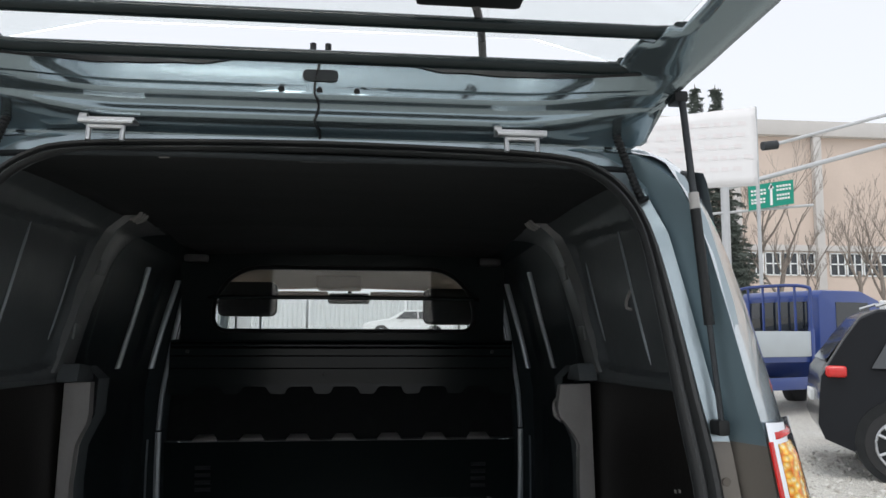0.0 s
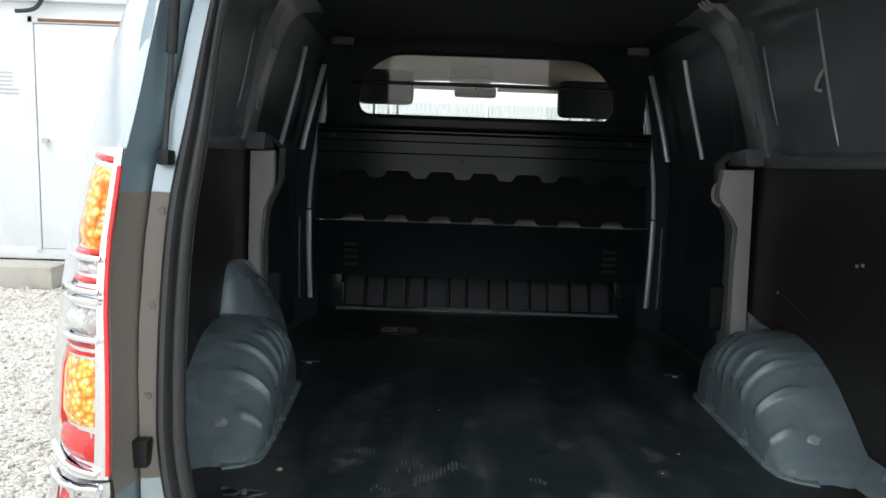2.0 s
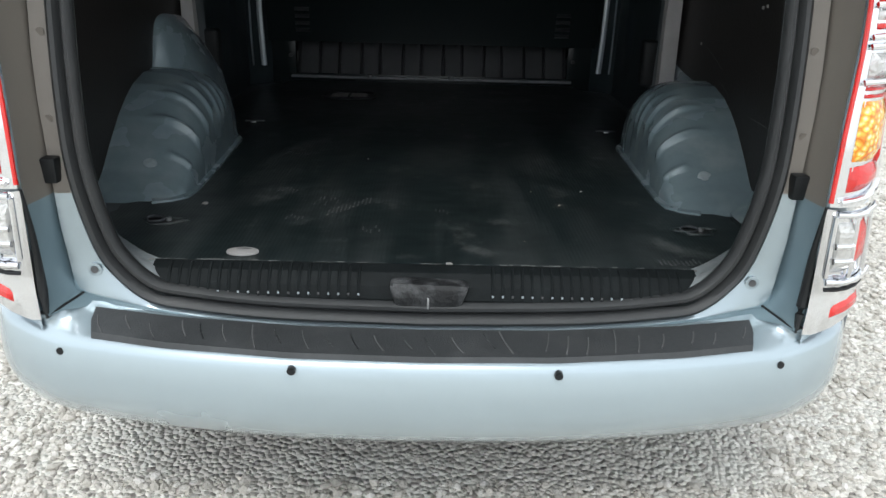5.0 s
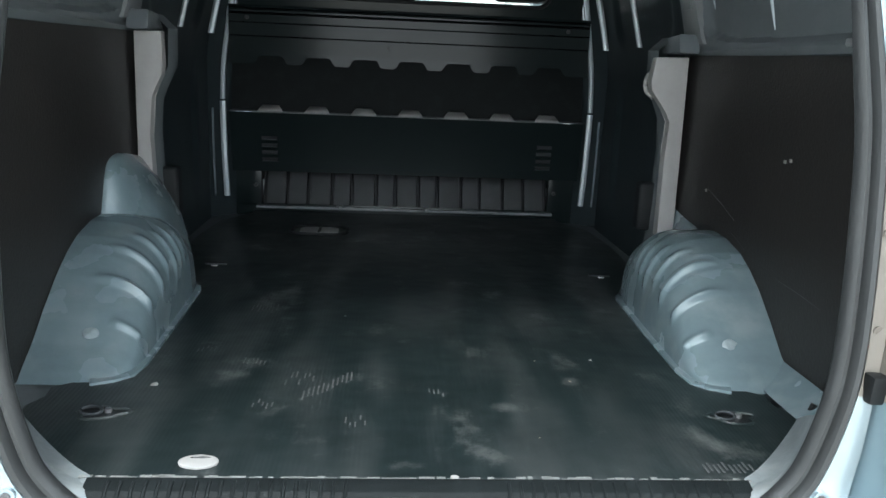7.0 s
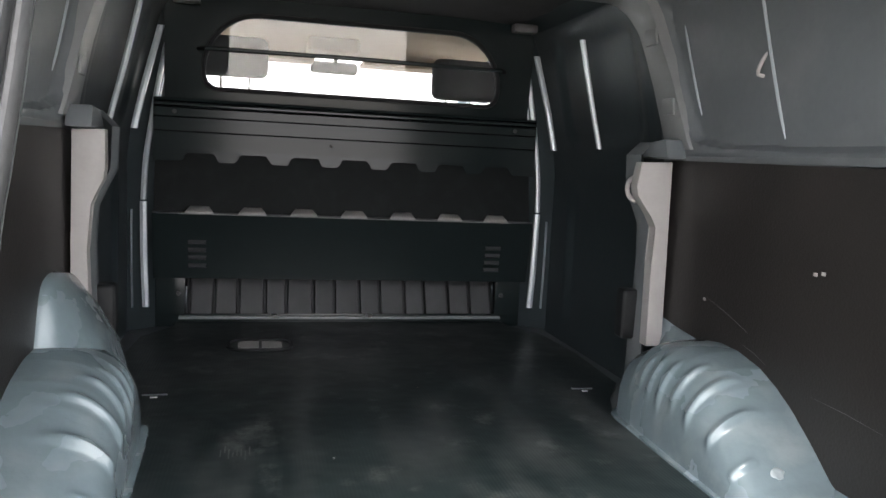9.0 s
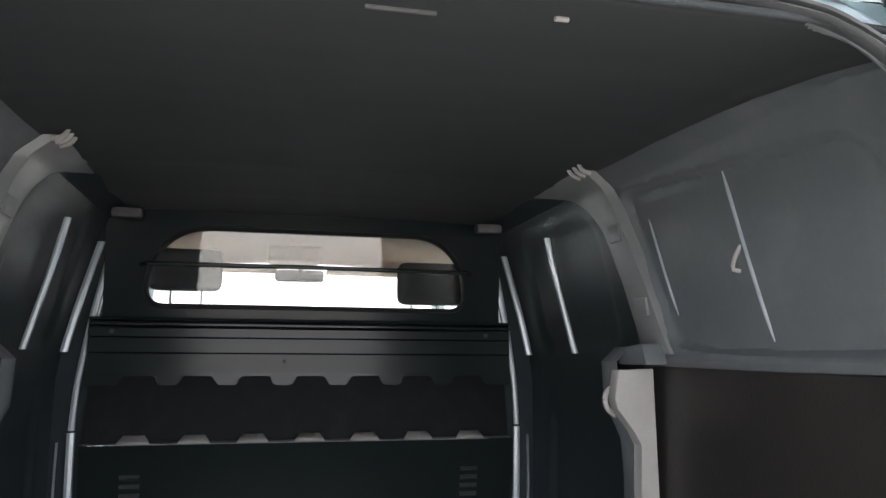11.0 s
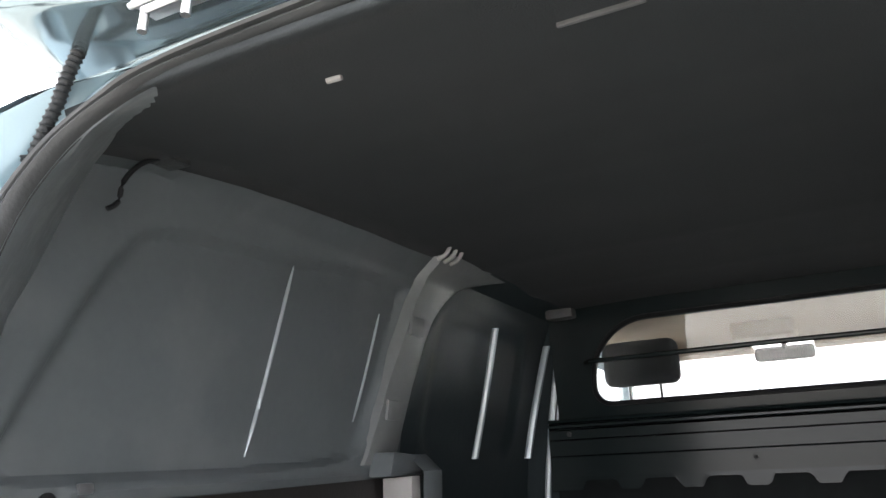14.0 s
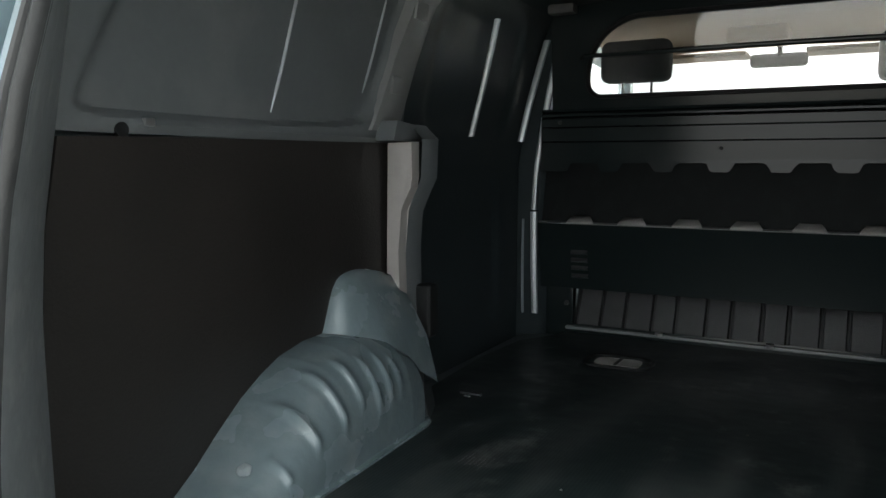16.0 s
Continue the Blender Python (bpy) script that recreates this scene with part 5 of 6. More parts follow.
# ---- tailgate, open ----
def gate_point(x, v):
    """The gate's inner face: x across, v metres from the hinge edge."""
    ax = abs(x)
    # middle: steep header, then flatter towards the rear; sides: flatter from the hinge on
    mid = (lerp(v, [0, 0.04, 0.095, 0.125, 0.18, 0.26, 1.25], [1.728, 1.712, 1.687, 1.666, 1.622, 1.548, 0.63]),
           lerp(v, [0, 0.04, 0.095, 0.125, 0.18, 0.26, 1.25], [1.876, 1.912, 1.966, 1.988, 2.022, 2.052, 2.40]))
    sid = (lerp(v, [0, 0.1, 0.2, 0.3, 1.25], [1.730, 1.640, 1.548, 1.456, 0.60]), lerp(v, [0, 0.1, 0.2, 0.3, 1.25], [1.868, 1.908, 1.947, 1.987, 2.35]))
    k = min(max((ax - 0.40) / 0.25, 0), 1)
    k = k * k * (3 - 2 * k)
    return Vector((x, mid[0] * (1 - k) + sid[0] * k, mid[1] * (1 - k) + sid[1] * k))


# header of the gate from the hinge edge to the glass: flange, hollow, roll, step, upright face (middle and ends)
HEAD_MID = [(1.640, 1.850), (1.637, 1.859), (1.630, 1.863), (1.590, 1.866), (1.577, 1.869), (1.572, 1.876), (1.574, 1.893), (1.570, 1.899), (1.558, 1.908), (1.556, 1.914), (1.561, 1.940), (1.567, 1.965), (1.571, 1.986)]
HEAD_END = [(1.640, 1.848), (1.637, 1.856), (1.628, 1.860), (1.560, 1.880), (1.530, 1.888), (1.522, 1.892), (1.516, 1.898), (1.508, 1.900), (1.490, 1.907), (1.482, 1.910), (1.468, 1.918), (1.455, 1.925), (1.442, 1.931)]


def untaper(x, y, z):
    k = 1 - 0.051
    return Vector((x / k, 0.15 + (y - 0.15) / k, 1.33 + (z - 1.33) / k))


def header(x, t, d=0.0):
    """A point of the header: x across, t from 0 at the hinge edge to 1 at the glass, d metres proud of it."""
    q = t * (len(HEAD_MID) - 1)
    n = min(int(q), len(HEAD_MID) - 2)
    k = min(max((abs(x) - 0.34) / 0.30, 0), 1)
    k = k * k * (3 - 2 * k)
    pts = []
    for a, b in ((HEAD_MID[n], HEAD_END[n]), (HEAD_MID[n + 1], HEAD_END[n + 1])):
        pts.append((a[0] + (b[0] - a[0]) * k, a[1] + (b[1] - a[1]) * k))
    (y0, z0), (y1, z1) = pts
    f = q - n
    y, z = y0 + (y1 - y0) * f, z0 + (z1 - z0) * f
    # thin groove across the upright face, away from the middle
    if 0.08 < abs(x) < 0.56 and 0.755 < t < 0.80:
        y += 0.006 * min(1, (abs(x) - 0.08) / 0.03)
    return untaper(x, y - 0.8 * d, z - 0.5 * d)


def tailgate():
    def half(v):
        return lerp(v, [0, 0.02, 0.08, 0.14, 0.19, 0.31, 0.42, 0.6, 0.85, 1.15, 1.25], [0.655, 0.668, 0.660, 0.668, 0.682, 0.730, 0.775, 0.81, 0.82, 0.78, 0.72])
    ts = sorted([k / 36 for k in range(37)] + [0.752, 0.758, 0.772, 0.784, 0.797, 0.803])
    vs = [0.24 * t for t in ts] + [0.26, 0.28, 0.30, 0.32, 0.34, 0.37, 0.4, 0.46, 0.52, 0.58, 0.64, 0.70, 0.74, 0.78, 0.82, 0.9, 1.0, 1.1, 1.2, 1.25]
    us = [-1, -0.985, -0.96, -0.93, -0.9, -0.87, -0.84, -0.81, -0.78, -0.74, -0.7, -0.66, -0.62, -0.58, -0.54, -0.5, -0.4, -0.3, -0.2, -0.14, -0.1]
    us = us + [0.0] + [-u for u in us[::-1]]
    rows = []
    for n, v in enumerate(vs):
        row = []
        for u in us:
            x = u * half(v)
            p = header(x * 0.949, ts[n]) if n < len(ts) else gate_point(x, v)
            if abs(u) > 0.975:
                p.z += 0.012
            row.append(p)
        rows.append(row)
    bm = grid(rows)
    bm.faces.ensure_lookup_table()
    kill = []
    n = len(us) - 1
    for i in range(len(vs) - 1):
        for j in range(n):
            vc, uc = (vs[i] + vs[i + 1]) / 2, (us[j] + us[j + 1]) / 2
            lim = 0.845 if vc < 0.42 else 0.83
            corner = 0.2401 + max(0, abs(uc) - 0.76) * 1.6
            if corner < vc < 0.80 and abs(uc) < lim:
                kill.append(bm.faces[i * n + j])
    bmesh.ops.delete(bm, geom=kill, context="FACES")
    # inner side in the jamb copy of the body paint, darkened for shade
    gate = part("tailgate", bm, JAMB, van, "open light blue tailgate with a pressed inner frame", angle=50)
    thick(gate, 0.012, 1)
    # glass
    rows = []
    for v in (0.186, 0.3, 0.45, 0.6, 0.82):
        rows.append([gate_point(u * half(v), v) + Vector((0, 0, 0.045)) for u in (-0.87, -0.6, -0.4, -0.2, 0, 0.2, 0.4, 0.6, 0.87)])
    g = part("gate_window", grid(rows), GLASS, gate, "clear rear window of the tailgate", smooth=False)
    thick(g, 0.004)
    g.visible_shadow = False
    # two guard rods below the glass
    for ry, rz, w in ((1.55, 1.990, 0.580), (1.46, 2.024, 0.655)):
        lin = [Vector((f * w, ry, rz + (0.0 if abs(f) > 0.99 else -0.004))) for f in (-1, -0.9, -0.5, 0, 0.5, 0.9, 1)]
        r = part("guard_rod", tube(lin, 0.0125, 12), BLACK_STEEL, gate, "dark steel guard rod across the rear window")
        for e in (-1, 1):
            p = lin[0] if e < 0 else lin[-1]
            part("rod_foot", box(p.x - 0.03, p.x + 0.03, p.y - 0.012, p.y + 0.012, p.z - 0.004, p.z + 0.016, 0.005), BLACK_STEEL, r)
    # black trim under the rod, latch slot, holes, cable, clips
    rows = []
    for t in (0.935, 0.955, 0.975, 1.0):
        rows.append([])
        for k in range(101):
            x = -0.56 + 1.12 * k / 100
            sag = lerp(abs(x), [0.0, 0.16, 0.22, 0.40, 0.50, 0.56], [0.05, 0.045, 0.0, -0.018, 0.0, 0.04]) + 0.012 * noise.noise(Vector((k * 0.17, 2.0, 0)))
            rows[-1].append(header(x, min(1.0, t + sag * (1 - t) / 0.065), 0.004))
    part("lower_glass_trim", grid(rows), BLACK_PLASTIC, gate)
    slot = rounded_rect(-0.038, 0.026, 1.941, 1.965, (0.009,) * 4, 4)
    bm = bmesh.new()
    bm.faces.new([bm.verts.new(header(x, lerp(z, [1.914, 1.940, 1.965, 1.986], [9 / 12, 10 / 12, 11 / 12, 1.0]), 0.003)) for x, z in slot])
    part("access_hole", bm, HEADLINER, gate)
    for x in (-0.075, -0.007, 0.060):
        part("round_hole", tube([header(x, 0.775, 0.004), header(x, 0.775, -0.006)], 0.0058, 12), BLACK_PLASTIC, gate)
    part("cable", tube([header(-0.012 + 0.004 * math.sin(t * 14), t, 0.005) for t in (0.0, 0.04, 0.1, 0.2, 0.3, 0.36, 0.42, 0.5, 0.58, 0.65, 0.7, 0.76, 0.82, 0.9, 1.0)], 0.0022, 8), BLACK_PLASTIC, gate)
    for x in (-0.05, -0.022):
        p = Vector((x + 0.031, 1.60, 2.008))
        part("wiper_bolt", tube([p, p + Vector((0, 0, 0.024))], 0.006, 8), BLACK_PLASTIC, gate)
    # wiper motor box and arm seen through the glass
    p = Vector((0.250, 1.40, 2.045))
    arm = part("rear_wiper", tube([(0.300, 1.585, 2.012), (0.296, 1.57, 2.042), (0.283, 1.50, 2.040), (0.262, 1.42, 2.034)], 0.0075, 8), GREY_PLASTIC, gate)
    part("wiper_blade", box(p.x - 0.09, p.x + 0.09, p.y - 0.03, p.y + 0.03, p.z - 0.012, p.z + 0.012, 0.01), BLACK_PLASTIC, arm)
    # hinges
    for c in (-0.393, 0.383):
        h = part("hinge", box(c - 0.05, c + 0.05, 1.628, 1.664, 1.880, 1.887, 0.002), STEEL, gate, "galvanised tailgate hinge")
        part("hinge_bar", tube([(c - 0.048, 1.627, 1.877), (c + 0.048, 1.627, 1.877)], 0.004, 8), STEEL, h)
        for e in (-0.030, 0.030):
            part("hinge_leg", tube([(c + e, 1.632, 1.871), (c + e, 1.629, 1.842)], 0.0052, 8), STEEL, h)
        part("hinge_bar", tube([(c - 0.03, 1.630, 1.868), (c + 0.03, 1.630, 1.868)], 0.005, 8), STEEL, h)
        part("hinge_pin", tube([(c - 0.052, 1.645, 1.892), (c - 0.038, 1.645, 1.892)], 0.006, 8), STEEL, h)
    # gas struts and cable boots
    for s in (-1, 1):
        top, low = Vector((s * 0.683, 1.571, 1.942)), Vector((s * 0.731, 1.568, 1.328))
        d = low - top
        st = part("gas_strut", tube([top, top + d * 0.32], 0.0068, 12), DARK_STEEL, van, "black gas strut holding the tailgate up")
        part("strut_band", tube([top + d * 0.30, top + d * 0.35], 0.0098, 12), PILLAR_GREY, st)
        part("strut_cylinder", tube([top + d * 0.34, top + d * 0.70], 0.0098, 12), BLACK_PLASTIC, st)
        part("strut_rod", tube([top + d * 0.70, low], 0.0055, 10), DARK_STEEL, st)
        part("strut_end", box(top.x - 0.018, top.x + 0.010, top.y - 0.010, top.y + 0.03, top.z - 0.010, top.z + 0.012, 0.006), BLACK_PLASTIC, st)
        part("strut_end", box(low.x - 0.011, low.x + 0.011, low.y - 0.010, low.y + 0.03, low.z - 0.014, low.z + 0.014, 0.006), BLACK_PLASTIC, st)
        a, b = Vector((s * 0.588, 1.685, 1.908)), Vector((s * 0.644, 1.690, 1.764))
        pts, radii = [], []
        for k in range(60):
            f = k / 59
            q = a.lerp(b, f) + Vector((s * -0.008, -0.012, 0)) * math.sin(f * math.pi)
            pts.append(q)
            radii.append(0.0075 + 0.002 * (k % 3 == 0) + (0.006 if k < 3 or k > 56 else 0))
        part("cable_boot", tube(pts, 0.01, 12, radii=radii), BLACK_PLASTIC, van, "ribbed black cable boot")


tailgate()


# ---- the rear end tapers towards the roof ----
def taper(p, w=1.0):
    c = Vector((0, 0.15, 1.33))
    k = 1 - w * lerp(p.z, [0.55, 0.63, 0.68, 0.80, 0.90, 1.09, 1.25, 1.40, 1.57, 1.70, 1.78, 1.83], [0.011, 0.0135, 0.026, 0.052, 0.062, 0.074, 0.085, 0.089, 0.080, 0.072, 0.062, 0.051])
    return c + (p - c) * k


REAR_END = ("weatherstrip", "opening_flange", "rear_bumper", "flange_plug", "rubber_buffer", "blanking_disc", "tail_lamp", "tailgate", "gas_strut", "cable_boot")


def taper_mesh(ob, weight):
    for v in ob.data.vertices:
        v.co = taper(v.co, weight(v.co))


for ob in van.children:
    kind_name = ob.name.split(".")[0]
    if kind_name in REAR_END:
        for o in [ob] + list(ob.children_recursive):
            taper_mesh(o, lambda p: 1.0)
    elif kind_name in ("side_panel", "roof"):
        taper_mesh(ob, lambda p: min(max(1 - (p.y - lerp(p.z, RIM_Z + [1.885], RIM_Y + [1.745]) - 0.005) / 0.17, 0), 1))
    elif kind_name == "inner_opening_lip":
        taper_mesh(ob, lambda p: 1.0 if p.y < seal_y(p.z) + 0.03 else 0.0)


# ---- loose things in the cargo bay ----
def cargo_mat():
    mat = empty("cargo_mat", BODY, "black ribbed rubber cargo mat, scuffed and dusty", "floor mat")
    out = [(0.0, 1.500), (0.3, 1.500), (0.54, 1.504), (0.57, 1.517), (0.645, 1.60), (0.71, 1.67), (0.772, 1.75), (0.778, 1.775), (0.755, 1.82), (0.765, 1.865), (0.73, 1.89), (0.665, 1.90), (0.63, 1.925),
           (0.615, 2.0), (0.622, 2.3), (0.636, 2.56), (0.65, 2.62), (0.70, 2.74), (0.76, 2.84), (0.80, 2.9), (0.82, 3.3), (0.80, 3.62), (0.74, 3.72), (0.70, 3.80), (0.70, 3.872), (0.3, 3.875), (0.0, 3.875)]
    rng = random.Random(3)
    pts = [(x, y + rng.uniform(-0.002, 0.003)) for x, y in out]
    poly = pts + [(-x, y) for x, y in pts[-2:0:-1]]
    part("sheet", prism(poly, "z", FLOOR - 0.013, FLOOR + 0.004, bevel=0.0015), MAT_RUBBER, mat, smooth=False)
    # worn edge towards the sill
    bm = bmesh.new()
    for k in range(60):
        x = -0.56 + 1.12 * k / 59 + rng.uniform(-0.006, 0.006)
        w = rng.uniform(0.004, 0.014)
        y = 1.5045 + rng.uniform(0.0, 0.004)
        box(x - w, x + w, y, y + rng.uniform(0.002, 0.010), FLOOR + 0.0035, FLOOR + 0.0058, bm=bm)
    part("frayed_edge", bm, DUST, mat)
    # cut-outs over the lashing eyes, with the eye inside
    for x, y in ((-0.620, 1.746), (0.640, 1.752)):
        ring = []
        for k in range(22):
            a = 2 * math.pi * k / 22
            r = 1 + 0.18 * math.sin(3 * a + x * 9) + 0.1 * math.sin(5 * a)
            ring.append((x + 0.045 * r * math.cos(a), y + 0.026 * r * math.sin(a)))
        bm = bmesh.new()
        bm.faces.new([bm.verts.new((px, py, FLOOR + 0.0048)) for px, py in ring])
        hole = part("cut_out", bm, BLACK_PLASTIC, mat, "torn cut-out over a lashing eye")
        part("cut_lip", tube([(px, py, FLOOR + 0.005) for px, py in ring + ring[:1]], 0.004, 6, cap=False), MAT_RUBBER, hole)
        eye = [(x - 0.018 + 0.020 * math.cos(t), y + 0.011 * math.sin(t), FLOOR + 0.010 + 0.004 * math.sin(t)) for t in (2 * math.pi * k / 16 for k in range(17))]
        part("lashing_eye", tube(eye, 0.0036, 8), DARK_STEEL, hole, "bent dark steel lashing eye")
        part("eye_bolt", tube([(x + 0.012, y + 0.004, FLOOR + 0.004), (x + 0.012, y + 0.004, FLOOR + 0.012)], 0.007, 6), STEEL, hole)
    for x, y in ((-0.655, 2.885), (0.650, 2.848)):
        part("floor_clip", box(x - 0.035, x + 0.035, y - 0.006, y + 0.006, FLOOR + 0.003, FLOOR + 0.009, 0.002), DARK_STEEL, mat, "small dark steel floor clip")
        part("floor_clip", box(x - 0.010, x + 0.010, y - 0.030, y - 0.022, FLOOR + 0.003, FLOOR + 0.008, 0.002), STEEL, mat)
    # service hatch with a raised ring
    hatch = [(-0.362 + p[0], 3.455 + p[1] * 1.0) for p in rounded_rect(-0.112, 0.112, -0.078, 0.078, (0.05,) * 4, 6)]
    h = part("hatch_ring", tube([(x, y, FLOOR + 0.006) for x, y in hatch + hatch[:1]], 0.008, 8, cap=False), BLACK_PLASTIC, mat)
    inner = [(-0.362 + p[0], 3.455 + p[1]) for p in rounded_rect(-0.078, 0.078, -0.052, 0.052, (0.03,) * 4, 6)]
    part("hatch_plate", prism(inner, "z", FLOOR + 0.003, FLOOR + 0.009), PILLAR_GREY, h, "bare pale hatch plate")
    part("hatch_bar", box(-0.366, -0.356, 3.404, 3.506, FLOOR + 0.009, FLOOR + 0.013), BLACK_PLASTIC, h)
    # pale scuffs that let the ribs show
    bm = bmesh.new()
    for k in range(11):
        x = -0.245 + 0.0095 * k
        y = 1.840 + 0.010 * k + rng.uniform(-0.01, 0.01)
        box(x - 0.0017, x + 0.0017, y - rng.uniform(0.006, 0.03), y + rng.uniform(0.008, 0.034), FLOOR + 0.0038, FLOOR + 0.0047, bm=bm)
    for k in range(10):
        x = 0.50 + 0.0095 * k
        y = 1.555 + rng.uniform(-0.006, 0.006)
        box(x - 0.0018, x + 0.0018, y - 0.014, y + 0.014, FLOOR + 0.0038, FLOOR + 0.0046, bm=bm)
    for cx, cy, n_, ln_ in ((-0.29, 1.93, 7, 0.020), (-0.34, 1.80, 5, 0.016), (-0.40, 2.02, 6, 0.022), (-0.45, 2.42, 8, 0.035), (0.02, 1.86, 4, 0.015), (-0.15, 1.72, 5, 0.014), (-0.52, 2.10, 5, 0.02)):
        for k in range(n_):
            x = cx + 0.0095 * k
            y = cy + rng.uniform(-0.02, 0.02)
            box(x - 0.0016, x + 0.0016, y - rng.uniform(0.3, 1) * ln_, y + rng.uniform(0.3, 1) * ln_, FLOOR + 0.0038, FLOOR + 0.0044, bm=bm)
    tagged(part("worn_ribs", bm, GREY_PLASTIC, mat), kind="stuff")


cargo_mat()


def floor_litter():
    # oval plate, scraps and crumbs on the mat
    ring = [(-0.390 + 0.034 * math.cos(2 * math.pi * k / 24), 1.556 + 0.022 * math.sin(2 * math.pi * k / 24)) for k in range(24)]
    ob = link("oval_lid", prism(ring, "z", FLOOR + 0.0045, FLOOR + 0.010, bevel=0.002), PILLAR_GREY)
    ob.matrix_world = BODY
    tagged(ob, "small pale oval lid set on the rubber mat", "lid")
    ob2 = link("crescent", prism([(-0.406, 1.565), (-0.386, 1.569), (-0.371, 1.567), (-0.386, 1.563)], "z", FLOOR + 0.0103, FLOOR + 0.0112), GREY_PLASTIC)
    ob2.parent = ob
    rng = random.Random(8)
    spots = [(-0.559, 1.880, 0.009), (0.047, 1.510, 0.009), (-0.19, 2.36, 0.004), (0.34, 1.93, 0.003), (0.42, 2.06, 0.004), (0.28, 2.05, 0.0025), (0.22, 1.66, 0.0025), (0.12, 2.9, 0.003)]
    for x, y, r in spots:
        bm = bmesh.new()
        bmesh.ops.create_icosphere(bm, subdivisions=1, radius=r)
        for v in bm.verts:
            v.co = Vector((v.co.x * rng.uniform(0.7, 1.3) + x, v.co.y * rng.uniform(0.5, 1.1) + y, max(v.co.z * 0.5, -r * 0.3) + FLOOR + 0.004 + r * 0.3))
        ob = link("paper_scrap", bm, PILLAR_GREY if r > 0.0035 else CARD_BROWN)
        ob.matrix_world = BODY
        tagged(ob, "tiny pale scrap of litter on the rubber mat", "litter", "scraps on the mat")


floor_litter()


# ---- the yard to the left: steel shed ----
def shed():
    Y = 6.95
    sh = empty("shed", Matrix.Translation((-5.0, Y, 0.0)), "white steel site cabin with a closed door", "shed")

    def L(x0, x1, y0, y1, z0, z1, b=0.0):
        return box(x0 + 5.0, x1 + 5.0, y0 - Y, y1 - Y, z0, z1, b)
    part("wall", L(-9.5, -1.2, Y, Y + 2.4, 0.28, 2.50, 0.01), SHED_PAINT, sh)
    part("base_beam", L(-9.52, -1.18, Y - 0.02, Y + 2.42, 0.20, 0.30, 0.01), SHED_PAINT, sh)
    part("roof_edge", L(-9.55, -1.15, Y - 0.05, Y + 2.45, 2.40, 2.56, 0.015), SHED_PAINT, sh)
    for x in (-8.4, -7.6, -6.8, -6.0, -5.2, -4.4):
        part("wall_rib", L(x - 0.02, x + 0.02, Y - 0.012, Y, 0.30, 2.40, 0.004), SHED_PAINT, sh)
    d = part("door", L(-3.66, -2.86, Y - 0.03, Y - 0.004, 0.30, 2.22, 0.008), SHED_PAINT, sh, "white steel door")
    for x0, x1, z0, z1 in ((-3.71, -3.665, 0.28, 2.28), (-2.855, -2.81, 0.28, 2.28), (-3.71, -2.81, 2.225, 2.28)):
        part("door_frame", L(x0, x1, Y - 0.04, Y + 0.01, z0, z1, 0.006), SHED_PAINT, sh)
    knob = part("door_knob", tube([(1.42, -0.03, 1.24), (1.42, -0.085, 1.24)], 0.025, 14, radii=[0.016, 0.028]), STEEL, d)
    part("rust_strip", L(-3.62, -2.86, Y - 0.045, Y - 0.036, 2.235, 2.262, 0.003), RUST, sh, "rusty strip over the door")
    # awning box and rail on the roof
    part("awning_box", L(-9.0, -3.46, Y - 0.12, Y + 0.25, 2.62, 2.86, 0.03), SHED_PAINT, sh, "white awning box on the roof")
    part("awning_rail", L(-9.0, -3.44, Y - 0.10, Y + 0.1, 2.54, 2.60, 0.01), SHED_PAINT, sh)
    for k in range(6):
        part("notice_bar", L(-4.02, -4.02 + (0.15 if k < 4 else 0.2), Y - 0.003, Y - 0.001, 1.80 - 0.035 * k, 1.815 - 0.035 * k), GALV, sh)
    for x in (-9.2, -6.5, -4.0, -1.6):
        part("block", L(x - 0.2, x + 0.2, Y + 0.05, Y + 0.45, 0.0, 0.205, 0.01), CONCRETE, sh)
    st = link("concrete_step", box(-4.35, -3.42, 6.58, 6.93, 0.0, 0.19, 0.02), CONCRETE)
    tagged(st, "worn concrete step in front of the shed door", "step")
    # tarpaulin and scrap frames on the roof
    rows = []
    rng = random.Random(5)
    for i in range(9):
        row = []
        for j in range(30):
            x = -8.5 + 5.75 * j / 29
            z = 2.93 - (0.32 * max(0, (x + 3.25)) if x > -3.25 else 0) + 0.02 * math.sin(j * 1.3 + i)
            row.append((x, Y + 0.05 + 0.22 * i, z + (0.0 if i else -0.03) + rng.uniform(-0.012, 0.012)))
        rows.append(row)
    tp = link("tarpaulin", grid(rows), TARP)
    thick(tp, 0.006)
    tagged(tp, "sagging blue tarpaulin stretched over the junk on the shed roof", "tarpaulin")
    ends = [((-3.42, 2.56), (-3.30, 2.90)), ((-3.2, 2.56), (-3.35, 2.88)), ((-3.0, 2.56), (-3.02, 2.82)), ((-2.85, 2.56), (-2.9, 2.78)), ((-3.42, 2.80), (-2.78, 2.60)), ((-3.42, 2.72), (-2.9, 2.66)), ((-3.38, 2.62), (-2.95, 2.80)),
            ((-2.62, 2.56), (-2.7, 2.72))]
    for k, ((xa, za), (xb, zb)) in enumerate(ends):
        ob = link("scrap_bar", tube([(xa, Y + 0.12 + 0.05 * (k % 4), za), (xb, Y + 0.22 + 0.05 * (k % 3), zb)], 0.018, 8), DARK_STEEL if k % 2 else STEEL)
        tagged(ob, "old steel bar propped on the shed roof", "scrap bar", "bars on the shed roof")
    for k in range(5):
        x = -3.36 + 0.15 * k
        ob = link("scrap_box", box(x, x + 0.13, Y + 0.45, Y + 0.9, 2.56, 2.68 + 0.04 * (k % 3), 0.015), DARK_STEEL)
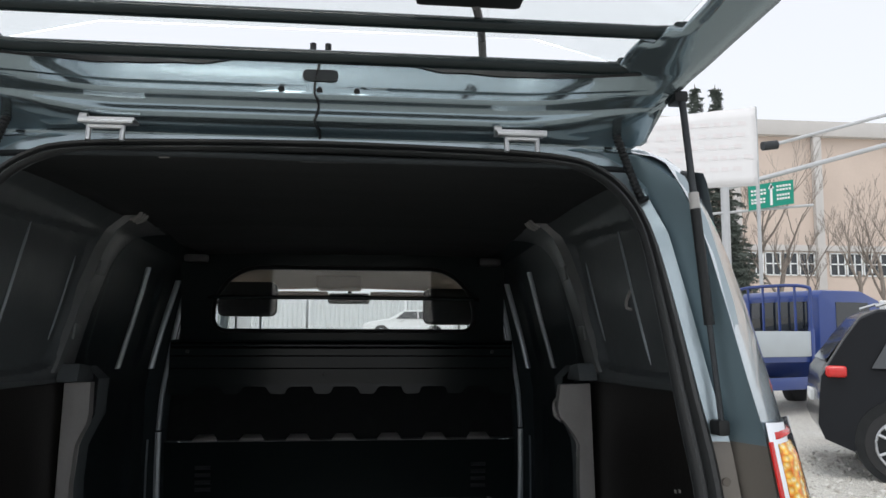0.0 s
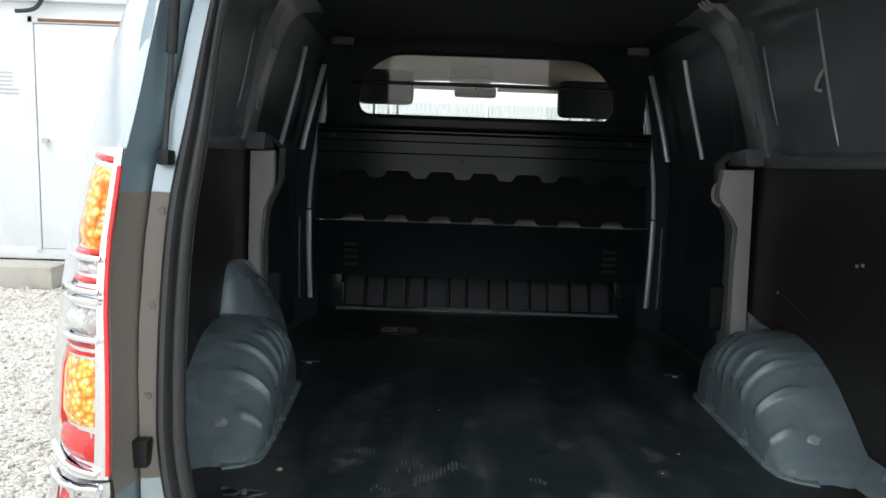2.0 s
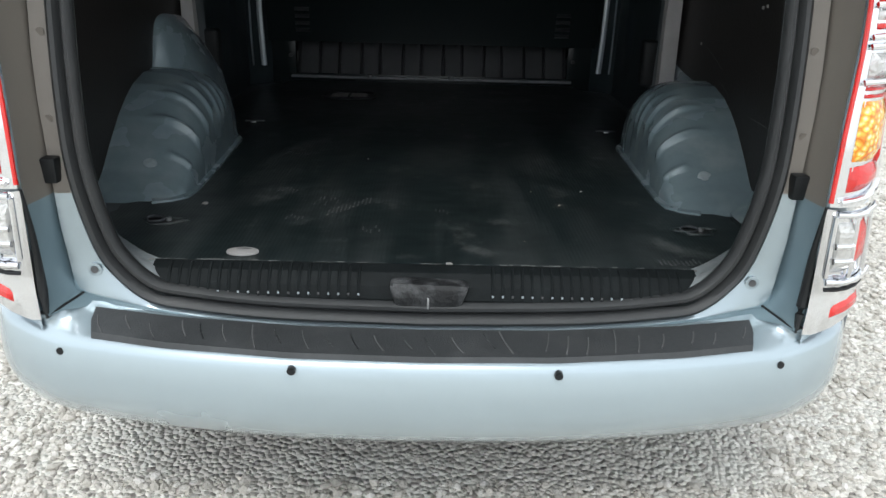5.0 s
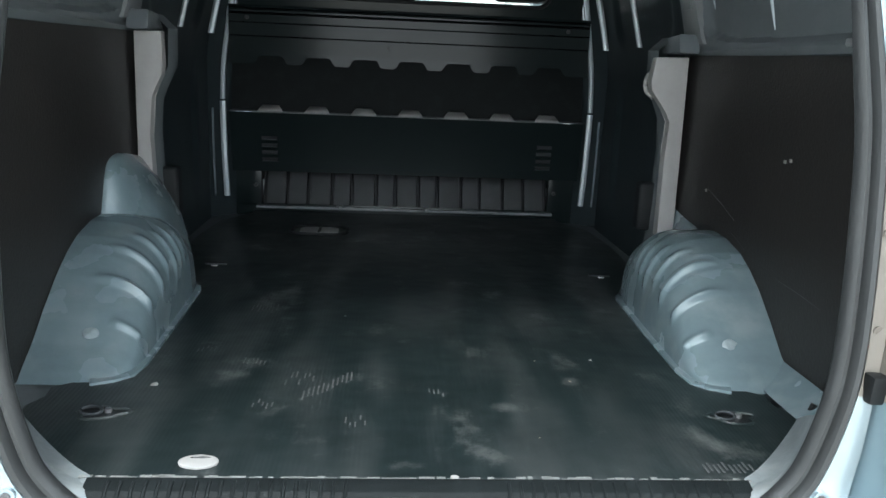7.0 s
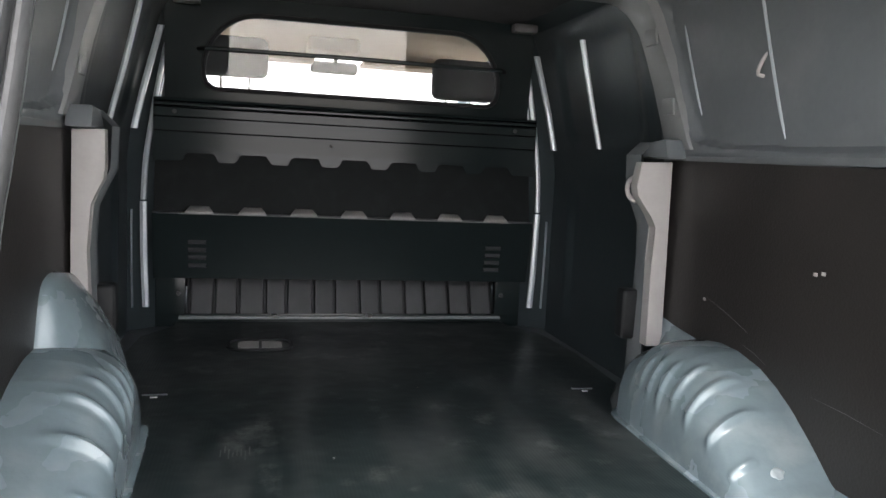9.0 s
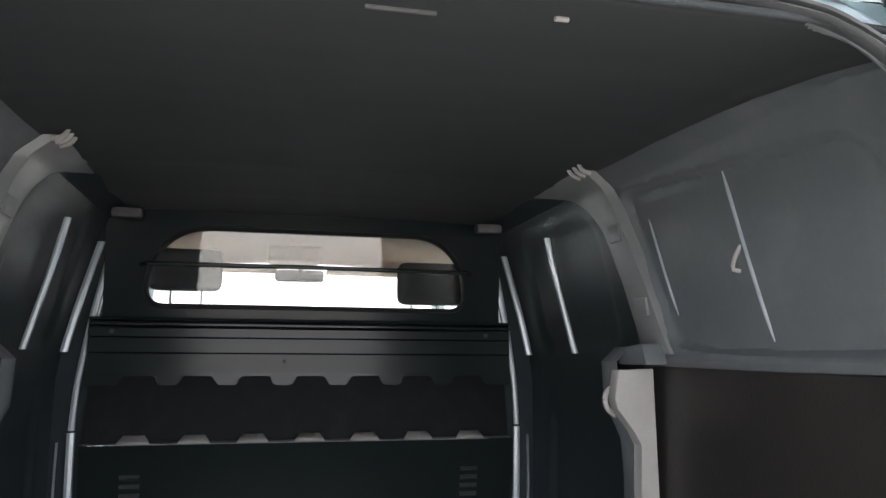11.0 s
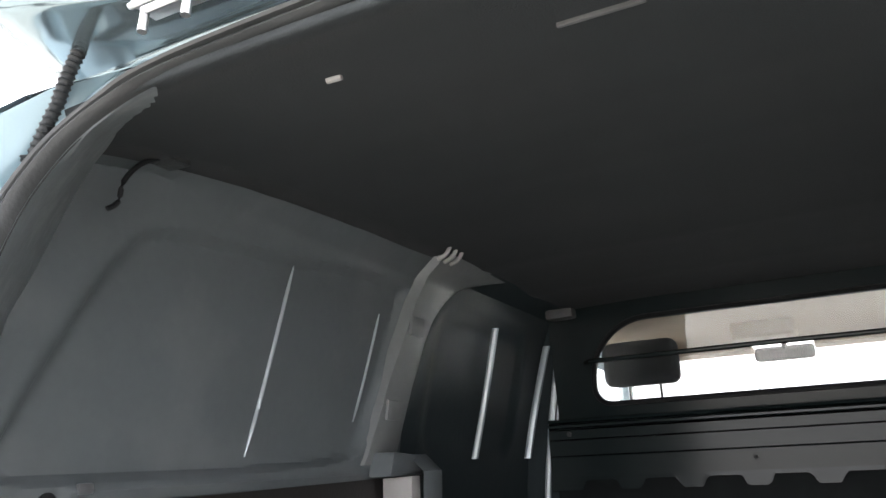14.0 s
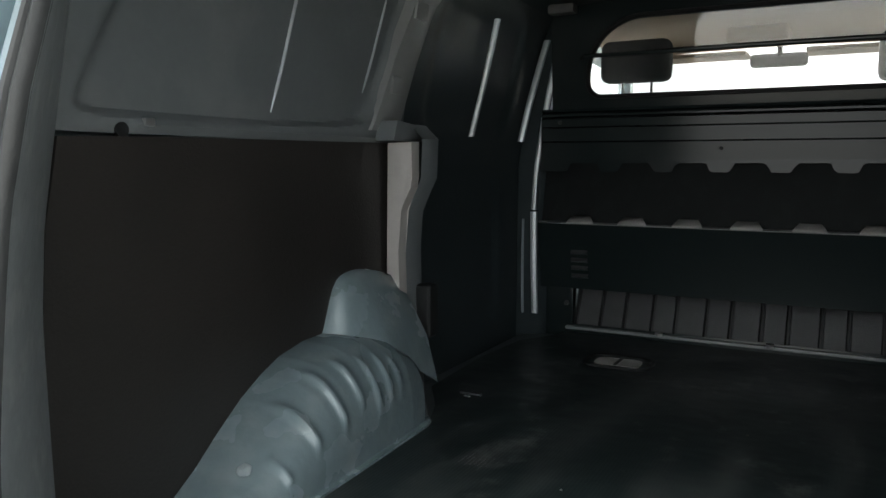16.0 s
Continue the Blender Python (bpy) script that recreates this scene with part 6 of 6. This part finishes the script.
        tagged(ob, "dark junk box on the shed roof", "box", "boxes on the shed roof")
    for k in range(7):
        x = -3.0 + rng.uniform(-0.12, 0.32)
        z = 2.585 + 0.03 * (k % 3)
        ob = link("white_scrap", box(x, x + rng.uniform(0.03, 0.09), Y + 0.02, Y + 0.1, 2.56, z + 0.02, 0.008), SHED_PAINT)
        tagged(ob, "pale scrap lying on the shed roof", "scrap", "pale scraps on the roof")
    ob = link("torn_strap", tube(smooth_line([(-3.44, Y - 0.07, 2.60), (-3.50, Y - 0.1, 2.50), (-3.58, Y - 0.1, 2.36), (-3.66, Y - 0.09, 2.32), (-3.78, Y - 0.08, 2.31)], 16), 0.018, 8), DARK_STEEL)
    tagged(ob, "torn dark strap hanging from the shed roof", "strap")


shed()


def utility_pole(x, y, h, arms, label):
    z0 = ground_z(x, y)
    p = empty("utility_pole", Matrix.Translation((x, y, z0)), label, "pole", "poles")
    part("mast", tube([(0, 0, 0), (0, 0, h)], 0.16, 12, radii=[0.2, 0.11]), GALV, p)
    for z, w in arms:
        a = part("cross_arm", box(-w, w, -0.05, 0.05, z - 0.05, z + 0.05, 0.01), GALV, p)
        for sx in (-1, -0.5, 0.5, 1):
            part("insulator", tube([(sx * w, 0, z - 0.35), (sx * w, 0, z + 0.25)], 0.06, 8), GALV, a)


utility_pole(-22.4, 45.0, 22.0, ((12.8, 1.3), (14.1, 1.3), (15.6, 1.4), (17.2, 1.3)), "tall grey power pole with insulators")
utility_pole(-29.0, 52.0, 21.0, ((13.0, 1.3), (15.0, 1.3)), "tall grey power pole with insulators")
for k, (z0, z1) in enumerate(((14.6, 15.6), (12.2, 13.4))):
    pts = [(-60 + 5 * i, 45 + 0.1 * i, z0 + (z1 - z0) * i / 12 - 0.8 * math.sin(i / 12 * math.pi)) for i in range(13)]
    tagged(link("power_line", tube(pts, 0.025, 6), BLACK_PLASTIC), "black overhead power line between poles", "cable", "power lines")


# ---- parked vehicles ----
def car(name, label, m, profile, width, glass_z, paint, wheels, r, rear_lamp=None, roof_in=0.16, windows=(), rear_glass=None):
    """A parked car: profile points (y, z) from tail to nose and back under it; its nose looks along +y."""
    c = empty(name, m, label, "car")
    bm = bmesh.new()
    xs = [-1, -0.97, -0.9, -0.6, 0, 0.6, 0.9, 0.97, 1]
    rings = []
    for u in xs:
        ring = []
        for y, z in profile:
            inset = roof_in * max(0, z - glass_z) / 0.6
            edge = max(0, abs(u) - 0.9) / 0.1
            yy = y * (1 - 0.018 * edge) if abs(u) > 0.5 else y
            ring.append(bm.verts.new((u * (width / 2 - inset), yy * (1 - 0.02 * abs(u) ** 3), z - 0.035 * edge ** 2 * (1 if z > glass_z else 0.3))))
        rings.append(ring)
    k = len(profile)
    for i in range(len(rings) - 1):
        for j in range(k):
            bm.faces.new([rings[i][j], rings[i][(j + 1) % k], rings[i + 1][(j + 1) % k], rings[i + 1][j]])
    bm.faces.new(rings[0])
    bm.faces.new(rings[-1][::-1])
    body = part("body", bm, paint, c, angle=40)
    for s in (-1, 1):
        for poly in windows:
            b2 = bmesh.new()
            b2.faces.new([b2.verts.new((s * (width / 2 - roof_in * max(0, z - glass_z) / 0.6 + 0.006), y, z)) for y, z in poly])
            part("side_window", b2, DARK_GLASS, c)
        for y in wheels:
            w = part("wheel", tube([(s * (width / 2 - 0.2), y, r), (s * (width / 2 - 0.02), y, r), (s * (width / 2 + 0.012), y, r)], r, 36, radii=[r, r, r - 0.025]), TYRE, c)
            part("wheel_housing", tube([(s * (width / 2 - 0.3), y, r + 0.02), (s * (width / 2 + 0.006), y, r + 0.02)], r + 0.06, 36), BLACK_PLASTIC, w)
            part("rim", tube([(s * (width / 2 - 0.01), y, r), (s * (width / 2 + 0.016), y, r)], r * 0.68, 32), BLACK_PLASTIC, w)
            ring = [(s * (width / 2 + 0.018), y + r * 0.67 * math.cos(2 * math.pi * q / 32), r + r * 0.67 * math.sin(2 * math.pi * q / 32)) for q in range(33)]
            part("rim_ring", tube(ring, 0.014, 8, cap=False), ALLOY, w)
            for q in range(10):
                a = 2 * math.pi * (q // 2) / 5 + (0.13 if q % 2 else -0.13)
                a2 = 2 * math.pi * (q // 2) / 5 + (0.2 if q % 2 else -0.2)
                part("spoke", tube([(s * (width / 2 + 0.02), y + 0.05 * math.cos(a), r + 0.05 * math.sin(a)), (s * (width / 2 + 0.022), y + r * 0.66 * math.cos(a2), r + r * 0.66 * math.sin(a2))], 0.016, 6), ALLOY, w)
        if rear_lamp:
            y, z, ly, lz = rear_lamp
            part("tail_light", box(s * width / 2 - 0.10, s * width / 2 + 0.003, y, y + ly, z, z + lz, 0.045, seg=4) if s > 0 else box(-width / 2 - 0.003, -width / 2 + 0.10, y, y + ly, z, z + lz, 0.045, seg=4), LENS_RED, c)
    if rear_glass:
        (y0, z0), (y1, z1) = rear_glass
        b2 = grid([[(-width / 2 + 0.2, y0, z0), (width / 2 - 0.2, y0, z0)], [(-width / 2 + 0.3, y1, z1), (width / 2 - 0.3, y1, z1)]])
        part("rear_window", b2, DARK_GLASS, c)
    return c


SUV_PROFILE = [(0.06, 0.40), (0.0, 0.55), (0.02, 0.80), (0.05, 1.05), (0.12, 1.15), (0.30, 1.42), (0.46, 1.62), (0.62, 1.69), (1.6, 1.74), (2.4, 1.70), (3.2, 1.18), (3.5, 1.10), (4.3, 0.98), (4.55, 0.82), (4.62, 0.5), (4.5, 0.30), (0.3, 0.30)]
suv = car("suv", "dark grey estate car parked on the gravel", Matrix.Translation((5.10, 8.47, 0.0)) @ Matrix.Rotation(radians(-118), 4, "Z"), SUV_PROFILE, 1.86, 1.02, SUV_PAINT, (0.74, 3.45), 0.36, (0.085, 1.0, 0.2, 0.12), 0.2,
          (((0.50, 1.10), (1.45, 1.08), (1.45, 1.58), (0.78, 1.56)), ((1.52, 1.08), (2.3, 1.07), (2.25, 1.58), (1.52, 1.58)), ((2.36, 1.07), (3.0, 1.1), (2.4, 1.56))), ((0.10, 1.16), (0.44, 1.60)))
part("roof_bar", tube([(-0.64, 0.6, 1.72), (-0.64, 0.75, 1.77), (-0.64, 2.1, 1.79), (-0.64, 2.3, 1.74)], 0.018, 8), STEEL, suv)
part("roof_bar", tube([(0.64, 0.6, 1.72), (0.64, 0.75, 1.77), (0.64, 2.1, 1.79), (0.64, 2.3, 1.74)], 0.018, 8), STEEL, suv)
part("aerial_fin", box(-0.03, 0.03, 0.72, 0.92, 1.69, 1.80, 0.02), SIGN_WHITE, suv)
part("number_plate", box(-0.26, 0.26, -0.02, 0.02, 0.72, 0.83, 0.005), SIGN_WHITE, suv)

SEDAN_PROFILE = [(0.05, 0.35), (0.0, 0.6), (0.05, 0.95), (0.5, 1.02), (0.75, 1.06), (1.35, 1.42), (1.8, 1.48), (2.5, 1.45), (3.25, 1.05), (4.3, 0.88), (4.6, 0.7), (4.65, 0.4), (4.4, 0.25), (0.3, 0.25)]
sedan = car("sedan", "white saloon car parked beyond the van", Matrix.Translation((4.7, 40.0, ground_z(0, 40) + 0.0)) @ Matrix.Rotation(radians(90), 4, "Z"), SEDAN_PROFILE, 1.8, 0.95, WHITE_PAINT, (0.95, 3.65), 0.32, (0.0, 0.75, 0.2, 0.14), 0.18,
            (((0.95, 1.04), (1.75, 1.04), (1.75, 1.40), (1.4, 1.40)), ((1.82, 1.04), (2.95, 1.03), (2.45, 1.40), (1.82, 1.40))))


def truck():
    m = Matrix.Translation((4.63, 12.08, ground_z(6, 12.1))) @ Matrix.Rotation(radians(-71), 4, "Z")
    t = empty("truck", m, "small blue cargo truck with a pale drop-side bed", "truck")
    # nose along +y; bed from y 0 to 2.7, cab beyond
    part("cab", prism([(2.85, 0.55), (2.85, 1.95), (2.95, 2.05), (3.9, 2.05), (4.35, 1.9), (4.75, 1.25), (4.85, 0.55)], "x", -0.84, 0.84, bevel=0.05), TRUCK_BLUE, t, angle=40)
    part("rear_window", box(-0.62, 0.62, 2.83, 2.845, 1.32, 1.86, 0.006), DARK_GLASS, t)
    for s in (-1, 1):
        part("door_window", prism([(3.25, 1.3), (4.25, 1.3), (4.05, 1.85), (3.25, 1.85)], "x", s * 0.842, s * 0.848), DARK_GLASS, t)
        for y, r in ((0.75, 0.29), (4.1, 0.31)):
            w = part("wheel", tube([(s * 0.62, y, r), (s * 0.66, y, r), (s * 0.80, y, r), (s * 0.82, y, r)], r, 28, radii=[r - 0.02, r, r, r - 0.03]), TYRE, t)
            part("rim", tube([(s * 0.81, y, r), (s * 0.825, y, r)], r * 0.6, 20), ALLOY, w)
        part("bed_side", box(s * 0.80 - 0.02, s * 0.80 + 0.02, 0.02, 2.72, 0.95, 1.36, 0.008), TRUCK_GREY, t)
        part("bed_post", box(s * 0.80 - 0.03, s * 0.80 + 0.03, 2.66, 2.74, 0.75, 1.40, 0.006), TRUCK_BLUE, t)
        part("chassis_rail", box(s * 0.35 - 0.04, s * 0.35 + 0.04, 0.1, 4.3, 0.40, 0.55, 0.01), BLACK_PLASTIC, t)
        part("under_guard", box(s * 0.78 - 0.02, s * 0.78 + 0.02, 1.2, 2.6, 0.42, 0.62, 0.01), TRUCK_BLUE, t)
    part("tail_board", box(-0.80, 0.80, -0.02, 0.02, 0.98, 1.36, 0.008), TRUCK_GREY, t)
    for z in (1.10, 1.22):
        part("board_rib", box(-0.78, 0.78, -0.032, -0.018, z - 0.012, z + 0.012, 0.004), TRUCK_GREY, t)
    part("rear_frame", box(-0.82, 0.82, -0.02, 0.08, 0.72, 0.96, 0.01), TRUCK_BLUE, t)
    part("rear_guard", box(-0.8, 0.8, 0.0, 0.06, 0.45, 0.68, 0.01), TRUCK_BLUE, t)
    part("bed_floor", box(-0.79, 0.79, 0.02, 2.72, 0.86, 0.95, 0.005), TRUCK_BLUE, t)
    # guard arch behind the cab
    arch = smooth_line([(-0.80, 2.70, 0.96), (-0.80, 2.70, 1.9), (-0.72, 2.70, 2.1), (0, 2.70, 2.14), (0.72, 2.70, 2.1), (0.80, 2.70, 1.9), (0.80, 2.70, 0.96)], 30)
    g = part("guard_arch", tube(arch, 0.03, 8), TRUCK_BLUE, t)
    for x in (-0.5, -0.17, 0.17, 0.5):
        part("guard_bar", tube([(x, 2.70, 0.96), (x, 2.70, 2.11)], 0.022, 8), TRUCK_BLUE, g)


truck()
WAGON = [(0.05, 0.40), (0.0, 0.9), (0.2, 1.5), (0.45, 1.74), (2.4, 1.76), (3.2, 1.15), (4.4, 0.98), (4.6, 0.5), (4.4, 0.3), (0.3, 0.3)]
car("minivan", "grey people carrier parked behind the blue truck", Matrix.Translation((11.5, 18.5, ground_z(0, 18.5))) @ Matrix.Rotation(radians(-62), 4, "Z"), WAGON, 1.85, 1.0, GALV, (0.9, 3.6), 0.34, None, 0.18,
    (((0.5, 1.1), (1.5, 1.1), (1.5, 1.6), (0.7, 1.6)), ((1.6, 1.1), (2.8, 1.1), (2.3, 1.6), (1.6, 1.6))))


# ---- street side to the right ----
def banner():
    b = empty("banner", Matrix.Translation((11.2, 24.0, ground_z(11, 24))), "large white cloth banner with faded print on poles", "banner")
    z0 = ground_z(11, 24)
    rows = []
    for i in range(9):
        f = i / 8
        rows.append([(-2.5 + 4.4 * j / 16, 0.006 * math.sin(j * 0.8 + i), 5.9 - z0 + 0.3 * (j / 16) + 2.35 * f + 0.35 * (j / 16) * f) for j in range(17)])
    cl = part("cloth", grid(rows), BANNER, b)
    thick(cl, 0.01)
    rng = random.Random(2)
    for k in range(5):
        z = 6.6 - z0 + 0.38 * k
        x = -2.1
        while x < 1.5:
            w = rng.uniform(0.12, 0.4)
            part("print_bar", box(x, x + w, -0.0135, -0.0125, z + 0.09 * x, z + 0.09 * x + 0.14), PALE_RED, b)
            x += w + rng.uniform(0.08, 0.25)
    for x in (-2.5, 1.9):
        part("post", tube([(x, 0.06, 0), (x, 0.06, 8.9 - z0)], 0.06, 10), GALV, b)


banner()


def sign_gantry():
    x, y = 17.4, 35.0
    z0 = ground_z(x, y)
    g = empty("road_sign", Matrix.Translation((x, y, z0)), "green road direction sign on a steel gantry arm", "road sign")
    part("mast", tube([(0, 0, 0), (0, 0, 8.6 - z0)], 0.2, 14), GALV, g)
    part("arm", tube([(0, 0, 8.2 - z0), (9.5, 0, 10.9 - z0)], 0.12, 10), GALV, g)
    part("arm", tube([(-1.2, 0, 6.9 - z0), (4.5, 0, 7.5 - z0)], 0.07, 8), GALV, g)
    p = part("panel", prism([(1.1, 7.12 - z0), (3.4, 7.52 - z0), (3.4, 8.7 - z0), (1.1, 8.33 - z0)], "y", -0.2, -0.14), SIGN_GREEN, g, "green sign face with white lettering bars")
    part("border", prism([(2.18, 7.4 - z0), (2.30, 7.42 - z0), (2.30, 8.4 - z0), (2.18, 8.38 - z0)], "y", -0.22, -0.2), SIGN_WHITE, p)
    part("arrow_head", prism([(2.08, 8.2 - z0), (2.40, 8.25 - z0), (2.24, 8.48 - z0)], "y", -0.22, -0.2), SIGN_WHITE, p)
    for (xa, w, z) in ((1.22, 0.8, 8.05), (1.22, 0.8, 7.88), (1.22, 0.75, 7.62), (1.22, 0.75, 7.47), (2.52, 0.78, 8.34), (2.52, 0.78, 8.16), (2.52, 0.7, 7.9), (2.52, 0.7, 7.72)):
        n = 5
        for k in range(n):
            xb = xa + w * k / n
            part("letter_bar", box(xb, xb + w / n * 0.7, -0.215, -0.2, z - z0 - 0.05 + 0.16 * (xb - xa), z - z0 + 0.05 + 0.16 * (xb - xa)), SIGN_WHITE, p)
    part("traffic_camera", tube([(2.0, 0, 10.35 - z0), (2.75, 0, 10.45 - z0)], 0.22, 12), DARK_STEEL, g)
    part("arm", tube([(2.6, 0, 10.45 - z0), (9.5, 0, 12.4 - z0)], 0.09, 8), GALV, g)


sign_gantry()


def school():
    """Long brown brick building with pale columns and a band of white-framed windows."""
    X0, X1, Y = 20.0, 75.0, 60.0
    z0 = ground_z(0, 60)
    b = empty("building", Matrix.Translation((X0, Y, z0)), "long brown brick building with pale columns and a flat roof", "building")
    W = X1 - X0
    part("wall", box(0, W, 0, 14, 0, 17.0), BRICK_FAR, b)
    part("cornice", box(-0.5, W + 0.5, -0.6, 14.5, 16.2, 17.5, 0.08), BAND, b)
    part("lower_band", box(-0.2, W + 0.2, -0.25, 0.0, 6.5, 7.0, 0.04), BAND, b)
    for k in range(8):
        x = 3.5 + 7.2 * k
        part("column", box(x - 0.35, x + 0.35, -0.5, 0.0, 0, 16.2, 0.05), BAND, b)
        for j in range(4):
            xa = x + 0.9 + 1.5 * j
            w = part("window", box(xa, xa + 1.35, -0.03, 0.02, 4.5, 6.3), DARK_GLASS, b)
            for xx in (xa, xa + 0.67, xa + 1.3):
                part("frame_bar", box(xx, xx + 0.1, -0.1, -0.03, 4.45, 6.35), SIGN_WHITE, w)
            for zz in (4.45, 5.4, 6.3):
                part("frame_bar", box(xa, xa + 1.4, -0.1, -0.031, zz, zz + 0.1), SIGN_WHITE, w)


school()


def bare_tree(x, y, h, seed, label="bare grey-brown street tree in winter"):
    rng = random.Random(seed)
    z0 = ground_z(x, y)
    t = empty("tree", Matrix.Translation((x, y, z0)), label, "tree", "bare trees along the street")
    bm = bmesh.new()
    tubes = []

    def grow(p, d, length, r, depth):
        pts, radii = [p], [r]
        q = p
        dd = d.copy()
        n = 4
        for k in range(n):
            dd = (dd + Vector((rng.uniform(-0.16, 0.16), rng.uniform(-0.16, 0.16), 0.08))).normalized()
            q = q + dd * length / n
            pts.append(q)
            radii.append(r * (1 - 0.45 * (k + 1) / n))
        tubes.append((pts, radii, depth))
        if depth > 0:
            for k in range(rng.randint(3, 4) if depth > 1 else 4):
                i = rng.randint(2, n)
                a = rng.uniform(0, 2 * math.pi)
                side = Vector((math.cos(a), math.sin(a), 0))
                nd = (dd * 0.75 + side * rng.uniform(0.35, 0.7) + Vector((0, 0, 0.25))).normalized()
                grow(pts[i], nd, length * rng.uniform(0.5, 0.72), radii[i] * 0.62, depth - 1)
    grow(Vector((0, 0, 0)), Vector((rng.uniform(-0.05, 0.05), 0, 1)), h * 0.42, h * 0.014 + 0.03, 4)
    for pts, radii, depth in tubes:
        if depth >= 3:
            tube(pts, 0.1, 7, bm, radii=radii)
    part("trunk", bm, BARK, t)
    bm = bmesh.new()
    for pts, radii, depth in tubes:
        if depth < 3:
            tube(pts, 0.1, 4, bm, cap=False, radii=[max(r, 0.008) for r in radii])
    part("crown", bm, BARK, t)


for k, (x, y, h) in enumerate(((22.6, 40, 11.0), (25.0, 41, 8.0), (26.6, 39, 9.0), (29.0, 40, 10.5), (23.8, 47, 14.5), (31.5, 42, 10), (17.0, 42, 10))):
    bare_tree(x, y, h, 20 + k)


def conifer(x, y, h, seed):
    rng = random.Random(seed)
    z0 = ground_z(x, y)
    t = empty("conifer", Matrix.Translation((x, y, z0)), "tall dark evergreen conifer with drooping boughs", "tree", "conifers behind the banner")
    part("trunk", tube([(0, 0, 0), (0, 0, h * 0.5), (0, 0, h)], 0.2, 8, radii=[0.22, 0.13, 0.02]), BARK, t)
    vs, fs = [], []
    z = h * 0.12
    while z < h * 0.99:
        f = 1 - z / h
        reach = (0.25 + 2.6 * f) * rng.uniform(0.75, 1.1)
        for k in range(int(6 + 5 * f)):
            a = rng.uniform(0, 2 * math.pi)
            rr = reach * rng.uniform(0.6, 1.1)
            n = int(7 + 10 * f)
            for j in range(n):
                q = (j + 0.5) / n
                c = Vector((math.cos(a) * rr * q, math.sin(a) * rr * q, z - 0.25 * rr * q * q + 0.1 * rr * q))
                for _ in range(8):
                    d = Vector((rng.uniform(-1, 1), rng.uniform(-1, 1), rng.uniform(-0.9, 0.4))).normalized() * rng.uniform(0.12, 0.3)
                    e = Vector((rng.uniform(-1, 1), rng.uniform(-1, 1), rng.uniform(-1, 1))).normalized() * 0.05
                    i = len(vs)
                    vs += [c - e, c + e, c + d]
                    fs.append((i, i + 1, i + 2))
        z += 0.22 + 0.16 * f
    me = bpy.data.meshes.new("crown")
    me.from_pydata([tuple(v) for v in vs], [], fs)
    me.materials.append(NEEDLES)
    ob = new("crown", me)
    ob.parent = t


for k, (x, y, h) in enumerate(((18.8, 41, 14.5), (20.5, 42, 14.8), (19.8, 39.5, 7.0), (21.6, 43, 8.5), (32.6, 41, 8.0))):
    conifer(x, y, h, 60 + k)


def far_wall():
    """Pale corrugated containers beyond the van, seen through the windscreen."""
    for k, (x, w) in enumerate(((-9.5, 6.0), (-3.2, 6.0), (3.1, 6.0), (9.4, 6.0))):
        z0 = ground_z(0, 50)
        c = empty("container", Matrix.Translation((x, 50.0, z0)), "pale grey corrugated shipping container in the distance", "container", "row of containers")
        xs = [0.3 * i / 4 for i in range(int(w / 0.3 * 4) + 1)]
        rows = [[(v, 0.06 if (i % 4) in (1, 2) else 0.0, z) for i, v in enumerate(xs)] for z in (0, 2.5)]
        bm = grid(rows)
        part("front_wall", bm, SHED_PAINT, c, smooth=False)
        part("body", box(0, w, 0.1, 2.4, 0, 2.55, 0.03), SHED_PAINT, c)
        part("corner_post", box(-0.06, 0.06, -0.04, 0.12, 0, 2.6, 0.01), SHED_PAINT, c)


far_wall()


# ---- loose stones ----
def stones():
    bm0 = bmesh.new()
    bmesh.ops.create_icosphere(bm0, subdivisions=1, radius=1.0)
    bv = np.array([v.co[:] for v in bm0.verts])
    bf = np.array([[v.index for v in f.verts] for f in bm0.faces])
    bm0.free()
    rng = np.random.default_rng(11)
    spots = []
    for (x0, x1, y0, y1, n, r0, r1) in ((-1.9, 1.9, 0.35, 1.6, 9500, 0.005, 0.014), (-3.0, -0.9, 1.2, 3.4, 9000, 0.005, 0.016), (-4.6, -0.9, 3.0, 6.6, 6500, 0.008, 0.020), (0.9, 2.4, 0.9, 4.0, 7500, 0.005, 0.016), (2.2, 8.5, 4.0, 9.5, 3000, 0.012, 0.028)):
        p = np.column_stack([rng.uniform(x0, x1, n), rng.uniform(y0, y1, n), r0 + (r1 - r0) * rng.random(n) ** 2.2])
        spots.append(p)
    p = np.concatenate(spots)
    n = len(p)
    sc = p[:, 2:3] * rng.uniform(0.7, 1.25, (n, 3))
    sc[:, 2] *= 0.75
    ang = rng.uniform(0, 2 * np.pi, n)
    v = bv[None] * (1 + rng.uniform(-0.22, 0.22, (n, len(bv), 1)))
    v = v * sc[:, None, :]
    c, s_ = np.cos(ang)[:, None], np.sin(ang)[:, None]
    x = v[..., 0] * c - v[..., 1] * s_ + p[:, 0:1]
    y = v[..., 0] * s_ + v[..., 1] * c + p[:, 1:2]
    z = v[..., 2] + sc[:, 2:3] * 0.35
    verts = np.stack([x, y, z], -1).reshape(-1, 3)
    faces = (bf[None] + (np.arange(n) * len(bv))[:, None, None]).reshape(-1, 3)
    me = bpy.data.meshes.new("gravel_stones")
    me.from_pydata(verts.tolist(), [], faces.tolist())
    me.materials.append(STONE)
    ob = new("gravel_stones", me)
    tagged(ob, "loose crushed grey and beige stones lying on the yard", "gravel", kind="stuff")


stones()
